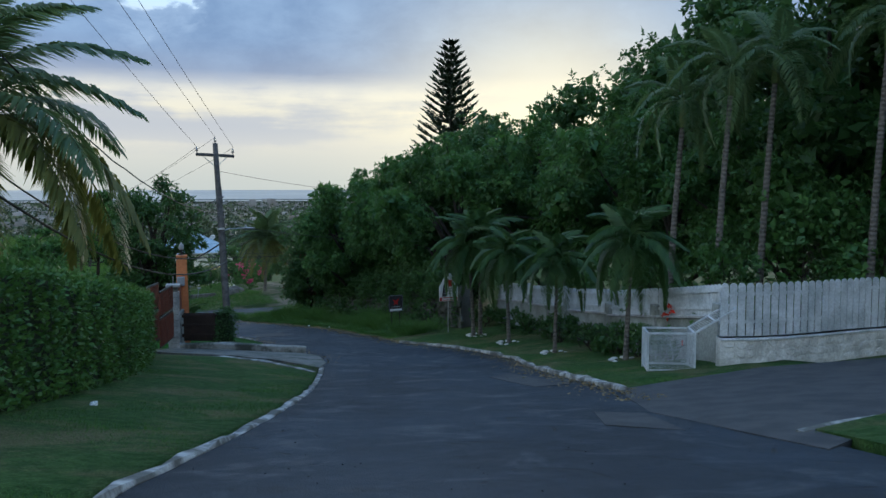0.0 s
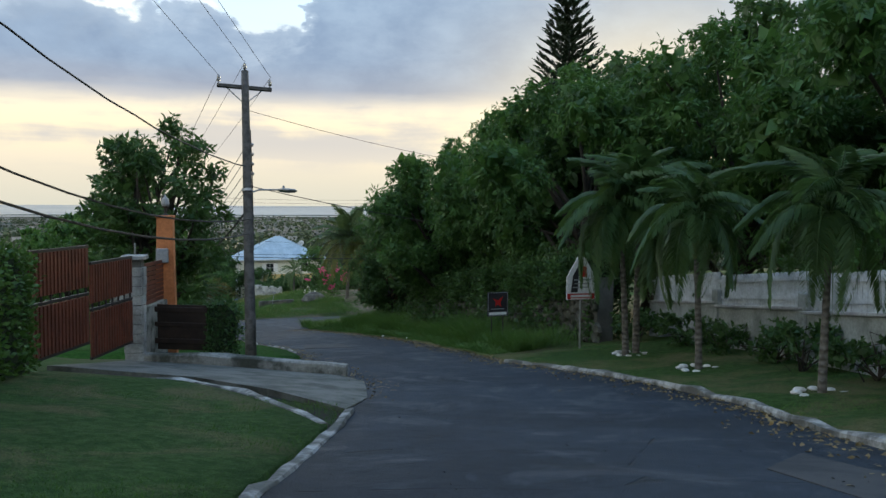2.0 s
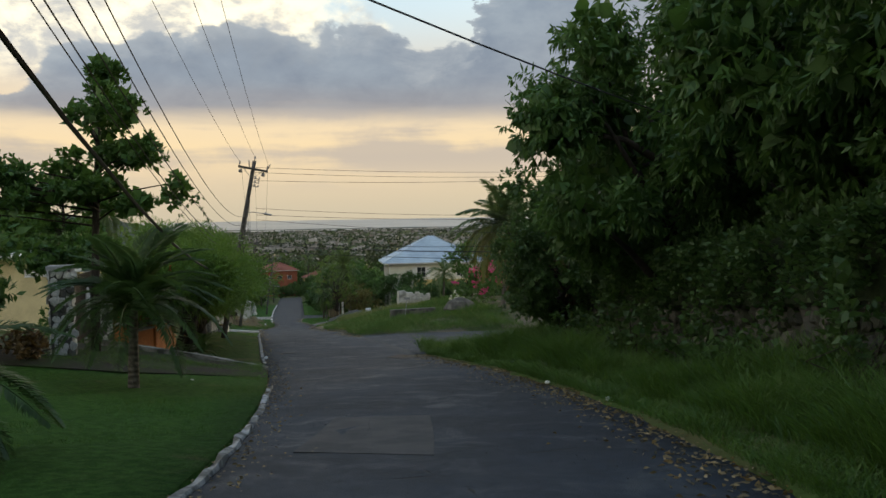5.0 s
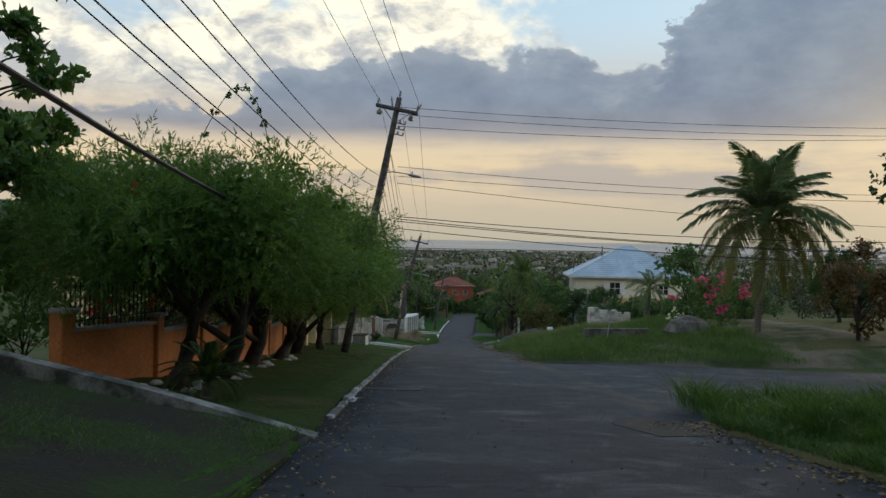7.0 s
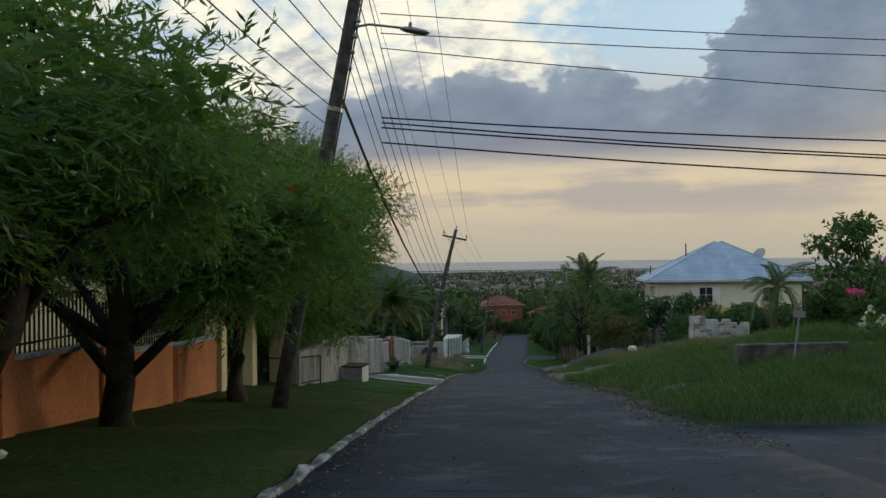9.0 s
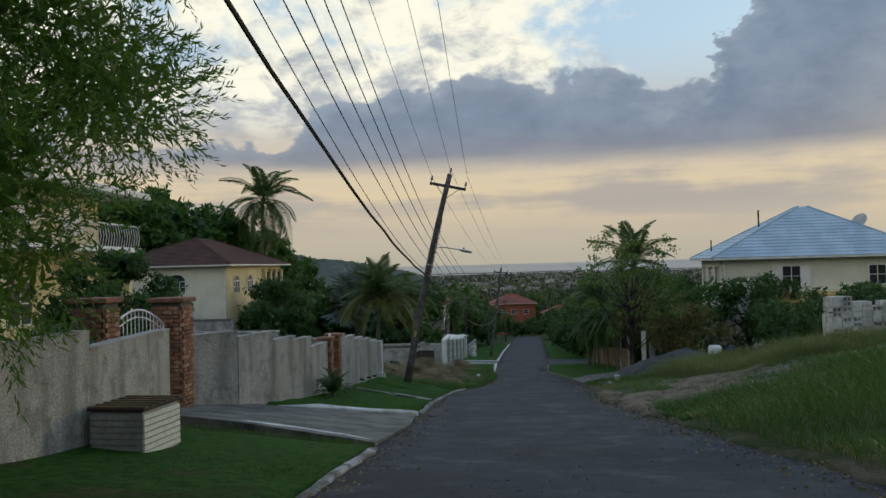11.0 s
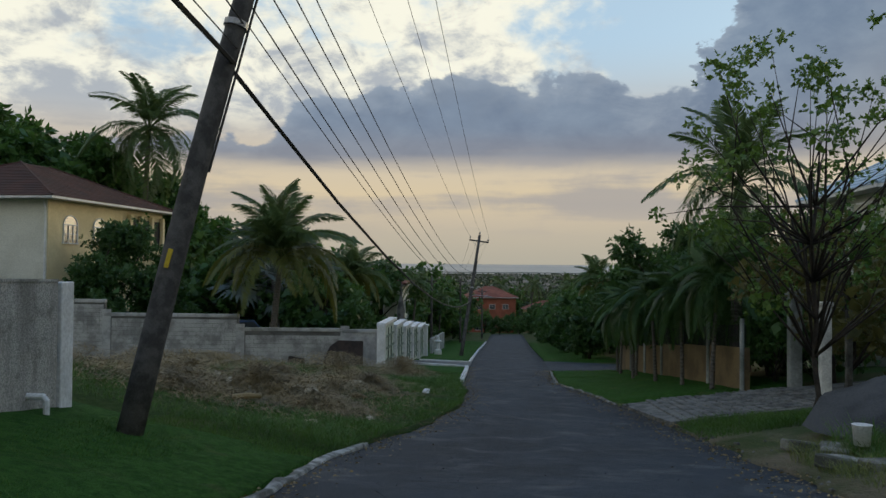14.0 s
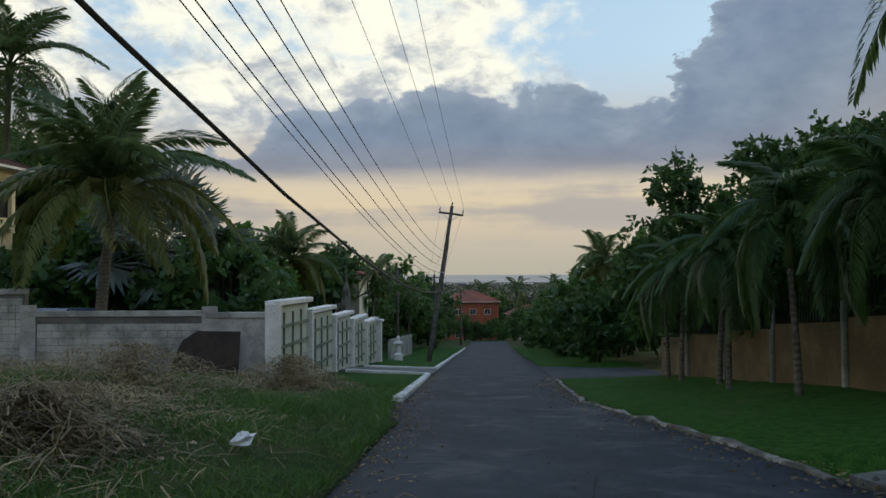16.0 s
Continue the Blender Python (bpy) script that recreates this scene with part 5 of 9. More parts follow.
# ---- walls, gates and houses ----
def run_frame(a, b):
    """A pose at a with x towards b, level."""
    a, b = Vector(a), Vector(b)
    t = b - a
    return Matrix.Translation(a) @ pose(0, 0, 0, 0, 0, math.degrees(math.atan2(t.y, t.x))), math.hypot(t.x, t.y)


def wall_run(name, label, a, b, high, thick, mat, drop=0.0, cap=None, category="wall", parent=None, foot=0.5):
    """A wall from a to b, with a level top over a or one that falls by drop towards b."""
    m, n = run_frame(a, b)
    dz = Vector(b).z - Vector(a).z
    ob = parent or thing(name, label, category, None, "", "structure")
    part("panel", Mesh().prism([(0, -foot), (n, dz - foot), (n, high - drop), (0, high)], -thick / 2, thick / 2), mat, ob, "", m)
    if cap:
        k = math.degrees(math.atan2(-drop, n))
        part("coping", Mesh().box(n / 2, 0, 0.03, n + 0.06, thick + 0.12, 0.07, 0.015, Matrix.Translation((0, 0, high)) @ pose(0, 0, 0, 0, -k, 0)), cap, ob, "", m)
    return ob


def coursed_pillar(name, label, m, w, high, mat_a, mat_b, course=0.09, brick=0.26, cap="coping", seed=1, category="pillar", group=""):
    """A square pillar laid in courses of single bricks or blocks."""
    rng = np.random.default_rng(seed)
    ob = thing(name, label, category, m, group, "structure")
    part("core", Mesh().box(0, 0, high / 2 - 0.15, w - 0.03, w - 0.03, high + 0.3), "mortar", ob, "recessed mortar")
    rows = int(high / course)
    shapes = {}
    for r in range(rows):
        z = (r + 0.5) * course
        n = max(1, round(w / brick))
        for side in range(4):
            for k in range(n):
                ln = w / n
                off = -w / 2 + (k + 0.5) * ln + (0.25 * ln if r % 2 else -0.25 * ln) * (1 if n > 1 else 0)
                lo, hi = max(-w / 2, off - ln / 2 + 0.006), min(w / 2, off + ln / 2 - 0.006)
                key = round(hi - lo, 3)
                if key < 0.04:
                    continue
                if key not in shapes:
                    shapes[key] = Mesh().box(0, 0, 0, key, 0.05, course - 0.014, 0.006).data("brick"), Mesh().box(0, 0, 0, key, 0.05, course - 0.014, 0.006).data("brick")
                    shapes[key][0].materials.append(M[mat_a])
                    shapes[key][1].materials.append(M[mat_b])
                q = pose(0, 0, z, 0, 0, 90 * side) @ pose((lo + hi) / 2, -w / 2 + rng.uniform(-0.012, 0.004), 0, 0, 0, rng.normal(0, 0.7))
                part("brick", shapes[key][int(rng.uniform() < 0.3)], mat_a, ob, "", q)
    if cap:
        part("cap", Mesh().box(0, 0, high + 0.05, w + 0.14, w + 0.14, 0.10, 0.02), cap, ob)
    return ob


def rubble_face(parent, m, n, high, seed, mats=("stone",), size=0.34, thick=0.12, skip=0.0, slope=0.0):
    """Rough stones set in a wall face n long and high, on the side of -y."""
    rng = np.random.default_rng(seed)
    kinds = []
    for k in range(6):
        v = []
        q = 7
        for ring, (r, y) in enumerate(((1.0, 0.0), (0.96, -0.7), (0.62, -1.0))):
            for j in range(q):
                a = 2 * math.pi * j / q
                w = 0.5 * r * (1 + 0.16 * math.sin(3 * a + k) + rng.normal(0, 0.05))
                v.append((w * math.cos(a) * 1.15, y * thick * (1 + rng.normal(0, 0.12)), w * math.sin(a) * 0.92))
        f = [(i * q + j, i * q + (j + 1) % q, (i + 1) * q + (j + 1) % q, (i + 1) * q + j) for i in range(2) for j in range(q)] + [tuple(2 * q + j for j in range(q))]
        me = Mesh().add(v, f).data("stone")
        me.materials.append(M[mats[k % len(mats)]])
        kinds.append(me)
    z, row = size * 0.35, 0
    while z < high:
        x = rng.uniform(0, size * 0.4)
        while x < n:
            w = size * rng.uniform(0.75, 1.3)
            if rng.uniform() > skip:
                part("stone", kinds[int(rng.integers(6))], mats[0], parent, "", m @ pose(x + w / 2, 0, z + slope * (x / n) + rng.normal(0, 0.12 * size), 0, rng.uniform(-40, 40), 0) @ Matrix.Diagonal((w * 1.0, 1, size * rng.uniform(0.85, 1.1), 1)))
            x += w * 0.97
        z += size * 0.86
        row += 1


def block_face(parent, m, n, high, seed, mat="block", length=0.4, course=0.2, skip=()):
    """Concrete blocks in courses on the side of -y of a wall."""
    rng = np.random.default_rng(seed)
    full = Mesh().box(0, 0, 0, length - 0.012, 0.02, course - 0.012, 0.004).data("block")
    half = Mesh().box(0, 0, 0, length / 2 - 0.012, 0.02, course - 0.012, 0.004).data("block")
    for r in range(int(high / course)):
        x = 0.0
        first = r % 2
        while x < n - 0.05:
            ln = length / 2 if (first or n - x < length) else length
            part("block", half if ln < length else full, mat, parent, "", m @ pose(x + ln / 2, rng.uniform(-0.003, 0.004), (r + 0.5) * course))
            x += ln
            first = 0


def window(parent, m, w, h, arched=False, panes=2, mat="white_paint", shutters=False, louvres=False):
    """A window set in a wall face on the side of -y, with its middle at m."""
    ob = part("window", Mesh().box(0, 0.0, 0, w, 0.06, h), "glass", parent, "dark window pane", m)
    f = Mesh()
    for sx in (-1, 1):
        f.box(sx * w / 2, -0.03, 0, 0.07, 0.10, h + 0.07)
    f.box(0, -0.03, -h / 2, w + 0.2, 0.14, 0.07)
    f.box(0, -0.03, h / 2, w + 0.07, 0.10, 0.07)
    for k in range(1, panes):
        f.box(-w / 2 + w * k / panes, -0.03, 0, 0.045, 0.09, h)
    f.box(0, -0.03, 0.0, w, 0.09, 0.04)
    part("window_frame", f, mat, ob)
    if arched:
        pts = [(w / 2 * math.cos(a), h / 2 + 0.04 + w / 2 * 0.75 * math.sin(a)) for a in np.linspace(0, math.pi, 13)]
        part("arch_light", Mesh().prism(pts, -0.03, 0.03), "glass", ob)
        ring = [(pts[k][0], -0.04, pts[k][1]) for k in range(13)]
        part("arch_frame", Mesh().tube(ring, 0.045, 5), mat, ob)
    if shutters:
        for sx in (-1, 1):
            s = Mesh().box(sx * w * 0.78, -0.05, 0, w * 0.5, 0.04, h, 0.01)
            part("shutter", s, mat, ob, "white window shutter")
    if louvres:
        for k in range(8):
            part("slat", Mesh().box(0, -0.05, -h / 2 + h * (k + 0.5) / 8, w * 0.94, 0.02, h / 11), mat, ob)
    return ob


def hip_roof(parent, w, l, z, rise, over, mat, course=0.34, ridge=None, name="roof", peak=None):
    """A hipped roof in lapped courses over a w by l body, with fascia and soffit."""
    hx, hy = w / 2 + over, l / 2 + over
    ridge_half = max(0.0, hy - hx) if ridge is None else ridge
    rx = max(0.0, hx - hy) if peak is None else peak
    me = Mesh()
    steps = max(6, int(math.hypot(min(hx, hy), rise) / course))
    ring = lambda u, e: [(sx * (hx + (rx - hx) * u), sy * (hy + (ridge_half - hy) * u), z + rise * u + e) for sx, sy in ((-1, -1), (1, -1), (1, 1), (-1, 1))]
    for k in range(steps):
        me.v += ring(k / steps, -0.01 if k == 0 else 0.004) + ring(k / steps, 0.045)
    me.v += ring(1.0, 0.004)
    me.f = [(4 * k + j, 4 * k + (j + 1) % 4, 4 * k + 4 + (j + 1) % 4, 4 * k + 4 + j) for k in range(2 * steps) for j in range(4)]
    ob = part(name, me, mat, parent)
    fa = Mesh().box(0, 0, z - 0.07, 2 * hx - 0.04, 2 * hy - 0.04, 0.16, 0.01)
    part("fascia", fa, "white_paint", ob, "white painted eaves board")
    hips = Mesh()
    for sx in (-1, 1):
        for sy in (-1, 1):
            hips.tube([(sx * hx, sy * hy, z + 0.04), (sx * rx, sy * ridge_half, z + rise + 0.03)], 0.07, 6)
    part("ridge_cap", hips, mat, ob)
    return ob


def body_box(parent, w, l, z0, z1, mat, name="wall"):
    return part(name, Mesh().box(0, 0, (z0 + z1) / 2, w, l, z1 - z0, 0.02), mat, parent)


def stepped_wall(label, pts, tops, mat="pebble", thick=0.2):
    """A wall of panels that step down the hill. pts of (s, d); tops over the ground at the start of each panel."""
    ob = thing("boundary_wall", label, "wall", None, "", "structure")
    for (p, q, h) in zip(pts[:-1], pts[1:], tops):
        a, b = WG(*p), WG(*q)
        m, n = run_frame(a, b)
        dz = b.z - a.z
        fall = h[1] if isinstance(h, tuple) else 0.06 * n
        hh = h[0] if isinstance(h, tuple) else h
        part("panel", Mesh().prism([(0, -0.5), (n, dz - 0.5), (n, hh - fall), (0, hh)], -thick / 2, thick / 2), mat, ob, "", m)
        part("coping", Mesh().prism([(0, hh - 0.002), (n, hh - fall - 0.002), (n, hh - fall + 0.035), (0, hh + 0.035)], -thick / 2 - 0.012, thick / 2 + 0.012), mat, ob, "", m)
    return ob


# --- left, top of the hill ---
hedge("hedge", "tall clipped green hedge along the lawn", [(6.5, 4.9), (12, 5.1), (18, 5.5), (24.3, 6.2)], 1.75, 1.2, 1, per=380)
put(palm("coconut_palm", "large coconut palm with drooping fronds behind the hedge", "coconut", 5.0, 0.2, 34, 11, (0.3, 0.2), 1.3, nuts=True), spot(18.5, 8.95))
put(bush("shrub", "dark shrub behind the hedge", 31, 1.3, 3.0, "leaf_dark"), spot(26, 8.6))
put(bush("shrub", "dark shrub below the drive", 32, 1.1, 3.0, "leaf_mid"), spot(37.5, 9.5))

g = thing("metal_gate", "red-brown corrugated metal driveway gate, closed", "gate", None)
for k, (s0, s1) in enumerate(((25.1, 27.3), (27.35, 29.55))):
    m, n = run_frame(WG(s0, 6.0 - 0.13 * (s0 - 25.1)), WG(s1, 6.0 - 0.13 * (s1 - 25.1)))
    leaf_ = part("gate_leaf", Mesh().box(n / 2, 0, 0.12 + 0.42, n - 0.06, 0.04, 0.84).box(n / 2, 0, 1.48, n - 0.06, 0.04, 0.72), "gate_brown", g, "", m)
    rib = Mesh()
    for j in range(int(n / 0.12)):
        rib.box(0.08 + j * 0.12, -0.03, 0.54, 0.05, 0.03, 0.82).box(0.08 + j * 0.12, -0.03, 1.48, 0.05, 0.03, 0.70)
    part("corrugation", rib, "gate_brown", leaf_)
    bars = Mesh().box(n / 2, 0, 1.0, n - 0.04, 0.05, 0.05).box(n / 2, 0, 0.10, n - 0.04, 0.05, 0.05).box(n / 2, 0, 1.86, n - 0.04, 0.05, 0.05)
    for j in range(7):
        bars.box(0.1 + j * (n - 0.2) / 6, 0, 1.05, 0.03, 0.03, 0.2)
    part("gate_frame", bars, "black_iron", leaf_, "dark iron gate frame")
gp = coursed_pillar("gate_post", "grey concrete block gate post", spot(29.8, 5.4), 0.34, 2.15, "block", "block", 0.2, 0.32, "block", 5, "gate post")
part("stub", Mesh().tube([(0, 0, 2.15), (0.01, 0, 2.5)], 0.02, 6), "steel", gp, "bare pipe end")
col = thing("orange_pillar", "tapering orange plastered gate pillar with a lamp", "pillar", spot(32.4, 5.1))
part("shaft", Mesh().prism([(-0.25, -0.4), (0.25, -0.4), (0.18, 3.4), (-0.18, 3.4)], -0.2, 0.2), "orange_wall", col)
part("pillar_cap", Mesh().box(0, 0, 3.42, 0.40, 0.44, 0.06, 0.01), "orange_wall", col)
part("meter_box", Mesh().box(-0.05, -0.28, 2.5, 0.28, 0.12, 0.34, 0.02), "sign_grey", col, "grey electric meter box")
lp = part("lamp_post", Mesh().turned([(0.10, 3.44), (0.06, 3.47), (0.03, 3.5), (0.03, 3.62), (0.09, 3.66)], 10), "black_iron", col)
part("lamp_glass", Mesh().turned([(0.07, 3.66), (0.10, 3.72), (0.08, 3.84), (0.03, 3.89), (0.015, 3.95)], 8), "sign_grey", lp)
pw = thing("fence_panel", "red-brown louvred fence panel on a low wall", "fence", None)
m, n = run_frame(WG(30.0, 5.4), WG(32.15, 5.15))
part("low_base", Mesh().box(n / 2, 0, 0.35, n, 0.2, 1.5), "mossy", pw, "grey plastered base", m)
for k in range(9):
    part("slat", Mesh().box(n / 2, 0, 1.16 + k * 0.105, n, 0.03, 0.085), "gate_brown", pw, "", m)
bg = thing("wooden_gate", "low dark brown wooden gate with slats", "gate", None)
m, n = run_frame(WG(30.75, 5.15, 0.1), WG(30.3, 3.95, 0.1))
part("rail", Mesh().box(n / 2, 0, 1.05, n, 0.06, 0.12, 0.01), "dark_wood", bg, "", m)
part("rail", Mesh().box(n / 2, 0, 0.35, n, 0.06, 0.12, 0.01), "dark_wood", bg, "", m)
part("rail", Mesh().box(n / 2, 0, 0.72, n, 0.06, 0.10, 0.01), "dark_wood", bg, "", m)
for k in range(8):
    part("board", Mesh().box(0.14 + k * (n - 0.28) / 7, 0.0, 0.66, 0.16, 0.03, 1.0, 0.006), "dark_wood", bg, "", m)
hedge("ivy_post", "gate post overgrown with dark ivy", [(30.15, 3.75), (30.65, 3.6)], 1.35, 0.5, 3, "leaf_dark", per=600)
put(tree("broadleaf_tree", "large dark tree with layered ferny foliage", 41, 7.2, 4.0, "leaf_dark", (0.22, 0.075), 640, 90, 0.2, 0.2, size=(0.45, 0.75)), spot(39.5, 5.7))
put(tree("broadleaf_tree", "dark tree below the road", 42, 4.0, 4.4, "leaf_mid", (0.26, 0.1), 480, 26, 0.25, 0.2), spot(52, 9.3))
put(palm("cycad_palm", "short dark cycad palm with a stout trunk on the verge", "cycad", 1.7, 0.12, 44, 13, (0.05, 0.0), 1.12, (70, -8), group="cycads"), spot(50.3, 4.4))
put(palm("cycad_palm", "young bushy cycad behind the pole", "cycad", 0.7, 0.18, 26, 14, (0.0, 0.0), 0.9, (70, -20), group="cycads"), spot(40.4, 4.6))

# --- poles ---
A0, A1 = WG(35.8, 3.12), W(39.1, 3.1, 9.05)
B0, B1 = WG(122.0, 4.6), W(123.35, 2.60, 10.0)
C0, C1 = WG(180.5, 4.1), W(183.9, 2.75, 10.5)
A20, A21 = WG(83.4, 4.1), W(83.45, 1.98, 10.95)
D0, D1 = WG(226, 7.0), W(226, 7.0, 9.0)
hd = heading(60)
utility_pole("weathered wooden utility pole with crossarm and street lamp", A0, A1, (5.0, 1.0, -90), 1.7, 0.5, heading(45))
utility_pole("leaning wooden utility pole with crossarm and insulators", A20, A21, (7.8, 1.1, -90), 1.8, 0.5, hd, heavy=True)
pole_b = utility_pole("tall wooden utility pole leaning towards the road", B0, B1, (6.2, 1.3, -90), 1.7, 0.55, hd, True, -0.12)
part("marker_plate", Mesh().box(-0.08, -0.165, 2.2, 0.06, 0.012, 0.24, 0.004), "yellow_plate", pole_b, "yellow marker plate")
utility_pole("leaning wooden utility pole down the hill", C0, C1, (5.3, 1.3, -90), 1.7, 0.5, hd)
utility_pole("straight wooden utility pole far down the road", D0, D1, None, 1.5, 0.4, hd, False)
utility_pole("distant wooden utility pole", WG(255, 5), W(255, 5, 8.5), None, 1.5, 0.4, hd, False)
utility_pole("plain wooden pole behind the trees", WG(205, 9), W(205, 9, 8.0), None, 1.2, 0.4, hd, False)
right = lambda s: Vector((math.cos(radians(heading(s))), math.sin(radians(heading(s))), 0))
START0 = W(-20, 3.6, 9.5)
line_tops = [(START0, -20), (A1, 39), (A21, 83), (B1, 124), (C1, 183), (D1, 226)]
for (p, s0), (q, s1) in zip(line_tops[:-1], line_tops[1:]):
    for o, z in ((-0.8, -0.15), (0.0, 0.3), (0.8, -0.15)):
        cable(p + right(s0) * o + Vector((0, 0, z)), q + right(s1) * o + Vector((0, 0, z)), 0.5, 0.008, "thin bare wire between pole tops")
spans = [(A0, A1), (A20, A21), (B0, B1), (C0, C1), (D0, D1)]
for i, (p, q) in enumerate(zip(spans[:-1], spans[1:])):
    up, slack = (0.0, 1.0) if i != 1 else (0.10, 0.6)
    for k in range(4):
        cable(p[0].lerp(p[1], 0.72 + up - 0.045 * k), q[0].lerp(q[1], 0.69 - 0.045 * k), 1.35 * slack, 0.011, "black low-voltage wire between poles")
    cable(p[0].lerp(p[1], 0.49 + up), q[0].lerp(q[1], 0.44 + up * 0.6), 1.5 * slack, 0.034, "thick twisted black telephone cable", 0.012)
    cable(p[0].lerp(p[1], 0.56 + up), q[0].lerp(q[1], 0.52), 1.2, 0.009, "thin black telephone wire")
# service wires at the first pole
cable(A0 + Vector((0, 0, 3.9)), W(9.3, 9.1, 7.85), 2.19, 0.022, "thick sagging service cable")
cable(A0 + Vector((0, 0, 3.5)), W(2.8, 6.95, 7.0), 2.46, 0.024, "thick sagging service cable")
cable(A1 + Vector((0, 0, -3.6)), W(60, -26, 6), 0.8, 0.014, "black service wire crossing to the trees")
cable(A1 + Vector((0, 0, -1.2)), W(55, -22, 9), 0.7, 0.009, "thin wire crossing to the trees")
cable(W(17.3, 7.28, 7.04), A0.lerp(A1, 0.64), 0.82, 0.02, "twisted black service cable", 0.015)
for k, h in enumerate((-0.4, -0.7, -1.2, -2.9, -3.3, -3.6, -5.0, -5.1, -5.2, -5.5)):
    e = WG(88 + (k % 3) * 0.6, -46, 11.0 + h * 0.9 + (0.0, 0.1, 1.0, -0.9, -1.1, -2.8, -1.3, -1.9, -2.3, -2.6)[k])
    cable(A21 + Vector((0, 0, h)), e, 0.9 + 0.07 * (k % 4), 0.011 if k < 6 else 0.017, "black wire crossing over the road")
utility_pole("wooden utility pole on the side road", WG(88.5, -46), WG(88.5, -46, 10.6), None, 1.7, 0.4, hd + 90)

# --- right, top of the hill ---
fence = thing("picket_fence", "white round-topped picket fence on a stone base", "fence", None)
arc = [(16.75, -7.72), (16.68, -8.5), (16.75, -9.3), (16.95, -10.3), (17.25, -11.6), (17.5, -13.6)]
base_pts = [WG(*p) for p in arc]
outline = [(-0.075, 0), (0.075, 0), (0.075, 0.98)] + [(0.075 * math.cos(a), 0.98 + 0.075 * math.sin(a)) for a in np.linspace(0.3, 2.84, 6)] + [(-0.075, 0.98)]
board_me = Mesh().prism(outline, -0.012, 0.012).data("board")
board_me.materials.append(M["fence_paint"])


def pickets(parent, a, b, foot, gap=0.178, scale=1.0, wide=1.0):
    m, n = run_frame(a, b)
    dz = Vector(b).z - Vector(a).z
    for k in range(int(n / gap)):
        x = gap * (k + 0.5)
        part("board", board_me, "fence_paint", parent, "", m @ pose(x, 0, foot + dz * x / n, 0, random.uniform(-0.6, 0.6), 0) @ Matrix.Diagonal((wide, 1, scale, 1)))
    for z in (0.25, 0.8):
        part("rail", Mesh().prism([(0, foot + z * scale), (n, foot + dz + z * scale), (n, foot + dz + z * scale + 0.07), (0, foot + z * scale + 0.07)], 0.014, 0.05), "fence_paint", parent, "", m)
    return m, n, dz


for a, b in zip(base_pts[:-1], base_pts[1:]):
    a, b = Vector((a.x, a.y, base_pts[0].z)), Vector((b.x, b.y, base_pts[0].z))
    m, n, dz = pickets(fence, a, b, 0.68, (b - a).length / max(1, round((b - a).length / 0.205)) - 0.0005, 1.12, 1.10)
    part("stone_base", Mesh().box(n / 2, 0.0, 0.24, n + 0.05, 0.22, 0.84), "stone_white", fence, "", m)
    part("base_ledge", Mesh().box(n / 2, 0.0, 0.63, n + 0.04, 0.30, 0.06, 0.01), "fence_paint", fence, "", m)
    rubble_face(fence, m @ Matrix.Translation((0, -0.09, 0)), n, 0.56, int(n * 100), ("stone_white",), 0.24, 0.035)
side = thing("garden_wall", "stained white wall with white pickets stepping downhill", "wall", None, "", "structure")
wp = [(17.4, -8.1), (20.4, -8.0), (23.5, -8.0), (27, -8.1), (30.5, -8.3), (34.2, -8.6)]
for k, (p, q) in enumerate(zip(wp[:-1], wp[1:])):
    a, b = WG(*p), WG(*q)
    wall_run("w", "", a, b, 1.05, 0.2, "white_wall", 0.30 + max(0, a.z - b.z) * 0.4, "coping", parent=side)
    m, n = run_frame(a, b)
    part("pier", Mesh().box(0, 0, 0.45, 0.3, 0.3, 1.9, 0.02), "white_wall", side, "", m)
    lower = Vector((b.x, b.y, a.z - 0.30 - max(0, a.z - b.z) * 0.4))
    pickets(side, a, lower, 1.08, 0.165, 0.72)
cage = thing("wire_cage", "white wire mesh refuse cage with open lid", "cage", spot(17.2, -6.75, 0, -14, 0.92))
for x in (-0.55, 0.55):
    for y in (-0.4, 0.4):
        part("post", Mesh().box(x, y, 0.48, 0.05, 0.05, 1.0), "fence_paint", cage)
for z in (0.06, 0.96):
    part("rail", Mesh().box(0, -0.4, z, 1.1, 0.04, 0.04).box(0, 0.4, z, 1.1, 0.04, 0.04).box(-0.55, 0, z, 0.04, 0.8, 0.04).box(0.55, 0, z, 0.04, 0.8, 0.04), "fence_paint", cage)
net = Mesh()
for k in range(1, 36):
    x = -0.55 + 1.1 * k / 36
    net.box(x, -0.4, 0.5, 0.004, 0.004, 0.92).box(x, 0.4, 0.5, 0.004, 0.004, 0.92)
for k in range(1, 26):
    y = -0.4 + 0.8 * k / 26
    net.box(-0.55, y, 0.5, 0.004, 0.004, 0.92).box(0.55, y, 0.5, 0.004, 0.004, 0.92)
for k in range(1, 30):
    z = 0.06 + 0.9 * k / 30
    net.box(0, -0.4, z, 1.1, 0.004, 0.004).box(0, 0.4, z, 1.1, 0.004, 0.004).box(-0.55, 0, z, 0.004, 0.8, 0.004).box(0.55, 0, z, 0.004, 0.8, 0.004)
part("mesh_wire", net, "fence_paint", cage, "white wire mesh")
lid = Mesh().box(0, 0, 0, 1.1, 0.04, 0.04).box(0, 0.8, 0, 1.1, 0.04, 0.04).box(-0.55, 0.4, 0, 0.04, 0.8, 0.04).box(0.55, 0.4, 0, 0.04, 0.8, 0.04).box(0, 0.4, 0, 0.04, 0.8, 0.04)
for k in range(1, 18):
    lid.box(-0.55 + 1.1 * k / 18, 0.4, 0, 0.006, 0.8, 0.006)
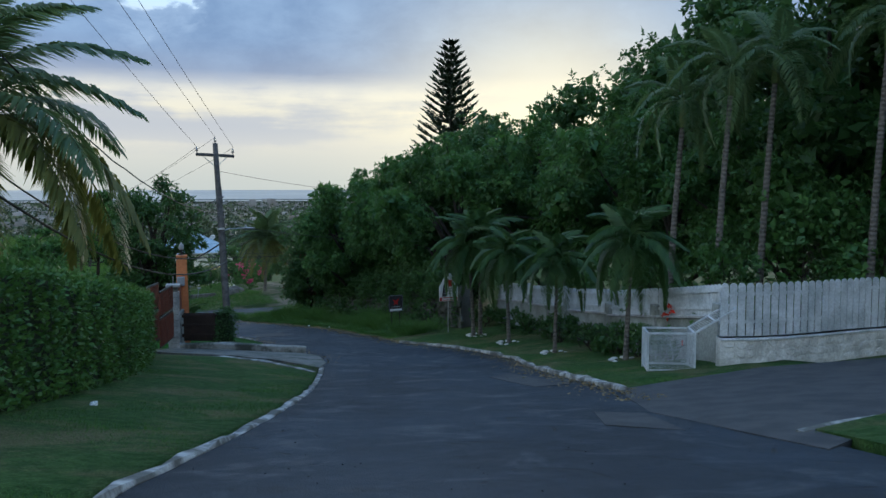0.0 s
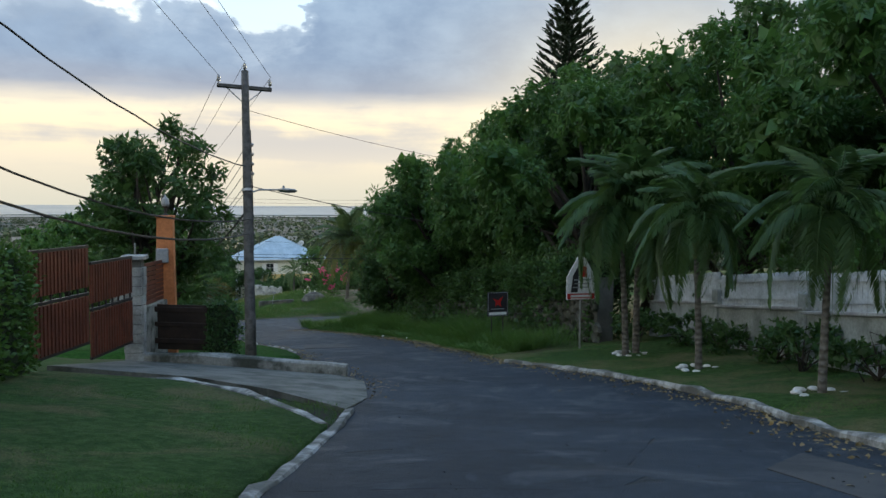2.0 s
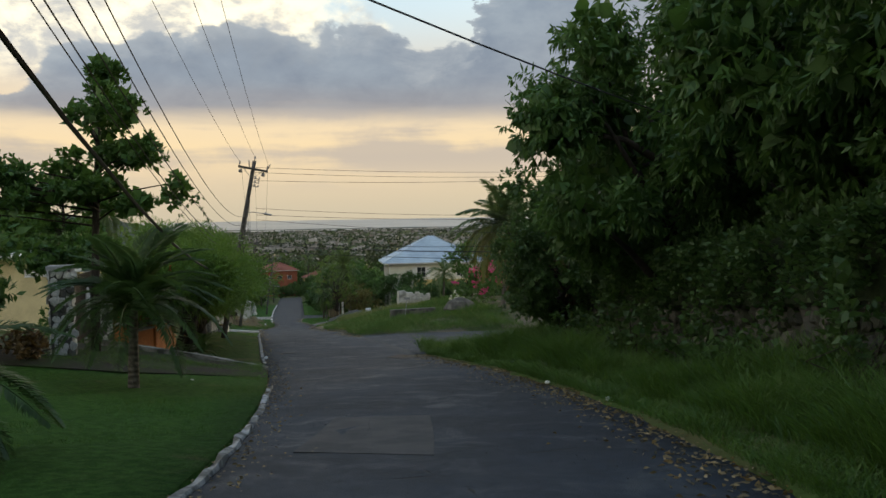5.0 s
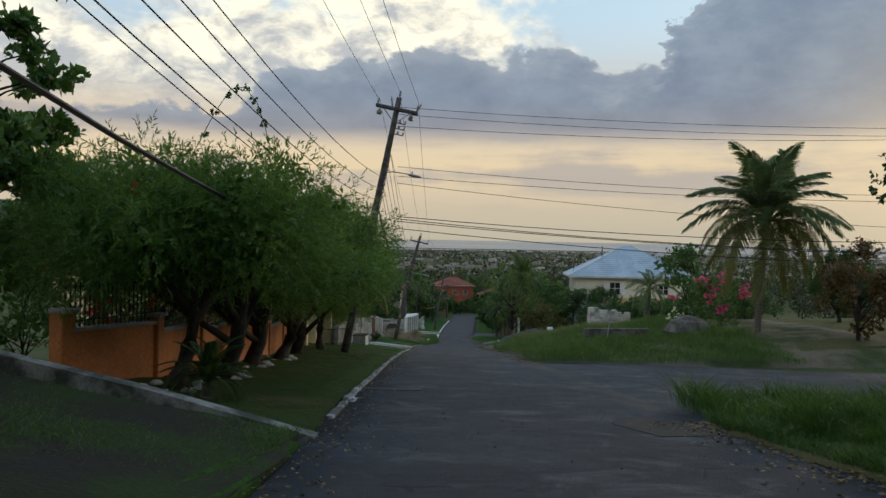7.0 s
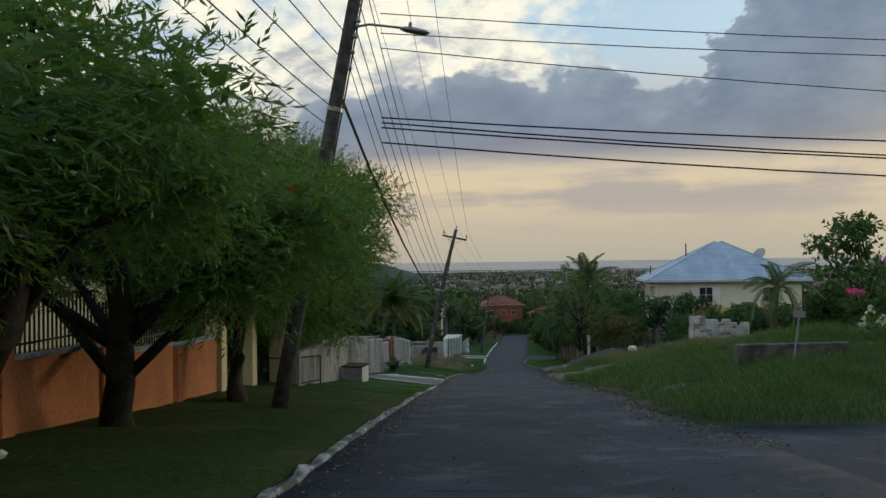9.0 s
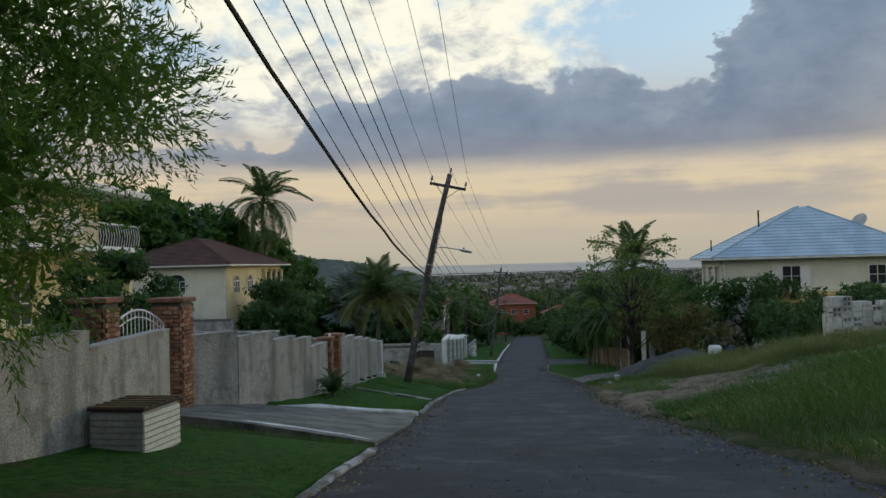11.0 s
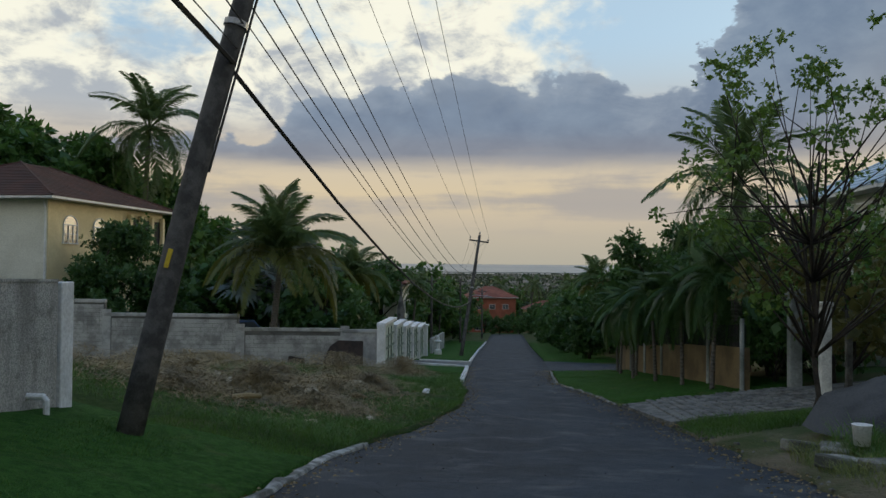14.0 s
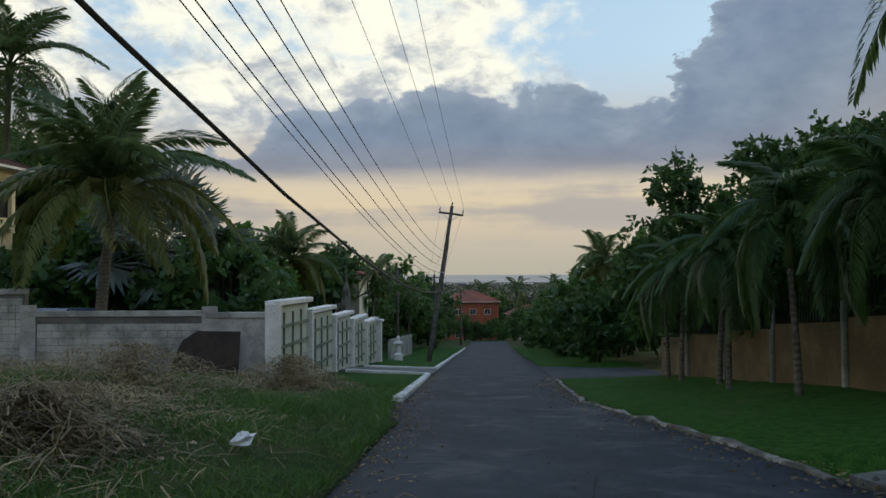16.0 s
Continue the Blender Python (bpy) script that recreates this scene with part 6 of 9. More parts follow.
part("lid", lid, "fence_paint", cage, "open mesh lid", pose(0.55, 0.0, 0.98, 0, -32, 0) @ pose(0.55, -0.4, 0))

first = put(palm("christmas_palm", "small palm with drooping dark fronds on the lawn", "manila", 2.3, 0.07, 20, 21, (0.12, 0.05), 0.88, (80, -36), True, group="lawn palms"), spot(19.9, -6.9))
for k, (s, d, h) in enumerate(((23.5, -6.2, 0.92), (27.2, -5.95, 1.0), (30.1, -5.65, 1.15), (30.4, -6.05, 1.22))):
    copy_thing(first, spot(s, d, 0, 70 * k + 20, h))
ring_stone = Mesh().turned([(0.02, 0), (0.09, 0.01), (0.11, 0.05), (0.07, 0.10), (0.02, 0.11)], 7).data("stone")
ring_stone.materials.append(M["stone_white"])
for s, d in ((19.9, -6.9), (23.5, -6.2), (27.2, -5.95), (30.25, -5.85)):
    ob = thing("stone_ring", "ring of whitewashed stones round a palm", "stone ring", spot(s, d), "stone rings")
    for k in range(9):
        part("stone", ring_stone, "stone_white", ob, "", pose(0.36 * math.cos(k * 0.7), 0.36 * math.sin(k * 0.7), -0.01, 0, 0, k * 50) @ Matrix.Diagonal((0.95, 0.75, 0.6, 1)))
for k, (s, d) in enumerate(((18.9, -7.6), (20.2, -7.5), (21.6, -7.5), (23.0, -7.4), (24.2, -7.5), (25.8, -7.3), (27.2, -7.6), (29.0, -7.5), (30.8, -7.6), (33.0, -7.4))):
    put(bush("shrub", "low dark shrub at the foot of the white wall", 51 + k, 0.9, 1.3, "leaf_dark", (0.11, 0.06), 500), spot(s, d))
put(bush("flowering_shrub", "shrub with small red flowers behind the cage", 58, 1.6, 1.8, "leaf_mid", (0.11, 0.06), 400, flowers="red_flower"), spot(19.0, -8.4))

over = put(bush("overhanging_shrub", "leafy shrub hanging over the white wall", 91, 3.2, 2.5, "leaf_mid", (0.13, 0.06), 420, 16, group="overhanging shrubs"), spot(19.6, -9.3))
for k, (s, d, f) in enumerate(((22.4, -9.2, 0.95), (25.6, -9.3, 1.05), (28.4, -9.3, 0.85), (31.2, -9.6, 1.05))):
    copy_thing(over, spot(s, d, 0, 80 * k + 30, f))
for k, (s, d, f) in enumerate(((19.4, -11.6, 1.25), (19.2, -13.4, 1.4), (20.6, -12.6, 1.5), (21.4, -15.4, 1.6), (18.4, -15.2, 1.3), (22.8, -10.8, 1.3))):
    copy_thing(over, spot(s, d, 0, 65 * k + 10, f))

# the tall trees behind the fence
big = put(tree("shade_tree", "tall dark spreading shade tree", 61, 11, 10.5, "leaf_dark", (0.25, 0.115), 400, 48, 0.22, 0.3, size=(0.38, 0.85)), spot(30, -16.4, 0, 0, 1.12))
copy_thing(big, spot(43, -14.5, 0, 130) @ Matrix.Diagonal((0.9, 0.9, 0.86, 1)))
copy_thing(big, spot(25, -17.0, 0, 20, 1.08))
copy_thing(big, spot(37, -19.0, 0, 75, 0.95))
copy_thing(big, spot(17, -20.5, 0, 160, 1.12))
copy_thing(big, spot(22, -23.5, 0, 250, 1.22))
copy_thing(big, spot(12, -26, 0, 40, 1.15))
mango = put(tree("mango_tree", "dense dark mango tree with drooping leaves", 63, 8.8, 8.6, "leaf_mid", (0.24, 0.068), 760, 44, 0.20, 0.26, droop=0.75, size=(0.4, 0.85)), spot(38.5, -8.7) @ Matrix.Diagonal((1.0, 1.0, 1.03, 1)))
copy_thing(mango, spot(44.5, -9.8, 0, 110) @ Matrix.Diagonal((1.0, 1.0, 1.06, 1)))
copy_thing(mango, spot(51.5, -8.6, 0, 200) @ Matrix.Diagonal((0.92, 0.92, 1.02, 1)))
copy_thing(mango, spot(33.5, -10.4, 0, 260) @ Matrix.Diagonal((0.95, 0.95, 0.98, 1)))
copy_thing(mango, spot(49.5, -10.2, 0, 20, 0.66))
copy_thing(mango, spot(28, -12.5, 0, 300, 0.95))
copy_thing(mango, spot(23.5, -14.5, 0, 30, 0.85))
vine = put(tree("vine_covered_tree", "tall tree smothered in dark climbing vines", 66, 9.4, 7.4, "leaf_dark", (0.14, 0.095), 760, 50, 0.03, 0.25, size=(0.4, 0.85)), spot(54.5, -10.6))
copy_thing(vine, spot(59.5, -10.6, 0, 160, 0.95))
copy_thing(vine, spot(59.0, -8.4, 0, 40, 0.66))
put(bush("shrub", "dense shrub smothered in creeper at the corner", 68, 3.4, 3.6, "leaf_dark", (0.14, 0.09), 420, 14), spot(61.5, -9.0))
copy_thing(vine, spot(47.5, -11.5, 0, 60, 0.95))
tip_tree = put(tree("shrubby_tree", "loose shrub tree with reddish leaves", 67, 4.6, 4.4, "leaf_brown", (0.16, 0.09), 560, 24, 0.1, 0.1), spot(60.5, -9.4))
put(norfolk_pine("tall narrow dark pine standing above the trees", 19.6, 8.2, 5), Matrix.Translation((0.2, 60, -9.0)))
for k, (s, d, h) in enumerate(((22, -9.1, 6.5), (20.5, -9.7, 7.0), (20.2, -10.8, 7.2), (18.6, -12.8, 7.5))):
    put(palm("tall_palm", "slender tall palm with a pale thin trunk behind the fence", "royal", h, 0.10, 12, 71 + k, (0.4, 0.1), 0.62, (60, -40), True, group="slender palms"), spot(s, d))
put(tree("broadleaf_tree", "light green leafy tree behind the picket fence", 69, 4.2, 5.0, "leaf_mid", (0.15, 0.08), 420, 26, 0.12, 0.12), spot(13.0, -17.5))
copy_thing(mango, spot(6.0, -19, 0, 70, 0.9))

# stone retaining wall under the trees
sw = thing("stone_wall", "dark rubble retaining wall overgrown at its foot", "wall", None, "", "structure")
swp = [(33.8, -6.6), (39, -6.7), (45, -7.3), (52, -8.3), (60, -9.3)]
for k, (p, q) in enumerate(zip(swp[:-1], swp[1:])):
    a, b = WG(*p), WG(*q)
    m, n = run_frame(a, b)
    dz = b.z - a.z
    part("core", Mesh().prism([(0, -0.5), (n, dz - 0.5), (n, dz + 1.9), (0, 1.9)], -0.5, 0.0), "mortar", sw, "", m)
    # the road lies to the left of this wall, so its face looks that way
    mm = run_frame(b, a)[0]
    # two in three stones carry the trees' shadow in their colour
    rubble_face(sw, mm @ Matrix.Translation((0, -0.0, 0)), n, 1.85, 80 + k, ("stone_shaded_mossy", "stone", "stone_shaded_mossy"), 0.36, 0.12, 0.10, -dz)

hedge("creeper", "dark creeper hanging over the top of the stone wall", [(34.0, -7.05), (39, -7.1), (45, -7.7), (52, -8.7), (60.5, -9.8)], 2.5, 1.5, 21, "leaf_dark", (0.13, 0.08), 300, 1.45, 3.0)
for k in range(9):
    put(bush("weed_clump", "dark weeds at the foot of the stone wall", 211 + k, 1.0 + 0.4 * (k % 3), 1.7, "leaf_dark", (0.13, 0.07), 500, group="weed clumps"), spot(36 + 2.8 * k, -6.0 - 0.09 * k * k * 0.35, 0, 40 * k))

# signs
sg = thing("estate_sign", "white house-shaped sign board with red bands on a thin post", "sign", spot(32.5, -5.5, 0.30, 4))
part("post", Mesh().tube([(0, 0.03, -0.6), (0, 0.03, 1.5)], 0.025, 6), "steel", sg)
bd = part("board", Mesh().prism([(-0.42, 1.05), (0.42, 1.05), (0.42, 1.65), (0.10, 2.2), (-0.10, 2.2), (-0.42, 1.65)], -0.012, 0.012), "sign_white", sg)
part("band", Mesh().box(0, -0.018, 1.14, 0.80, 0.008, 0.15), "sign_red", bd, "red printed band")
part("panel", Mesh().box(0.06, -0.018, 1.80, 0.2, 0.008, 0.28), "sign_red", bd, "red printed panel")
part("text_bar", Mesh().box(0, -0.024, 1.15, 0.62, 0.006, 0.06).box(0, -0.024, 1.085, 0.6, 0.006, 0.02), "sign_white", bd)
part("text_bar", Mesh().box(0.04, -0.018, 1.58, 0.5, 0.006, 0.035).box(0.02, -0.018, 1.48, 0.45, 0.006, 0.03).box(0.0, -0.018, 1.38, 0.5, 0.006, 0.03), "sign_grey", bd)
part("picture", Mesh().prism([(-0.30, 1.25), (-0.10, 1.25), (-0.06, 2.0), (-0.24, 1.7)], -0.02, -0.014), "sign_black", bd, "dark printed picture")
s2 = thing("security_sign", "black sign board with a red bird emblem on two posts", "sign", spot(36.4, -4.5, 0, 6, 0.9))
for x in (-0.22, 0.22):
    part("post", Mesh().tube([(x, 0.03, -0.2), (x, 0.03, 1.9)], 0.022, 6), "black_iron", s2)
bd = part("board", Mesh().box(0, 0, 1.45, 0.80, 0.02, 0.85, 0.005), "sign_black", s2)
part("border", Mesh().box(0, -0.016, 1.05, 0.74, 0.006, 0.012).box(0, -0.016, 1.85, 0.74, 0.006, 0.012).box(-0.37, -0.016, 1.45, 0.012, 0.006, 0.8).box(0.37, -0.016, 1.45, 0.012, 0.006, 0.8), "sign_grey", bd)
part("emblem", Mesh().prism([(-0.2, 1.66), (0.0, 1.58), (0.2, 1.72), (0.1, 1.5), (0.12, 1.36), (-0.02, 1.44), (-0.1, 1.36), (-0.08, 1.52)], -0.022, -0.014), "sign_red", bd, "red bird emblem")
part("text_bar", Mesh().box(0, -0.018, 1.12, 0.66, 0.006, 0.09), "sign_white", bd)
part("text_bar", Mesh().box(0, -0.018, 1.28, 0.5, 0.006, 0.03), "sign_grey", bd)

# --- left, the orange wall and its trees ---
sp = thing("stone_pillar", "whitish rubble stone gate pillar", "pillar", spot(60.3, 6.9, 0, 6) @ Matrix.Diagonal((0.72, 0.72, 1.05, 1)), "", "structure")
part("core", Mesh().box(0, 0, 0.9, 0.66, 0.66, 2.5), "mortar", sp)
for k in range(4):
    rubble_face(sp, pose(0, 0, 0, 0, 0, 90 * k) @ Matrix.Translation((-0.35, -0.33, 0)), 0.7, 2.05, 90 + k, ("stone_white", "stone_white", "stone_white", "stone_white", "stone_white", "stone"), 0.25, 0.05)
part("cap", Mesh().box(0, 0, 2.18, 0.86, 0.86, 0.12, 0.02), "coping", sp)
copy_thing(sp, spot(54.6, 6.8, 0, 4))
g = thing("slatted_gate", "dark brown slatted gate with a pale round plate", "gate", None)
m, n = run_frame(WG(55.0, 6.95), WG(60.0, 7.05))
for k in range(int(n / 0.13)):
    part("slat", Mesh().box(0.065 + k * 0.13, 0, 1.0, 0.10, 0.025, 1.9), "dark_wood", g, "", m)
for z in (0.3, 0.95, 1.6):
    part("rail", Mesh().box(n / 2, 0.03, z, n, 0.04, 0.07), "black_iron", g, "", m)
part("plate", Mesh().prism([(0.32 * math.cos(a), 0.5 * math.sin(a)) for a in np.linspace(0, 6.1, 16)], -0.045, -0.02), "sign_white", g, "pale oval plate", m @ Matrix.Translation((n * 0.72, 0, 1.0)))
ow = thing("orange_wall", "orange plastered wall with grey coping stepping downhill", "wall", None, "", "structure")
op = [(63.6, 6.9), (66.0, 6.1), (68.8, 6.0), (71.6, 6.0), (74.4, 6.05), (77.2, 6.1), (80.0, 6.15), (83.0, 6.2)]
for k, (p, q) in enumerate(zip(op[:-1], op[1:])):
    a, b = WG(*p), WG(*q)
    wall_run("w", "", a, b, 0.95, 0.2, "orange_wall", 0.08, "coping", parent=ow)
    m, n = run_frame(a, b)
    part("pier", Mesh().box(0, 0, 0.55, 0.32, 0.32, 1.5, 0.02), "orange_wall", ow, "", m)
    part("pier_cap", Mesh().box(0, 0, 1.33, 0.44, 0.44, 0.08, 0.02), "coping", ow, "", m)
    fe = thing("iron_fence", "black iron railing on the orange wall", "fence", m, "iron fences")
    for j in range(int(n / 0.12)):
        part("bar", Mesh().box(0.06 + 0.12 * j, 0, 1.42 - 0.08 * (0.12 * j) / n, 0.022, 0.022, 0.85), "black_iron", fe)
    part("rail", Mesh().box(n / 2, 0, 1.75, n, 0.03, 0.03).box(n / 2, 0, 1.12, n, 0.03, 0.03), "black_iron", fe)
for k, (s, d, h) in enumerate(((86.2, 6.3, 1.9), (88.4, 6.2, 1.9))):
    solid("gate_pillar", Mesh().box(0, 0, h / 2, 0.4, 0.4, h + 0.4, 0.02).box(0, 0, h + 0.24, 0.52, 0.52, 0.1, 0.02), "cream", "cream plastered gate pillar", "pillar", spot(s, d), "", "structure")
wall_run("boundary_wall", "orange plastered wall beyond the gate", WG(83.3, 6.2), WG(86.0, 6.3), 1.1, 0.2, "orange_wall", 0.05, "coping")

fa = put(feather_tree("dark forked bottlebrush tree with drooping feathery leaves", 101, 4.3, 6.4, 0.54, 8, 44), spot(67.2, 5.0, 0, 0) @ Matrix.Diagonal((1, 1, 0.93, 1)))
fb = put(feather_tree("leaning bottlebrush tree with feathery green leaves", 102, 4.2, 6.0, 0.55, 8, 40), spot(64.1, 5.1, 0, 10))
copy_thing(fa, spot(71.1, 5.3, 0, 40) @ Matrix.Diagonal((1.12, 1.12, 0.86, 1)))
copy_thing(fb, spot(74.8, 5.3, 0, -35) @ Matrix.Diagonal((1.15, 1.15, 0.95, 1)))
copy_thing(fa, spot(78.9, 5.4, 0, -60) @ Matrix.Diagonal((1.1, 1.15, 0.96, 1)))
copy_thing(fb, spot(84.2, 5.2, 0, 60) @ Matrix.Diagonal((1.0, 1.0, 1.16, 1)))
put(feather_tree("large bottlebrush tree hanging over the pebbledash wall", 103, 7.5, 8.0, 0.16, 14, 72), spot(92.6, 6.9, 0, 60))
put(feather_tree("bottlebrush tree behind the cream pillar", 104, 7.2, 6.4, 0.12, 6, 50), spot(88.0, 7.4, 0, 160))
for s, d in ((64.1, 5.1), (67.2, 5.0), (71.1, 5.3), (74.8, 5.3)):
    ob = thing("stone_ring", "stones laid round the foot of a tree", "stone ring", spot(s, d), "stone rings")
    for k in range(8):
        part("stone", ring_stone, "stone_white", ob, "", pose(0.55 * math.cos(k * 0.8), 0.55 * math.sin(k * 0.8), 0.02, 0, 0, k * 50) @ Matrix.Diagonal((1.4, 1, 0.9, 1)))
put(palm("cycad_palm", "small dark cycad at the foot of a tree", "cycad", 0.3, 0.12, 26, 15, (0.0, 0.0), 0.50, (72, -5), group="cycads"), spot(62.9, 4.1))
almond = thing("almond_tree", "tall open tree with large leaves in flat tiers", "tree", spot(57, 6.5))
rng_a = np.random.default_rng(105)
tiers = []
for z0, z1, x0, x1, n in ((4.1, 4.9, -4.5, 2.6, 40), (5.5, 6.0, -0.9, 1.7, 14), (6.3, 6.9, -0.1, 1.4, 9), (7.0, 8.3, 0.1, 0.8, 9), (4.9, 5.3, -3.5, 0.4, 12)):
    tiers += [(rng_a.uniform(x0, x1), rng_a.uniform(-1.6, 1.6), rng_a.uniform(z0, z1), rng_a.uniform(0.30, 0.52)) for _ in range(n)]
stem_a = Mesh().tube([(0, 0, -0.3), (0.05, 0, 2.0), (0.12, 0.05, 4.2), (0.25, 0, 6.2), (0.35, 0, 8.0)], [0.14, 0.11, 0.09, 0.06, 0.03], 8)
for x_, y_, z_, r_ in tiers[::2]:
    stem_a.tube([(0.2, 0, z_ - 0.5), (x_ * 0.45, y_ * 0.5, z_ - 0.22), (x_, y_, z_)], [0.035, 0.024, 0.01], 5)
smooth(part("trunk", stem_a, "bark", almond))
part("crown", crown_mesh("crown", tiers, 620, 0.20, 0.11, 106, -0.1, 0.2, 8, 0.5), "leaf_mid", almond)
for k, (s, d, f) in enumerate(((62.8, 8.6, 1.0), (65.2, 8.4, 0.9), (67.8, 8.6, 1.05), (70.5, 8.4, 0.95), (74, 8.6, 1.0))):
    copy_thing(over, spot(s, d, 0, 70 * k, f))
copy_thing(almond, spot(64.5, 8.9, 0, 100, 0.85))
put(bush("flowering_shrub", "shrub with red flowers behind the orange wall", 106, 2.0, 2.2, "leaf_mid", (0.13, 0.07), 420, flowers="red_flower"), spot(67.5, 7.4))
put(bush("shrub", "dusty brown shrub by the stone pillar", 107, 0.75, 1.3, "leaf_brown", (0.13, 0.07), 420), spot(53.2, 7.4))
flam = put(tree("flame_tree", "flame tree with red blossom over the wall", 108, 7.5, 7.0, "leaf_light", (0.16, 0.06), 260, 20, 0.3, 0.16), spot(89.4, 8.6))
rb = crown_mesh("blossom", [(0, 0, 0, 0.26), (0.05, 0.1, 0.36, 0.24), (-0.35, 0, 0.5, 0.30), (0.0, 0.1, -0.34, 0.2), (-0.5, 0, 0.0, 0.34), (-0.35, 0.2, -0.45, 0.24)], 2900, 0.06, 0.055, 7, 0.0)
fl_at = flam.matrix_basis.inverted() @ Vector((-36.6, 78.1, -8.6))
part("blossom", rb, "red_flower", flam, "dense red blossom", Matrix.Translation(fl_at) @ pose(0, 0, 0, 0, 0, 12))
part("bough", Mesh().tube([(0, 0, 2.4), fl_at * 0.5 + Vector((0, 0, 1.6)), fl_at + Vector((-0.2, 0, 0))], [0.09, 0.06, 0.02], 6), "bark", flam)

for k, (s, d) in enumerate(((90.6, 7.2), (92.8, 7.0), (95.2, 7.2), (97.6, 7.4))):
    put(bush("shrub", "dark shrub behind the pebbledash wall", 171 + k, 2.0, 2.6, "leaf_dark", (0.14, 0.07), 420, 12), spot(s, d))

# --- left, the pebbledash wall ---
stepped_wall("grey pebbledash boundary wall with dark streaks", [(89.6, 5.2), (92.5, 5.1), (96.0, 5.2), (99.2, 5.5), (99.6, 6.7)], [(0.9, 0.0), (1.04, 0.0), (1.22, 0.0), (1.3, 0.0)])
stepped_wall("grey pebbledash wall stepping down beside the gate", [(103.3, 6.75), (104.4, 6.05), (106.0, 5.7), (107.5, 5.55), (108.7, 5.42), (110.55, 5.4)], [(1.5, 0.0), (1.56, 0.0), (1.52, 0.0), (1.55, 0.0), (1.36, 0.0)])
stepped_wall("long grey pebbledash wall falling with the hill", [(112.2, 5.5), (113.6, 5.55), (115.6, 5.65), (117.6, 5.75), (119.6, 5.85), (121.2, 5.92), (122.6, 6.0)], [(1.74, 0.04), (1.68, 0.05), (1.64, 0.05), (1.60, 0.05), (1.55, 0.03), (1.52, 0.03)])
solid("end_pillar", Mesh().box(0, 0, 0.72, 0.26, 0.30, 1.9, 0.01), "white_paint", "white painted wall end", "pillar", spot(122.8, 6.0), "", "structure")
coursed_pillar("brick_pillar", "old red brick gate pillar with grey cap", spot(99.8, 6.95), 0.56, 1.95, "brick", "brick_pale", 0.085, 0.21, "brick", 11, "pillar", "brick pillars")
coursed_pillar("brick_pillar", "tall red brick gate pillar with house plate", spot(102.6, 6.75), 0.62, 2.2, "brick", "brick_pale", 0.085, 0.22, "brick", 12, "pillar", "brick pillars")
coursed_pillar("brick_pillar", "narrow red brick pillar of the small gate", spot(110.75, 5.4), 0.34, 1.62, "brick", "brick_pale", 0.085, 0.2, "brick", 13, "pillar", "brick pillars")
coursed_pillar("brick_pillar", "narrow red brick pillar of the small gate", spot(111.95, 5.45), 0.38, 1.75, "brick", "brick_pale", 0.085, 0.23, "brick", 14, "pillar", "brick pillars")


for s, d in ((116.6, 5.6), (118.4, 5.7), (120.0, 5.78)):
    solid("weep_pipe", Mesh().tube([(-0.02, 0, 0.12), (0.16, 0, 0.10)], 0.035, 8), "rust", "short dark drain pipe sticking out of the wall", "pipe", spot(s, d, 0.05), "weep pipes")
solid("drain_pipe", Mesh().tube([(-0.05, 0, 0.2), (0.2, 0, 0.2), (0.24, 0, 0.15), (0.24, 0, -0.05)], 0.04, 8), "white_plastic", "white plastic drain pipe at the wall end", "pipe", spot(121.9, 5.85))


def scroll_gate(label, a, b, high, crown, seed):
    """A white wrought-iron gate with upright bars, rings and a curved top."""
    m, n = run_frame(a, b)
    ob = thing("iron_gate", label, "gate", m, "white iron gates")
    top = lambda x: high + crown * math.sin(math.pi * x / n)
    part("gate_frame", Mesh().tube([(0.03, 0, 0.08), (n - 0.03, 0, 0.08)], 0.022, 6).tube([(0.03, 0, 0.0), (0.03, 0, high)], 0.025, 6).tube([(n - 0.03, 0, 0), (n - 0.03, 0, high)], 0.025, 6)
         .tube([(n * k / 14, 0, top(n * k / 14)) for k in range(15)], 0.022, 6).tube([(n * k / 14, 0, top(n * k / 14) - 0.14) for k in range(15)], 0.014, 6).tube([(0.03, 0, high * 0.45), (n - 0.03, 0, high * 0.45)], 0.016, 6), "white_paint", ob)
    bars = int(n / 0.14)
    for k in range(1, bars):
        x = n * k / bars
        part("bar", Mesh().tube([(x, 0, 0.08), (x, 0, top(x) - 0.02)], 0.010, 5), "white_paint", ob)
    for k in range(0, bars, 2):
        x = n * (k + 1) / bars
        for z in (0.3, high * 0.72):
            part("scroll", Mesh().tube([(x + 0.10 * math.cos(a_), 0.0, z + 0.17 * math.sin(a_)) for a_ in np.linspace(0, 6.283, 13)], 0.009, 4, False), "white_paint", ob)
    return ob


scroll_gate("white wrought-iron driveway gate with curved top, closed", WG(100.15, 6.95), WG(102.3, 6.8), 1.45, 0.35, 1)
scroll_gate("narrow white wrought-iron gate with arched top", WG(110.97, 5.4, 0.15), WG(111.72, 5.43, 0.15), 1.35, 0.28, 2)
crate = thing("refuse_crate", "grey slatted concrete refuse box with wooden lid", "refuse box", spot(96.2, 4.6, 0, -6, 0.84), "")
part("body", Mesh().box(0, 0, 0.33, 0.82, 1.05, 0.7, 0.01), "sign_grey", crate)
for k in range(7):
    part("slat", Mesh().box(0.0, -0.54, 0.06 + 0.09 * k, 0.84, 0.02, 0.07), "coping", crate)
    part("slat", Mesh().box(0.43, 0.0, 0.06 + 0.09 * k, 0.02, 1.06, 0.07), "cream_pale", crate)
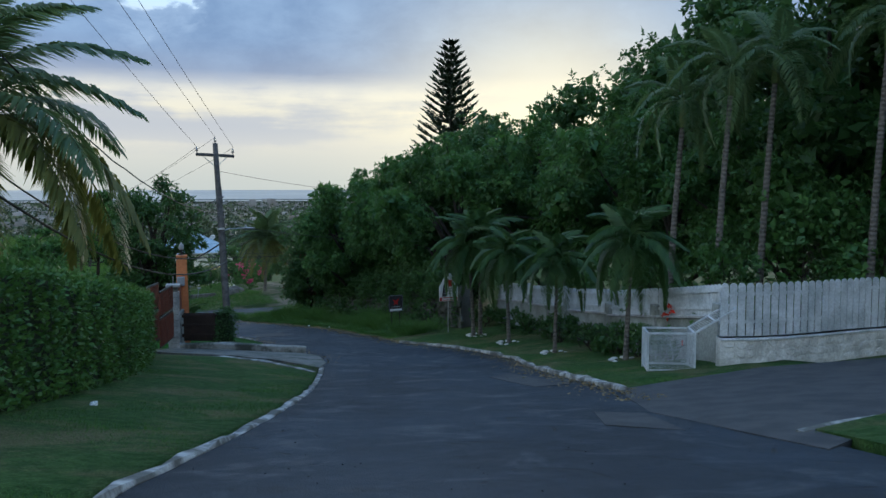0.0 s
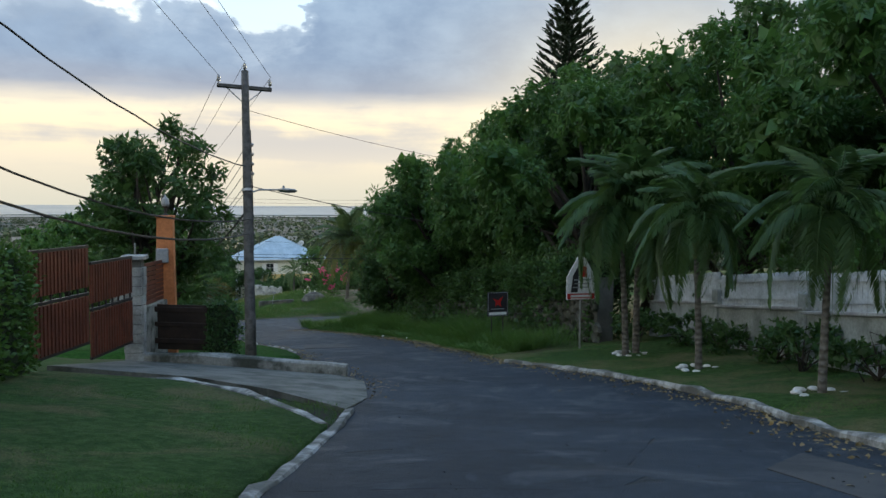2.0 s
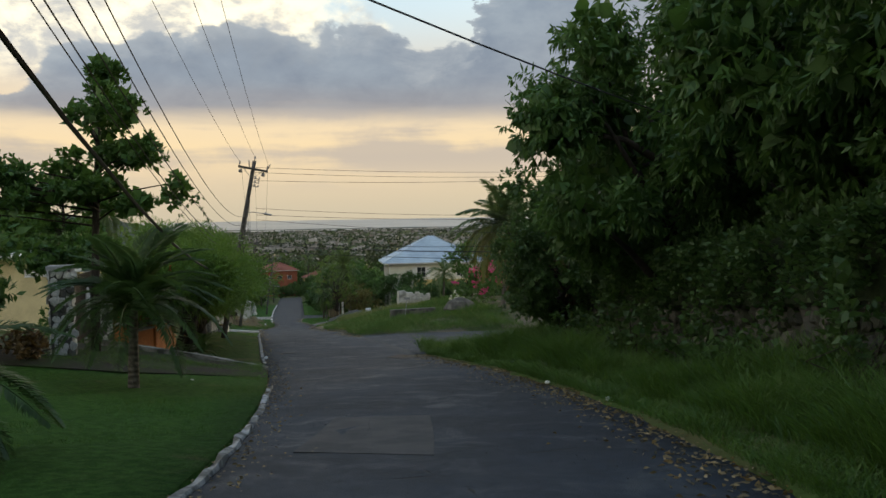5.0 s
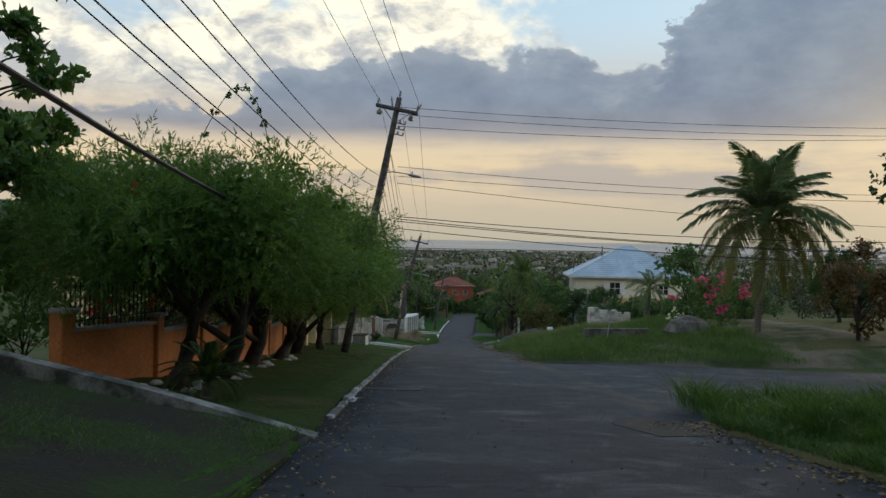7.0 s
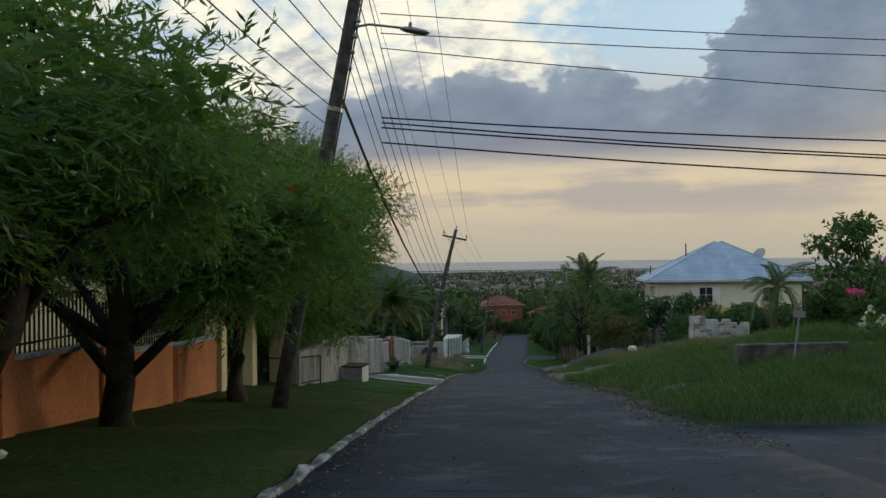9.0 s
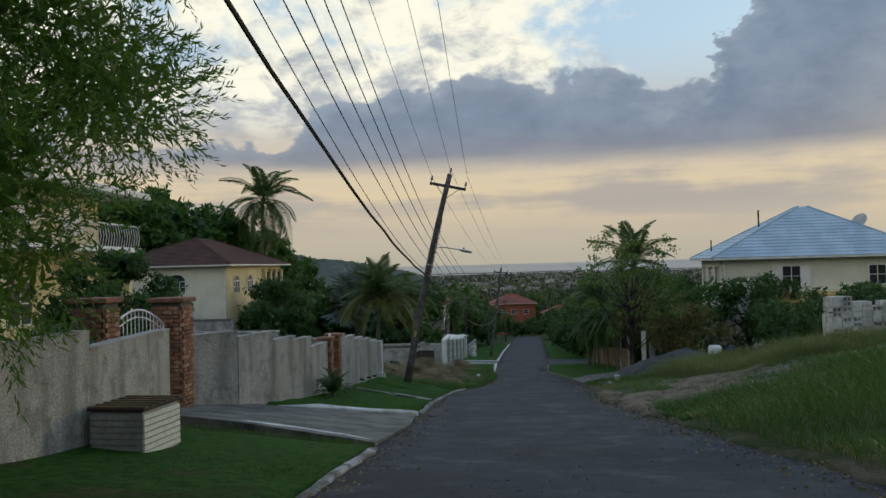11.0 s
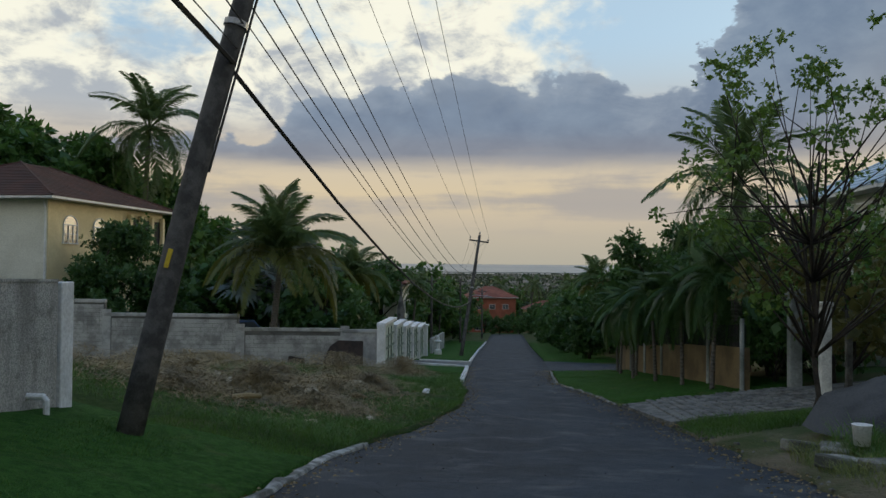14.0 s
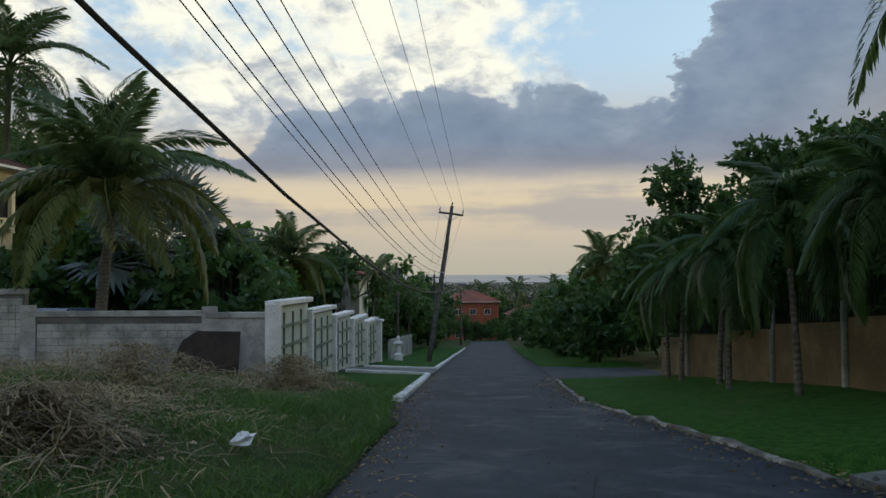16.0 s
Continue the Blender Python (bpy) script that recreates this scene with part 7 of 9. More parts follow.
part("lid", Mesh().box(0, 0, 0.71, 0.92, 1.14, 0.05, 0.01), "rust", crate, "weathered wooden lid")
for k in range(6):
    part("batten", Mesh().box(0, -0.5 + 0.2 * k, 0.745, 0.92, 0.07, 0.02), "tan_wall", crate)
cf = thing("wire_fence_frame", "black iron frame with torn wire mesh", "fence", spot(90.1, 5.0, 0, 8, 0.72))
for p, q in (((-0.6, -0.9, 0), (-0.6, -0.9, 1.25)), ((0.5, 0.3, 0), (0.5, 0.3, 1.2)), ((-0.6, -0.9, 1.22), (0.5, 0.3, 1.18)), ((-0.6, -0.9, 0.2), (0.5, 0.3, 0.22)), ((-0.6, -0.9, 1.22), (-1.6, -0.3, 1.2))):
    part("bar", Mesh().tube([p, q], 0.03, 6), "black_iron", cf)
net = Mesh()
for k in range(1, 22):
    u = k / 22
    net.tube([(-0.6 + 1.1 * u, -0.9 + 1.2 * u, 0.2), (-0.6 + 1.1 * u, -0.9 + 1.2 * u, 1.2)], 0.004, 3, False)
for k in range(1, 18):
    net.tube([(-0.6, -0.9, 0.2 + k / 18), (0.5, 0.3, 0.2 + k / 18)], 0.004, 3, False)
part("mesh_wire", net, "black_iron", cf, "dark wire mesh")
solid("gate_pillar", Mesh().box(0, 0, 0.9, 0.5, 0.45, 2.2, 0.02), "cream", "cream pillar beside the pebbledash wall", "pillar", spot(90.0, 5.75), "", "structure")
put(palm("cycad_palm", "spiky young cycad against the wall", "cycad", 0.1, 0.1, 20, 16, (0.0, 0.0), 0.45, (75, 5), group="cycads"), spot(109.2, 4.85))
put(palm("cycad_palm", "spiky palm seedling by the gate", "cycad", 0.2, 0.1, 18, 17, (0.0, 0.0), 0.7, (75, 0), group="cycads"), spot(99.5, 7.6))

# --- houses on the left ---
h1 = thing("balcony_house", "cream house with white slab roof and balcony railings", "house", spot(113.5, 23.0, 0, 4))
body_box(h1, 11, 13, -1, 6.5, "cream")
part("slab_roof", Mesh().box(0.6, 0, 6.65, 13.6, 15.4, 0.28, 0.03), "white_paint", h1)
part("balcony_slab", Mesh().box(6.2, 1.0, 4.2, 2.4, 11.0, 0.24, 0.03), "white_paint", h1)
part("balcony_slab", Mesh().box(5.0, -7.3, 5.4, 4.0, 2.2, 0.22, 0.03), "white_paint", h1)
for k in range(44):
    part("baluster", Mesh().tube([(7.3, -4.4 + 0.25 * k, 4.3), (7.38, -4.4 + 0.25 * k, 4.75), (7.3, -4.4 + 0.25 * k, 5.2)], 0.018, 4), "white_paint", h1)
part("handrail", Mesh().box(7.3, 1.0, 5.24, 0.08, 11.0, 0.06), "white_paint", h1)
for y in (-4.0, 0, 4.0):
    window(h1, pose(5.5, y, 5.5, 0, 0, 90), 1.4, 1.3, louvres=True)
    window(h1, pose(5.5, y, 2.2, 0, 0, 90), 1.4, 1.6, panes=2)
window(h1, pose(2, -6.5, 5.5), 1.6, 1.2, louvres=True)
for k in range(3):
    part("column", Mesh().box(7.1, -4 + 4.8 * k, 1.6, 0.35, 0.35, 5.0, 0.02), "cream", h1)

h2 = thing("cream_house", "two-storey cream house with brown hipped roof", "house", pose(-98.8, 130.4, -17.2, 0, 0, 26.7))
body_box(h2, 11.0, 14.0, -1.5, 7.0, "cream_pale")
# warm sunlight painted on this side as a yellower skin; the body stays pale
part("sunlit_wall_skin", Mesh().box(5.52, 0, 2.75, 0.06, 13.9, 8.4), "cream", h2, "side wall painted yellow as if lit by the low sun")
hip_roof(h2, 11.0, 14.0, 7.1, 2.7, 0.9, "brown_roof", 0.32)
for y in (-4.8, -1.6):
    window(h2, pose(5.56, y, 5.0, 0, 0, 90), 1.4, 1.1, True, 3)
window(h2, pose(5.56, -3.4, 1.6, 0, 0, 90), 1.3, 1.0, True, 3)
window(h2, pose(0.8, -7.02, 5.1), 1.7, 1.0, True, 3)
window(h2, pose(-4.2, -7.02, 1.6), 1.6, 0.5, True, 3)
part("canopy", Mesh().box(-1.4, -7.3, 2.6, 1.5, 0.6, 0.12, 0.02), "cream_pale", h2)
part("downpipe", Mesh().tube([(5.3, -7.05, 6.9), (5.45, -7.08, 6.4), (5.45, -7.08, -1)], 0.05, 6), "white_paint", h2)
# a dark panel on the wall stands for the balcony's shade
part("loggia_shade", Mesh().box(5.6, 4.2, 5.2, 0.12, 4.6, 2.2), "opening_shade", h2, "dark panel painted as the shade of a balcony opening")
for y in (1.9, 3.4, 4.9, 6.5):
    part("column", Mesh().box(5.75, y, 5.1, 0.3, 0.3, 3.0, 0.02), "cream", h2)
part("balcony_rail", Mesh().box(5.8, 4.2, 4.1, 0.10, 4.8, 0.55), "cream", h2)
h3 = thing("low_house", "pale low house with louvred windows behind the block wall", "house", pose(-100, 150, -20.6, 0, 0, 30))
body_box(h3, 9, 12, -1, 4.6, "cream_pale")
hip_roof(h3, 9, 12, 4.6, 1.6, 0.6, "red_roof", 0.34)
for y in (-3.5, 0.5, 4):
    window(h3, pose(4.52, y, 2.4, 0, 0, 90), 1.3, 1.5, louvres=True)
window(h3, pose(-1.5, -6.02, 2.4), 1.3, 1.5, louvres=True)
window(h3, pose(2.0, -6.02, 2.0), 1.0, 1.4, panes=2)
copy_thing(h3, pose(-104, 172, -20.5, 0, 0, 30))
copy_thing(h2, pose(-150, 205, -28, 0, 0, 40))
bwl = thing("block_wall", "bare concrete block garden wall with lighter top edge", "wall", None, "", "structure")
for k, (p, q, h) in enumerate((((150.4, 28.0), (150.4, 19.6), 2.8), ((150.4, 19.6), (150.5, 13.0), 2.22), ((150.5, 13.0), (150.9, 8.0), 1.65), ((150.9, 8.0), (151.2, 6.1), 1.72))):
    a, b = WG(*p), WG(*q)
    m, n = run_frame(a, b)
    dz = b.z - a.z
    part("core", Mesh().prism([(0, -0.5), (n, dz - 0.5), (n, h), (0, h)], 0.0, 0.19), "mortar" if k < 3 else "coping", bwl, "", m)
    part("coping", Mesh().box(n / 2, 0.08, h + 0.0, n + 0.04, 0.24, 0.16, 0.01), "block", bwl, "", m)
    if k < 3:
        block_face(bwl, m @ Matrix.Translation((0.35, -0.01, min(0, dz) - 0.1)), n - 0.5, h - min(0, dz) - 0.02, 5 + k)
    part("pilaster", Mesh().box(0.1, -0.0, h / 2, 0.42, 0.05, h + 0.5), "coping", bwl, "", m)
fw = thing("far_garden_wall", "grey block wall in front of the cream house", "wall", None, "", "structure")
for p, q, h in (((153.6, 38.5), (153.5, 33.6), 5.95), ((153.5, 33.6), (153.5, 28.4), 5.42), ((153.5, 28.4), (153.5, 24.7), 4.02)):
    a, b = WG(*p), WG(*q)
    m, n = run_frame(a, b)
    part("core", Mesh().prism([(0, -0.5), (n, b.z - a.z - 0.5), (n, h), (0, h)], 0.0, 0.19), "mortar", fw, "", m)
    block_face(fw, m @ Matrix.Translation((0, -0.01, 0)), n, h - 0.1, 31)
    part("end_cap", Mesh().box(n, 0.08, h / 2, 0.22, 0.25, h + 0.1), "white_wall", fw, "", m)
sheet = solid("rusty_sheet", Mesh().prism([(-0.92, 0), (0.92, 0), (0.90, 1.28), (-0.30, 1.30), (-0.68, 1.02), (-0.9, 0.45)], -0.02, 0.02), "rust", "dark rusty metal sheet leaning on the wall", "metal sheet", spot(150.35, 7.85, 0, 4, 1.0, True, (-16, 0)))
solid("rusty_sheet", Mesh().box(0, 0, 0.45, 0.8, 0.03, 0.9, 0.005), "rust", "smaller rusty sheet leaning on the wall", "metal sheet", spot(150.6, 10.2, 0, 5, 1.0, True, (-18, 6)))
bucket = Mesh().turned([(0.13, 0), (0.16, 0.34), (0.17, 0.35), (0.15, 0.35), (0.12, 0.02)], 14)
smooth(solid("bucket", bucket, "white_plastic", "small white plastic bucket on the weeds", "bucket", spot(151.5, 14.2)))

polygon_patch("garden_terrace", [(151.6, 9.0), (151.6, 27), (168, 27), (168, 9.4)], "lawn", "raised garden lawn behind the block wall", 0.9, "lawn", 1.6, True)
car = thing("parked_car", "dark blue parked car behind the block wall", "car", spot(158.6, 15.7, 0.9, 70))
hull = Mesh()

hull.prism([(-2.1, 0.3), (2.1, 0.3), (2.15, 0.62), (1.95, 0.80), (1.0, 0.90), (0.35, 1.38), (-1.2, 1.42), (-1.9, 0.98), (-2.12, 0.86)], -0.82, 0.82)
body_ = part("body", hull, "car_blue", car)
part("side_window", Mesh().prism([(0.80, 0.92), (0.28, 1.30), (-1.12, 1.34), (-1.6, 0.98)], -0.832, 0.832), "glass", body_, "dark side windows")
part("windscreen", Mesh().prism([(1.01, 0.92), (0.42, 1.34), (0.46, 1.35), (1.05, 0.93)], -0.7, 0.7), "glass", body_, "dark windscreen")
for x in (-1.3, 1.3):
    for y in (-0.74, 0.74):
        wh = part("wheel", Mesh().turned([(0.20, -0.1), (0.31, -0.1), (0.32, 0.0), (0.31, 0.1), (0.20, 0.1)], 16, Matrix.Translation((x, y, 0.31)) @ pose(0, 0, 0, 90, 0, 0)), "black_iron", car)
        part("rim", Mesh().turned([(0.05, -0.105), (0.20, -0.09), (0.20, 0.09), (0.05, 0.105)], 12, Matrix.Translation((x, y, 0.31)) @ pose(0, 0, 0, 90, 0, 0)), "steel", wh)

# the panelled green and white wall
gwall = thing("panel_wall", "white wall with green recessed panels stepping downhill", "wall", None, "", "structure")
for k in range(5):
    a, b = WG(151.2 + 4.7 * k, 6.15 + 0.1 * k), WG(151.2 + 4.7 * (k + 1), 6.15 + 0.1 * (k + 1))
    m, n = run_frame(a, b)
    h = 2.15
    part("back", Mesh().prism([(0, -0.6), (n, b.z - a.z - 0.6), (n, h - 0.1), (0, h - 0.1)], 0.02, 0.18), "pale_green", gwall, "", m)
    part("coping", Mesh().box(n / 2, 0.05, h, n + 0.1, 0.42, 0.16, 0.02), "white_paint", gwall, "", m)
    part("pier", Mesh().box(0.05, 0.04, h / 2 - 0.25, 0.32, 0.4, h + 0.5, 0.02), "white_paint", gwall, "", m)
    for j in range(3):
        part("rail", Mesh().box(n / 2, -0.02, 0.25 + 0.6 * j, n - 0.4, 0.06, 0.09), "green_panel", gwall, "", m)
    for j in range(1, 4):
        part("post", Mesh().box(n * j / 4, -0.01, 0.9, 0.09, 0.05, 1.9), "green_panel", gwall, "", m)
p_end = solid("end_pier", Mesh().box(0, 0, 1.0, 0.6, 0.6, 2.7, 0.02).box(0, 0, 2.4, 0.8, 0.8, 0.14, 0.03), "white_paint", "white square end pier of the panel wall", "pillar", spot(175.2, 6.7), "", "structure")
solid("white_fountain", Mesh().turned([(0.3, 0), (0.3, 0.4), (0.16, 0.5), (0.16, 1.0), (0.32, 1.1), (0.28, 1.2), (0.1, 1.25), (0.12, 1.5), (0.02, 1.6)], 12), "white_paint", "white plaster garden finial", "ornament", spot(180, 6.0))
solid("obelisk", Mesh().turned([(0.42, 0), (0.34, 0.5), (0.30, 3.6), (0.20, 4.2), (0.08, 4.6), (0.03, 5.8)], 8), "stone", "slim grey spire standing behind the wall", "spire", spot(176, 8.6))
wall_run("garden_wall", "pale low wall beyond the driveway", WG(182, 6.8), WG(200, 7.2), 1.3, 0.2, "white_wall", 0.9)

# palms and trees on the lower left
put(palm("coconut_palm", "tall coconut palm with full drooping crown by the block wall", "coconut", 5.3, 0.18, 32, 121, (0.4, 0.1), 1.17, (84, -14), nuts=True), spot(152.7, 12.0))
fp = put(fan_palm("silver fan palm with white painted trunk", 5.6, 122, 30, 1.9), spot(168, 16.4))
put(palm("royal_palm", "tall royal palm with a smooth crown above the house", "royal", 17.2, 0.26, 26, 123, (0.4, 0.0), 1.75, (72, -50), True), spot(176.5, 30))
put(palm("coconut_palm", "yellowing coconut palm beyond the wall", "coconut", 6.6, 0.18, 28, 124, (0.3, 0.2), 1.15), spot(185, 14.5))
rt = put(tree("round_tree", "dense round-crowned dark tree by the house", 125, 6.2, 6.4, "leaf_dark", (0.20, 0.10), 700, 44, 0.12, 0.18), spot(158.3, 22.3, 0, 0, 1.2))
far_tree = put(tree("dark_tree", "dark bushy tree further down the hill", 128, 6.6, 6.8, "leaf_dark", (0.46, 0.29), 110, 30, 0.1, 0.18), spot(171, 13.5))
far_green = put(tree("green_tree", "green leafy tree further down the hill", 129, 7.2, 6.4, "leaf_mid", (0.46, 0.27), 110, 30, 0.12, 0.18), spot(178, 15.5))
copy_thing(rt, spot(171, 20, 0, 90, 0.8))
copy_thing(rt, spot(107.5, 10.5, 0, 30, 0.47))
hillt = [(-121, 127, 3.0), (-116, 134, 3.05), (-113, 140, 2.75), (-111, 144.5, 2.3), (-108.5, 147.5, 1.9), (-128, 121, 3.1), (-124, 140, 3.2), (-118, 147, 2.6), (-132, 131, 3.3), (-114, 152, 2.0)]
hill_tree = put(tree("hill_tree", "broad dark tree on the hillside above the houses", 131, 17.5, 18, "leaf_mid", (0.80, 0.42), 75, 66, 0.12, 0.5, size=(0.30, 0.72)), pose(-121, 127, -18.5))
for k, (x, y, f) in enumerate(hillt[1:]):
    copy_thing(hill_tree, pose(x, y, -18.5, 0, 0, 47 * k) @ Matrix.Scale(f / 3, 4))
for k in range(44):
    s, d = 166 + 2.9 * k, 10.5 + (k * 7) % 22 + (2 if k < 8 else 0)
    copy_thing((far_tree, far_green)[k % 2], spot(s, d, -0.3, 61 * k, (1.0 if k < 8 else 1.15) + 0.12 * (k % 4)))
lowp = put(palm("slender_palm", "slender palm among the trees down the hill", "royal", 6.0, 0.13, 16, 126, (0.4, 0.0), 0.8, (65, -45), True), spot(195, 10))
for k, (s, d, f) in enumerate(((205, 13, 1.0), (215, 9, 0.9), (190, 18, 1.1), (232, 12, 1.0), (240, -12, 1.25), (252, -16, 1.3), (262, -9, 1.2))):
    copy_thing(lowp, spot(s, d, 0, 50 * k, f))
put(tree("bare_tree", "thin half-bare tree on the hillside", 127, 7, 3.5, "leaf_dark", (0.16, 0.07), 110, 16, 0.4, 0.09, size=(0.3, 0.6), share=1.0), spot(158, 40, 3.5))

# --- right, the junction, the earth bank and the houses ---
hb = thing("blue_roof_house", "two-storey pale house with blue hipped metal roof", "house", pose(-45.0, 141.3, -16.4, 0, 0, 28))
body_box(hb, 12.9, 7.6, -2.5, 5.6, "cream_pale")
roof = hip_roof(hb, 12.9, 7.6, 5.65, 3.55, 0.75, "blue_roof", 0.36, 0.3, peak=0.3)
window(hb, pose(-1.9, -3.82, 4.3), 1.2, 1.4, False, 2, shutters=True)
window(hb, pose(3.6, -3.82, 4.3), 1.1, 1.3, False, 2)
part("balcony_front", Mesh().box(1.6, -4.3, 2.5, 9.0, 1.0, 1.5, 0.03), "yellow_wall", hb, "ochre balcony front")
part("downpipe", Mesh().tube([(-6.3, -3.9, 5.5), (-6.3, -3.9, -2)], 0.05, 6), "white_paint", hb)
part("vent_pipe", Mesh().tube([(-2.9, 0.4, 7.3), (-2.9, 0.4, 9.1)], 0.06, 6), "black_iron", roof)
part("vent_pipe", Mesh().tube([(-6.2, 1.0, 6.0), (-6.2, 1.0, 7.0)], 0.05, 6), "black_iron", roof)
dish = Mesh().turned([(0.05, 0), (0.35, 0.06), (0.6, 0.2), (0.62, 0.22), (0.34, 0.09), (0.05, 0.04)], 16, Matrix.Translation((3.6, -1.2, 7.9)) @ pose(0, 0, 0, 55, 0, 200))
part("satellite_dish", dish, "white_paint", roof, "white satellite dish")
for k in range(3):
    window(hb, pose(-6.47, -2.3 + 2.3 * k, 4.3, 0, 0, -90), 0.9, 1.5)
for z in (4.5, 4.8, 5.1):
    part("awning_slat", Mesh().box(-6.75, -2.3, z, 0.05, 1.6, 0.06), "white_paint", hb)
for k in range(8):
    put(bush("shrub", "dark shrub before the blue-roofed house", 140 + k, 3.1 + 0.4 * (k % 3), 4.8, "leaf_dark", (0.2, 0.1), 420, 14), spot(136.5 - 2.0 * k, -16.3 - 1.55 * k))
stack = thing("block_stack", "stack of pale concrete blocks with hollow cores", "block pile", spot(118.4, -13.9, 0, 12))
bk = Mesh()
for sx in (-0.17, 0, 0.17):
    bk.box(sx, 0, 0, 0.05 if sx else 0.04, 0.19, 0.19)
bk.box(0, -0.08, 0, 0.39, 0.03, 0.19).box(0, 0.08, 0, 0.39, 0.03, 0.19)
hollow = bk.data("block")
hollow.materials.append(M["stone_white"])
whole = Mesh().box(0, 0, 0, 0.39, 0.19, 0.19, 0.008).data("block")
whole.materials.append(M["stone_white"])
rng_ = random.Random(4)
for i in range(9):
    for j in range(3):
        top_ = 9 - (0, 0, 1, 1, 2, 1, 2, 3, 2)[i] - (j == 2) * rng_.randint(0, 1)
        for k in range(top_):
            if j and 0 < i < 8 and k < top_ - 1:
                continue
            face = rng_.random() < 0.35
            mm = pose(-1.6 + 0.40 * i + rng_.uniform(-0.01, 0.01), 0.2 * j + rng_.uniform(-0.015, 0.015), 0.1 + 0.196 * k)
            part("block", hollow if face else whole, "stone_white", stack, "", mm @ (pose(0, 0, 0, 90, 0, 0) if face else pose(0, 0, 0)))
    part("block", whole, "stone_white", stack, "", pose(-1.6 + 0.40 * i, 0.5, 0.6) @ Matrix.Diagonal((1, 1, 5, 1)))
mound = Mesh()
rng2 = np.random.default_rng(8)
rings = []
for i in range(9):
    u = i / 8
    for j in range(28):
        a = 2 * math.pi * j / 28
        r = 2.5 * u * (1 + 0.10 * math.sin(3 * a) + 0.05 * rng2.normal())
        z = 1.2 * (1 - u) ** 0.9 + (0 if u < 1 else -0.3)
        mound.v.append((r * math.cos(a) * 1.25, r * math.sin(a), z))
mound.f = [(i * 28 + j, i * 28 + (j + 1) % 28, (i + 1) * 28 + (j + 1) % 28, (i + 1) * 28 + j) for i in range(8) for j in range(28)]
smooth(solid("mound", mound, "gravel", "heap of grey gravel beside the road", "gravel heap", spot(126.0, -8.2, -0.1)))
for k, (s, d, a) in enumerate(((122.6, -4.6, 10), (123.4, -4.3, 40), (124.2, -4.7, -20), (125.2, -4.5, 15), (121.9, -5.0, 70))):
    solid("concrete_slab", Mesh().box(0, 0, 0.1, 0.9, 0.5, 0.22, 0.03), "mossy", "broken piece of concrete beside the road", "rubble", spot(s, d, 0, a, 0.8, True, (6 * (k % 3 - 1), 9 * (k % 2))), "concrete rubble")
solid("concrete_post", Mesh().box(0, 0, 1.05, 0.22, 0.22, 2.4, 0.02).box(0, 0, 2.3, 0.28, 0.28, 0.1, 0.02), "stone_white", "weathered concrete gate post", "post", spot(131.0, -6.9), "gate posts", "structure")
solid("concrete_post", Mesh().box(0, 0, 1.0, 0.14, 0.14, 2.2, 0.02), "stone", "thin concrete post", "post", spot(132.5, -8.0), "gate posts", "structure")
solid("gate_pillar", Mesh().box(0, 0, 1.15, 0.33, 0.33, 2.9, 0.02).box(0, 0, 2.66, 0.44, 0.44, 0.12, 0.03).turned([(0.2, 2.7), (0.16, 2.8), (0.03, 2.95)], 8), "white_wall", "tall white gate pillar with a pointed cap", "pillar", spot(136.5, -8.1), "gate posts", "structure")
tw = thing("tan_wall", "tan plastered wall with white posts and iron railing", "wall", None, "", "structure")
for k in range(6):
    a, b = WG(137.0 + 3.6 * k, -6.9 + 0.12 * k), WG(137.0 + 3.6 * (k + 1), -6.9 + 0.12 * (k + 1))
    wall_run("w", "", a, b, 1.25, 0.2, "tan_wall", 0.26, None, parent=tw)
    m, n = run_frame(a, b)
    part("post", Mesh().tube([(0, 0.13, -0.3), (0, 0.13, 2.1)], 0.07, 8), "white_wall", tw, "", m)
    fe = thing("iron_fence", "dark iron railing on the tan wall", "fence", m, "iron fences")
    for j in range(int(n / 0.14)):
        part("bar", Mesh().box(0.07 + 0.14 * j, 0, 1.55 - 0.26 * j * 0.14 / n, 0.02, 0.02, 0.75), "black_iron", fe)
for k, (s, d, f) in enumerate(((138.2, -6.2, 1.35), (140.6, -5.8, 1.25), (143.4, -5.4, 1.3), (146.3, -5.0, 1.2), (148.9, -5.5, 1.3), (151.6, -5.2, 1.25), (154.2, -5.4, 1.2))):
    copy_thing(first, spot(s, d, 0, 77 * k, f * 0.80))
for k in range(4):
    copy_thing(over, spot(138.8 + 4.6 * k, -8.3 + 0.1 * k, 0, 50 * k, 1.05 + 0.1 * (k % 3)))
copy_thing(rt, spot(156.5, -8.7, -0.2, 20, 1.0))
copy_thing(rt, spot(150, -9.4, -0.2, 140, 0.88))
copy_thing(rt, spot(144.5, -10.0, -0.2, 240, 0.82))
for k in range(20):
    copy_thing((far_tree, far_green)[k % 2], spot(150 + 7.0 * k, -9.5 - 1.5 * (k % 3) - (1 if k < 3 else 0), -0.3, 70 * k, (0.95 if k < 5 else 1.2) + 0.08 * (k % 3)))
for k in range(8):
    copy_thing((far_tree, far_green)[k % 2], spot(176 + 9.0 * k, -6.0 - (k % 2), -0.4, 80 * k, 0.78 + 0.05 * (k % 3)))
put(palm("coconut_palm", "coconut palm above the dark trees", "coconut", 6.4, 0.17, 22, 151, (0.2, 0.1), 0.85), spot(186, -7.5))
put(palm("royal_palm", "tall palm with stiff upright fronds behind the tan wall", "royal", 5.9, 0.2, 22, 152, (0.1, 0.0), 1.05, (88, -35), True), spot(140.2, -7.45))
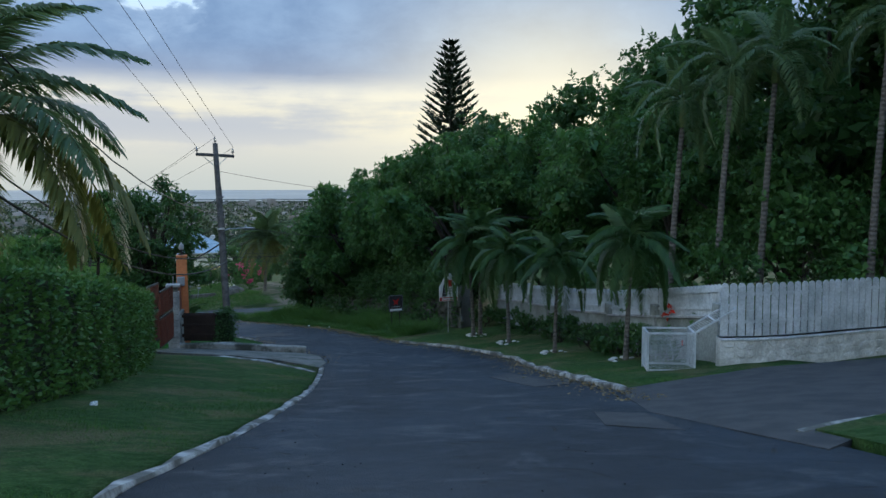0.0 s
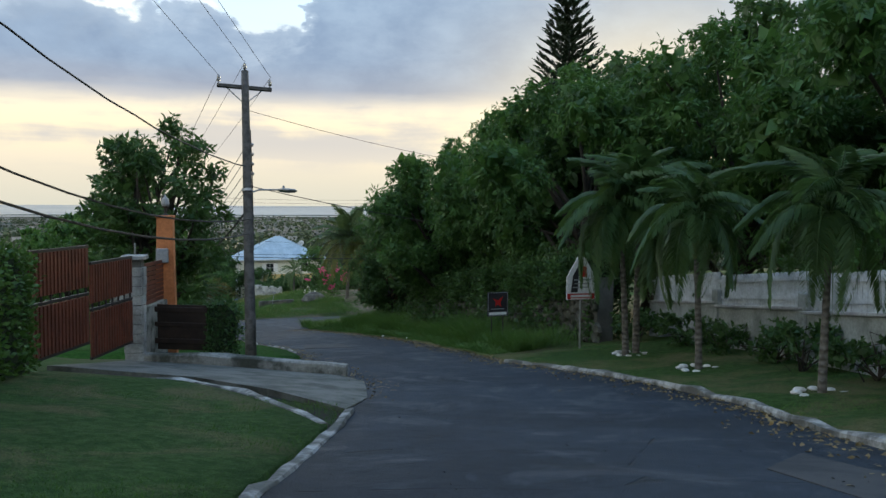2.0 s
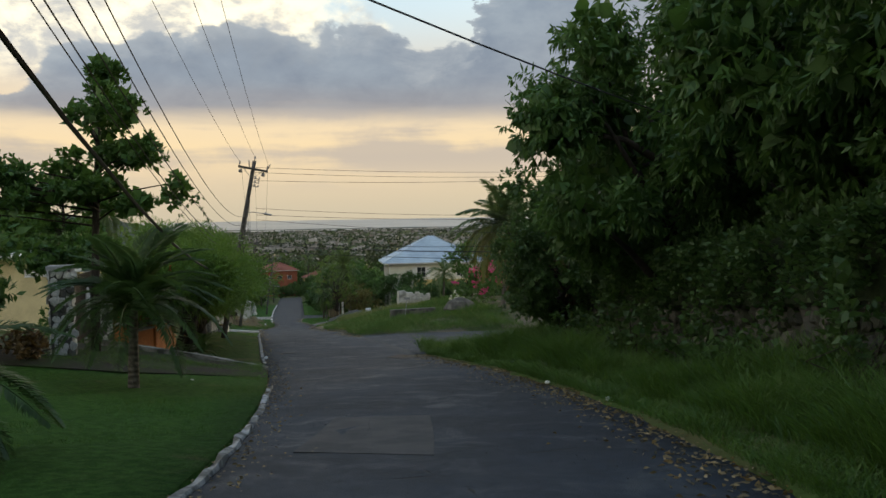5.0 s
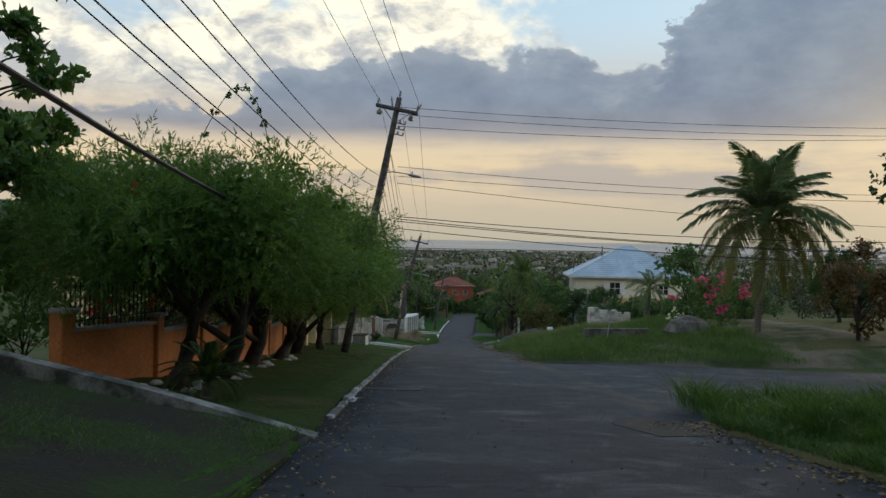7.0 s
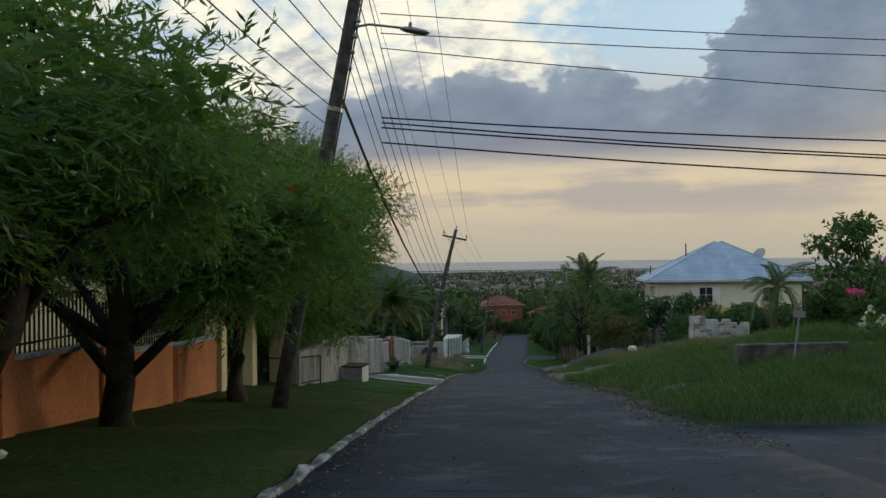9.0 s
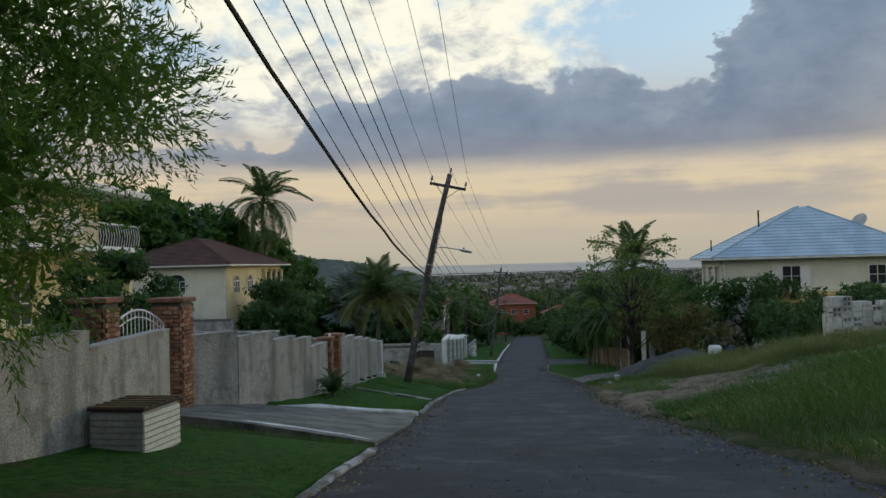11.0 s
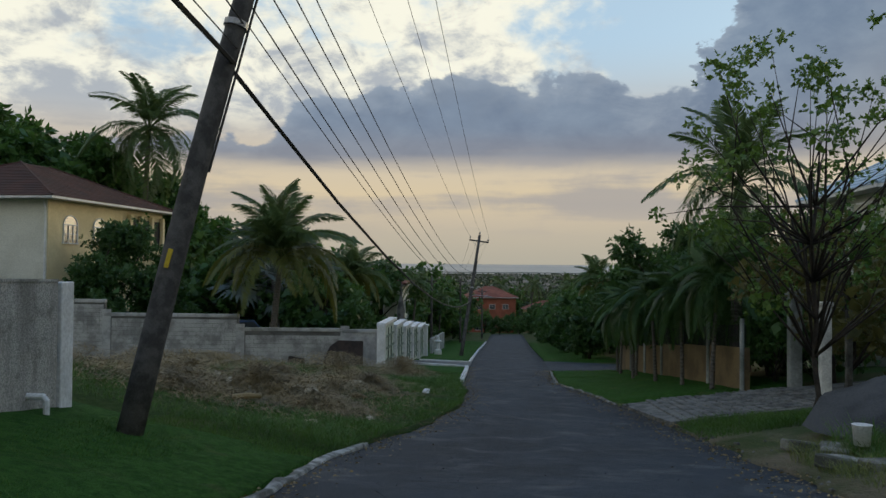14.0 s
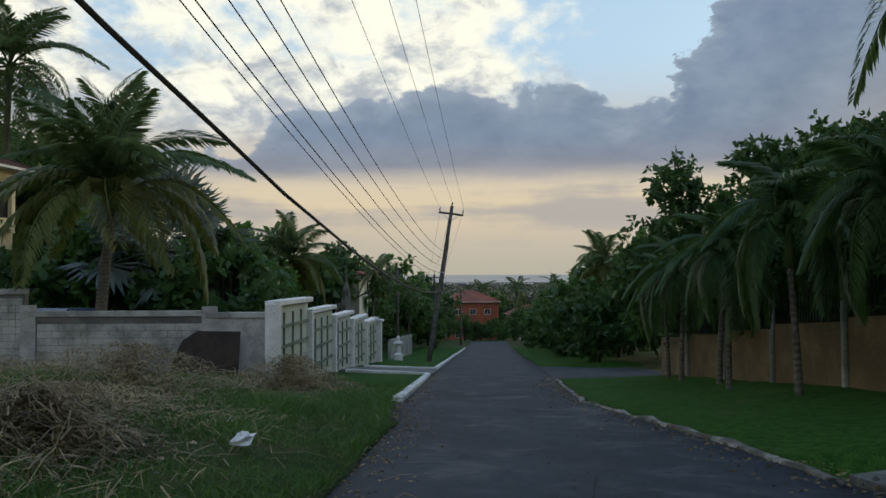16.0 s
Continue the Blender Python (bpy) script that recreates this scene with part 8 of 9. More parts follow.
sparse = put(tree("sparse_tree", "thin young tree with sparse leaves and bare twigs", 155, 8.4, 6.0, "leaf_light", (0.088, 0.052), 560, 92, 0.25, 0.06, size=(0.18, 0.44), lean=0.1, share=0.6), spot(129.6, -6.1))
put(bush("shrub", "bushy yellowish shrub tree by the gate", 156, 3.6, 4.2, "leaf_olive", (0.16, 0.08), 300, 14), spot(131.5, -9.5))
put(tree("leafy_tree", "leafy dark green tree hanging over the gate", 168, 5.2, 5.6, "leaf_mid", (0.15, 0.08), 420, 32, 0.2, 0.10), spot(138.2, -9.8))
put(tree("leafy_tree", "bushy olive green tree beside the gate posts", 169, 4.6, 4.6, "leaf_olive", (0.13, 0.07), 420, 28, 0.2, 0.09), spot(134.2, -8.6))
put(bush("shrub", "dense green shrub behind the gravel", 157, 3.4, 4.4, "leaf_mid", (0.17, 0.09), 300, 14), spot(140, -10.0))
put(bush("shrub", "dense dark shrub behind the gravel", 158, 3.0, 4.4, "leaf_dark", (0.17, 0.09), 300, 14), spot(130, -14.5))
put(tree("tree", "dark bushy tree before the house", 159, 6.4, 6.5, "leaf_dark", (0.2, 0.1), 330, 28, 0.12, 0.14), spot(143, -15.5))
# corner planting by the junction
put(palm("coconut_palm", "coconut palm at the corner lit by the low sun", "coconut", 6.4, 0.17, 40, 161, (0.5, 0.2), 1.16, (84, -38)), spot(88.2, -15.2, -1.0))
put(bush("bougainvillea", "bougainvillea with magenta blossom", 162, 2.8, 4.2, "leaf_mid", (0.12, 0.07), 350, 12, flowers="pink_flower"), spot(100, -17.0))
put(bush("bougainvillea", "bougainvillea with bright pink blossom", 163, 2.6, 3.6, "leaf_mid", (0.12, 0.07), 350, 12, flowers="pink_flower"), spot(93, -15.0))
put(bush("flowering_shrub", "low shrub with white blossom", 164, 1.2, 1.6, "leaf_light", (0.12, 0.07), 350, 8, flowers="white_flower"), spot(97, -14.0))
put(tree("tree", "leafy tree between the house and the palm", 165, 5.9, 4.6, "leaf_mid", (0.2, 0.1), 360, 28, 0.15, 0.13), spot(106, -17.3))
put(palm("slender_palm", "small palm before the blue-roofed house", "royal", 2.4, 0.13, 16, 166, (0.1, 0.0), 0.8, (60, -40), True), spot(118, -17.0))
copy_thing(vine, spot(84, -24, 0, 20, 0.62))
copy_thing(mango, spot(78, -24, 0, 20, 0.55))
copy_thing(vine, spot(96, -23, 0, 120, 0.5))
copy_thing(tip_tree, spot(85, -18.5, 0, 50, 0.95))
rock = Mesh().turned([(0.05, -0.3), (1.1, -0.1), (1.3, 0.3), (0.9, 0.8), (0.3, 1.05), (0.05, 1.1)], 9)
solid("boulder", rock, "stone", "large grey boulder on the grass", "boulder", spot(90.5, -12.6, 0, 20))
solid("old_wall", Mesh().box(0, 0, 0.25, 3.6, 0.3, 0.9, 0.03), "stone", "low crumbling wall in the grass", "wall", spot(93, -9.5, 0, 8), "", "structure")
solid("signpost", Mesh().tube([(0, 0, -0.2), (0.05, 0, 1.7)], 0.03, 6).box(0.05, 0, 1.7, 0.6, 0.02, 0.18), "sign_grey", "leaning grey street sign on a post", "sign", spot(89.5, -8.2, 0, 40, 1, True, (4, 6)))
wb = Mesh().turned([(0.28, 0), (0.30, 0.75), (0.24, 0.85), (0.10, 0.86)], 14)
smooth(solid("bucket", bucket.data("bucket"), "white_plastic", "white bucket standing on broken concrete", "bucket", spot(123.9, -4.75, 0.2, 10, 0.8)))
smooth(solid("water_drum", wb, "white_plastic", "white plastic drum behind the gravel heap", "drum", spot(126.2, -9.6, 0.05, 0, 1.05)))
smooth(solid("water_drum", wb.data("drum"), "blue_plastic", "blue plastic drum beside the gate", "drum", spot(131.5, -11.5)))

# --- the houses at the foot of the road ---
def town_house(label, m, w, l, h, wall, roof_, storeys=2):
    ob = thing("distant_house", label, "house", m, "houses down the hill")
    body_box(ob, w, l, -2, h, wall)
    hip_roof(ob, w, l, h, w * 0.22, 0.6, roof_, 0.5)
    for k in range(storeys):
        for x in (-w * 0.28, 0, w * 0.28):
            window(ob, pose(x, -l / 2 - 0.02, h * (k + 0.55) / storeys), 1.4, 1.2)
        for y in (-l * 0.25, l * 0.2):
            window(ob, pose(w / 2 + 0.02, y, h * (k + 0.55) / storeys, 0, 0, 90), 1.4, 1.2)
    return ob


town_house("large salmon house with red tiled roof", spot(322, 5.5, -1, 10), 12, 10, 10.4, "salmon", "red_roof")
town_house("salmon house wing with red roof", spot(330, 15, -1, 5), 9, 9, 9.4, "salmon", "red_roof")
town_house("pale house with red roof further down", spot(326, -9, -2, 12), 10, 8, 8.4, "cream", "red_roof")
town_house("white house above the trees", spot(345, 25, 0, 0), 9, 8, 11.0, "white_wall", "coping")
town_house("cream house with red roof among trees", spot(232, 30, 0, 20), 12, 10, 5.5, "cream", "red_roof")
town_house("house with red roof on the slope", spot(198, 34, 1, 20), 12, 10, 5.0, "cream", "red_roof")


# trees that stand before the houses, a veil of trees at the foot of the road
for k, (s, d, f) in enumerate(((268, 9.8, 0.95), (263, 14, 1.2), (284, 2.4, 0.62), (258, 11.0, 0.9), (270, -6.0, 1.0), (276, 17, 1.25), (250, 13.5, 1.1), (290, -2.0, 0.6), (246, 9.5, 0.75), (296, 6.0, 0.8), (300, -6, 1.1), (304, 12, 1.1), (310, 0.5, 0.8))):
    copy_thing((far_tree, far_green)[k % 2], spot(s, d, -0.3, 50 * k, f))


for k in range(26):
    s, d = 312 + (k * 17) % 52, -44 + 3.9 * k
    if not (-6 < d < 14 and s < 338):
        copy_thing((far_tree, far_green)[k % 2], spot(s, d, -0.5, 67 * k, 1.45 + 0.14 * (k % 4)))
for k, (s, d, f) in enumerate(((306, -4.5, 2.0), (310, -13, 2.1), (318, 21, 1.9), (300, 18, 1.8), (352, 2, 2.4))):
    copy_thing(lowp, spot(s, d, 0, 40 * k, f * 0.85))


# --- grass, stalks and litter ---
U = lambda r, a, b: r.uniform(a, b)
blades("tall_grass", "tall green grass on the bank below the stone wall", lambda r: (lambda s: (s, -float(edge_r(s)) - 0.75 - abs(r.normal(0, 1.0)) * (1.3 if s > 42 else 0.8)))(U(r, 33, 62)), 44000, 0.95, 0.013, "grass", 1)
blades("tall_grass", "lower grass at the edge of the bank", lambda r: (lambda s: (s, -float(edge_r(s)) - 0.12 - abs(r.normal(0, 0.5))))(U(r, 33, 62)), 26000, 0.36, 0.010, "grass", 18, 0.5)
blades("tall_grass", "tall green grass at the junction corner", lambda r: (60 + 3.5 * r.uniform() ** 0.5 * 1.2, -4.2 - 7 * r.uniform()), 9000, 0.9, 0.013, "grass", 2)
blades("seeding_grass", "pale seeding grass on the earth bank", lambda r: (lambda s: (s, -float(edge_r(s)) - 0.3 - 9 * r.uniform() ** 1.2 - max(0.0, s - 102.5 + r.normal(0, 1.3)) * 0.7))(U(r, 81, 110)), 30000, 0.42, 0.007, "grass_dry", 3)
blades("tall_grass", "green weeds on the island bank", lambda r: (lambda s: (s, -float(edge_r(s)) - 0.25 - 10.5 * r.uniform() - max(0.0, s - 102.5 + r.normal(0, 1.2)) * 0.7))(U(r, 80.5, 109)), 62000, 0.66, 0.012, "grass", 4)
blades("seeding_grass", "pale tall grass above the bare earth", lambda r: (lambda s: (s, -U(r, 5.6 + 0.55 * abs(s - 119.0), 15.5)))(U(r, 113.5, 124)), 60000, 0.80, 0.009, "grass_pale", 17)
blades("seeding_grass", "pale grass by the gravel heap", lambda r: (lambda s: (s, -float(edge_r(s)) - 0.3 - 2.6 * r.uniform()))(U(r, 117.5, 124.5)), 12000, 0.42, 0.008, "grass_pale", 5)
blades("weeds", "tufts of weeds on the bare earth", lambda r: (lambda k: (104.5 + (k * 7.31) % 13 + r.normal(0, 0.22), -3.9 - (k * 3.77) % 6.5 + r.normal(0, 0.22)))(int(r.integers(34))), 9000, 0.34, 0.008, "grass", 19, 0.6)
blades("tall_grass", "tall green grass before the gravel heap", lambda r: (lambda s: (s, -U(r, 4.6 + 0.25 * max(0.0, 121 - s), 8.2)))(U(r, 119.2, 124.6)), 15000, 0.62, 0.011, "grass", 15)
blades("tall_grass", "green grass beside the paved driveway", lambda r: (U(r, 128.3, 131.0), -U(r, 3.7, 9.0)), 12000, 0.30, 0.009, "grass", 16)
blades("short_grass", "short grass of the lawn by the hedge", lambda r: (lambda s: (s, U(r, float(edge_l(s)) + 0.1, 5.2)))(U(r, 5, 23.4)), 26000, 0.07, 0.006, "grass", 6)
blades("short_grass", "short grass of the verge under the pole", lambda r: (lambda s: (s, U(r, float(edge_l(s)) + 0.1, 6.5)))(U(r, 36, 52)), 20000, 0.07, 0.006, "grass", 7)
blades("short_grass", "short grass of the verge by the orange wall", lambda r: (lambda s: (s, U(r, float(edge_l(s)) + 0.1, 5.6)))(U(r, 59.8, 90)), 24000, 0.06, 0.006, "grass", 8)
blades("short_grass", "short grass along the pebbledash wall", lambda r: (lambda s: (s, U(r, float(edge_l(s)) + 0.1, 5.2)))(U(r, 90, 99.5) if r.uniform() < 0.35 else U(r, 106.8, 127)), 44000, 0.09, 0.007, "grass", 9)
blades("short_grass", "short grass under the palms", lambda r: (lambda s: (s, -U(r, float(edge_r(s)) + 0.1, 8.0)))(U(r, 15, 33)), 20000, 0.07, 0.006, "grass", 10)
blades("short_grass", "short grass before the tan wall", lambda r: (lambda s: (s, -U(r, float(edge_r(s)) + 0.1, 6.6)))(U(r, 136.6, 157)), 20000, 0.07, 0.006, "grass", 11)
blades("short_grass", "short grass of the corner lawn", lambda r: (U(r, 3, 8.5), -U(r, 4.4, 10)), 14000, 0.08, 0.006, "grass", 12)
blades("weeds", "weeds growing on the earth driveway", lambda r: (U(r, 53.5, 59.3), 1.9 + 5.5 * r.uniform() ** 1.3), 13000, 0.13, 0.008, "grass", 14, 0.6)
blades("tall_grass", "green grass at the near edge of the bare earth", lambda r: (U(r, 102.8, 106.2), -3.75 - 2.4 * r.uniform() ** 1.2), 15000, 0.34, 0.009, "grass", 20, 0.5)
blades("weeds", "weeds growing through the cut stalks", lambda r: (U(r, 126, 146), U(r, 2.6, 10.5)), 26000, 0.30, 0.009, "grass", 21, 0.6)
blades("weeds", "green weeds in the empty lot", lambda r: (lambda s: (s, float(edge_l(s)) + 0.1 + 13 * r.uniform() ** 1.4))(U(r, 124.5, 151)), 62000, 0.26, 0.009, "grass", 13, 0.5)


def stalks(name, label, spots, count, seed):
    """Cut dry stalks lying in heaps."""
    rng = np.random.default_rng(seed)
    vs = []
    for _ in range(count):
        s0, d0, rs, rd, hh = spots[int(rng.integers(len(spots)))]
        a, r = rng.uniform(0, 6.283), abs(rng.normal(0, 0.55))
        s, d = s0 + rs * r * math.cos(a), d0 + rd * r * math.sin(a)
        h = 1.35 * hh * math.exp(-1.6 * r * r) * rng.uniform(0.1, 1.05) + 0.02
        p = WG(s, d, h)
        b = rng.uniform(0, 6.283)
        w = Vector((math.cos(b), math.sin(b), rng.normal(0, 0.22))) * (0.12 + 0.62 * rng.uniform() ** 2.2)
        q = Vector((-math.sin(b), math.cos(b), 0.3)) * rng.uniform(0.002, 0.008)
        k = Vector((0, 0, rng.uniform(0.0, 0.08)))
        vs += [p - w * 0.5 - q, p - w * 0.5 + q, p + k + q, p + k - q, p + k - q, p + k + q, p + w * 0.5 + q * 0.5, p + w * 0.5 - q * 0.5]
    ob = new(name, quick_mesh(name, [tuple(v) for v in vs], np.arange(len(vs)).reshape(-1, 4)))
    ob.data.materials.append(M["straw"])
    return tagged(ob, label, "cut stalks", kind="stuff")


stalks("dry_stalks", "heaps of dry cut stalks in the empty lot", [(128.0, 6.6, 2.0, 3.0, 0.24), (128.2, 9.5, 2.2, 3.4, 0.26), (129.6, 7.0, 2.6, 3.0, 0.34), (129.9, 10.5, 2.6, 3.4, 0.34), (129.8, 4.2, 2.2, 1.6, 0.26), (130.5, 5.0, 2.6, 2.0, 0.40), (131, 7.5, 3.4, 3.0, 0.5), (133, 4.5, 3.0, 2.4, 0.4), (131, 11, 4, 4, 0.6), (138, 5.0, 3.5, 2.5, 0.28), (137, 10, 4, 4, 0.5), (143, 6.5, 3.5, 3.0, 0.6), (147, 4.6, 2.5, 1.6, 0.55), (145, 12, 4, 4, 0.4), (130.2, 5.6, 1.2, 1.3, 0.55), (131.8, 8.8, 1.5, 1.6, 0.6), (133.4, 6.0, 1.4, 1.3, 0.5), (135.5, 4.0, 1.2, 1.0, 0.4)], 72000, 3)
log = Mesh().tube([(-0.5, 0, 0), (0, 0.05, 0.03), (0.5, 0, 0)], [0.09, 0.11, 0.08], 8)
for k, (s, d, a) in enumerate(((127.6, 5.0, 20), (129.8, 6.2, 70), (132.5, 3.8, 140), (128.5, 8.0, 100), (136.0, 6.0, 30))):
    solid("log", log.data("log") if k else log, "straw", "short cut log lying among stalks", "log", spot(s, d, 0.22, a, 0.55), "logs")
husk = Mesh().add([(-0.28, -0.05, 0), (-0.1, -0.10, 0.05), (0.15, -0.07, 0.04), (0.30, 0, 0.0), (0.15, 0.08, 0.06), (-0.1, 0.10, 0.07), (0.0, 0.0, 0.01), (0.0, 0.0, -0.03)], [(0, 1, 6), (1, 2, 6), (2, 3, 6), (3, 4, 6), (4, 5, 6), (5, 0, 6), (1, 0, 7), (2, 1, 7), (3, 2, 7), (4, 3, 7), (5, 4, 7), (0, 5, 7)]).data("husk")
for k, (s, d, a, f) in enumerate(((131.2, 6.9, 120, 1.0), (130.0, 4.9, 10, 1.1), (129.8, 4.3, 60, 1.0), (131.0, 4.6, -10, 0.9), (130.3, 5.5, 35, 0.8), (129.5, 6.0, 80, 0.7), (134.5, 4.2, 20, 0.8), (133.0, 7.5, 140, 0.7))):
    solid("palm_husk", husk, "husk", "dry pale palm husk lying among the stalks", "husk", spot(s, d, 0.36, a, f, True, (15, -20 + 11 * (k % 4))), "palm husks")
bag = Mesh().turned([(0.02, 0), (0.15, 0.01), (0.19, 0.06), (0.15, 0.12), (0.08, 0.15), (0.02, 0.16)], 9)
rng3 = random.Random(12)
bag.v = [(x * rng3.uniform(0.6, 1.35), y * rng3.uniform(0.6, 1.3), z * rng3.uniform(0.6, 1.3)) for x, y, z in bag.v]
solid("plastic_bag", bag, "white_plastic", "crumpled white plastic bag on the weeds", "litter", spot(136.6, 2.5, 0.12, 30, 0.72), "litter")
for k, (s, d, f) in enumerate(((64.1, 1.75, 0.5), (11.3, 3.9, 0.35), (139, 3.4, 0.4), (6.0, -4.6, 0.5), (44.6, -4.0, 0.35), (48.5, -4.2, 0.35), (52.0, 3.4, 0.3))):
    solid("litter", bag.data("litter"), "white_plastic", "small piece of white litter", "litter", spot(s, d, 0.02, 60 * k, f), "litter")


def fallen_leaves(label, area, count, size, mat, seed):
    """Dead leaves and grit lying flat."""
    rng = np.random.default_rng(seed)
    at = np.array([tuple(WG(*area(rng), 0.012)) for _ in range(count)])
    a = rng.uniform(0, 6.283, count)
    v, f = leaf_quads(at, np.stack([np.cos(a), np.sin(a), rng.normal(0, 0.12, count)], 1), size, size * 0.6, rng)
    v[:, 2] = np.maximum(v[:, 2], np.repeat(at[:, 2], 4) - 0.006)
    ob = new("fallen_leaves", quick_mesh("fallen_leaves", v, f))
    ob.data.materials.append(M[mat])
    return tagged(ob, label, "leaf litter", kind="stuff")


fallen_leaves("dead brown leaves and grit along the road edge", lambda r: (lambda s: (s, -float(edge_r(s)) + abs(r.normal(0, 0.45)) - 0.25))(U(r, 12, 62)), 5200, 0.07, "straw", 31)
fallen_leaves("dead leaves and grit along the verge", lambda r: (lambda s: (s, float(edge_l(s)) - abs(r.normal(0, 0.35)) + 0.12))(U(r, 24, 160)), 4200, 0.055, "straw", 32)
fallen_leaves("grit and dead leaves at the weedy road edge", lambda r: (lambda s: (s, -float(edge_r(s)) + abs(r.normal(0, 0.5)) - 0.3))(U(r, 78, 158)), 4600, 0.06, "straw", 33)
fallen_leaves("loose pale grit lying on the asphalt", lambda r: (lambda s: (s, U(r, -float(edge_r(s)), float(edge_l(s)))))(U(r, 0, 150)), 3500, 0.026, "gravel", 34)


def scattered_stones(label, area, count, size, mat, seed):
    """Loose stones and clods, each a small uneven lump half sunk in the ground."""
    rng = np.random.default_rng(seed)
    ico = np.array([(0, 0, 1), (0.9, 0, 0.35), (0.28, 0.85, 0.4), (-0.72, 0.53, 0.35), (-0.72, -0.53, 0.4), (0.28, -0.85, 0.35), (0.95, 0.1, -0.4), (0.2, 0.95, -0.4), (-0.8, 0.5, -0.4), (-0.8, -0.5, -0.4), (0.2, -0.95, -0.4)])
    tri = [(0, 1 + j, 1 + (j + 1) % 5) for j in range(5)] + [(1 + j, 6 + j, 1 + (j + 1) % 5) for j in range(5)] + [(1 + (j + 1) % 5, 6 + j, 6 + (j + 1) % 5) for j in range(5)]
    vs, fs = [], []
    for k in range(count):
        s, d = area(rng)
        p, g = np.array(tuple(WG(s, d, 0.05))), size * rng.uniform(0.25, 1.0) ** 1.6
        vs.append(ico * (1 + rng.normal(0, 0.16, (11, 1))) * g * rng.uniform(0.6, 1.2, 3) * (1, 1, 0.7) + p)
        fs.append(np.array(tri) + 11 * k)
    ob = new("loose_stones", quick_mesh("loose_stones", np.concatenate(vs), np.concatenate(fs)))
    ob.data.materials.append(M[mat])
    return tagged(ob, label, "stones", kind="stuff")


scattered_stones("clods and broken stones on the bare earth", lambda r: (lambda s: (s, -float(edge_r(s)) - 7.5 * r.uniform() ** 1.3 * min(1.0, (s - 103.5) / 5)))(U(r, 104.3, 118.5)), 1000, 0.10, "dirt", 41)
scattered_stones("pale broken rubble along the ledge of the bank", lambda r: (lambda s: (s, -6.2 - (s - 107) * 0.5 - r.normal(0, 0.35)))(U(r, 107, 117)), 230, 0.19, "stone", 42)
scattered_stones("grit and small stones at the edge of the asphalt", lambda r: (lambda s: (s, -float(edge_r(s)) + r.normal(0.05, 0.3)))(U(r, 100, 136)), 500, 0.045, "stone", 43)
scattered_stones("pale dry husks and cut wood among the stalks", lambda r: (U(r, 127, 142), U(r, 2.8, 9)), 110, 0.13, "husk", 45)
scattered_stones("stones and litter thrown in the empty lot", lambda r: (U(r, 128, 150), U(r, 2.6, 10)), 120, 0.10, "stone", 44)

# a creeper that dangles from the telephone cable
vine_on_wire = thing("hanging_vine", "thin leafy creeper dangling from the telephone cable", "vine")
strand = [(66.0, 5.68, 4.4), (66.0, 5.3, 5.0), (66.0, 4.95, 5.7), (66.0, 4.6, 6.25), (66.0, 4.3, 6.3), (66.0, 4.05, 6.0), (66.0, 3.9, 5.6), (66.0, 3.78, 5.15)]
wire = [W(*q) for q in strand]
part("stem", Mesh().tube(wire, 0.008, 4), "bark", vine_on_wire)
tufts = [(*(a_.lerp(b_, u_)), 0.07) for a_, b_ in zip(wire[:-1], wire[1:]) for u_ in (0.1, 0.45, 0.8)]
part("foliage", crown_mesh("foliage", tufts[::2], 420, 0.06, 0.045, 12, 0.6, 0.2, 4), "leaf_dark", vine_on_wire)


# --- town and sea far below ---
def ridge(name, label, origin, dist, profile, depth, seed):
    rng = np.random.default_rng(seed)
    p = np.array(profile)
    yaw = np.linspace(p[0, 0], p[-1, 0], 120)
    el_ = np.interp(yaw, p[:, 0], p[:, 1]) + 0.05 * np.sin(yaw * 9) + 0.04 * rng.normal(0, 1, 120).cumsum() * 0.15
    vs = []
    for row, (f, r) in enumerate(((0.0, 0.72), (0.35, 0.82), (0.7, 0.92), (0.92, 0.97), (1.0, 1.0), (0.6, 1.12), (0.0, 1.3))):
        for a, e in zip(yaw, el_):
            top_ = origin[2] + dist * math.tan(radians(e))
            q = dist * r * (1 + 0.012 * rng.normal())
            vs.append((origin[0] - q * math.sin(radians(a)), origin[1] + q * math.cos(radians(a)), -48 + (top_ + 48) * f + (rng.normal(0, 2.0) if 0 < f < 1 else 0)))
    faces = [(i * 120 + j, i * 120 + j + 1, (i + 1) * 120 + j + 1, (i + 1) * 120 + j) for i in range(6) for j in range(119)]
    ob = new(name, quick_mesh(name, vs, faces, True))
    ob.data.materials.append(M["hill"])
    return tagged(ob, label, "hill", kind="structure")


EYE0 = (-38, 85, -12)
ridge("backdrop_hill", "wooded hill with scattered houses", EYE0, 1700, [(33, -1.5), (36.5, -0.75), (39, 0.0), (43, 0.75), (50, 1.2), (62, 1.6), (80, 1.2)], 1, 1)
ridge("backdrop_mountain", "far blue-grey mountain ridge", EYE0, 3400, [(40, -0.6), (44, 0.7), (47, 1.4), (51, 2.3), (55, 2.5), (62, 2.0), (75, 2.2), (95, 1.2)], 1, 2)
ridge("backdrop_hill", "low dark wooded slope", EYE0, 420, [(52, -2.0), (58, 0.6), (66, 2.6), (80, 4.0), (100, 4.0)], 1, 3)
sea = Mesh()
for a in np.linspace(-70, 75, 60):
    for r, z in ((2750, -40.0), (3300, -33.0), (4000, -22.0), (4850, -4.0)):
        sea.v.append((EYE0[0] - r * math.sin(radians(a)), EYE0[1] + r * math.cos(radians(a)), z))
sea.f = [(k * 4 + j, k * 4 + j + 1, k * 4 + 5 + j, k * 4 + 4 + j) for k in range(59) for j in range(3)]
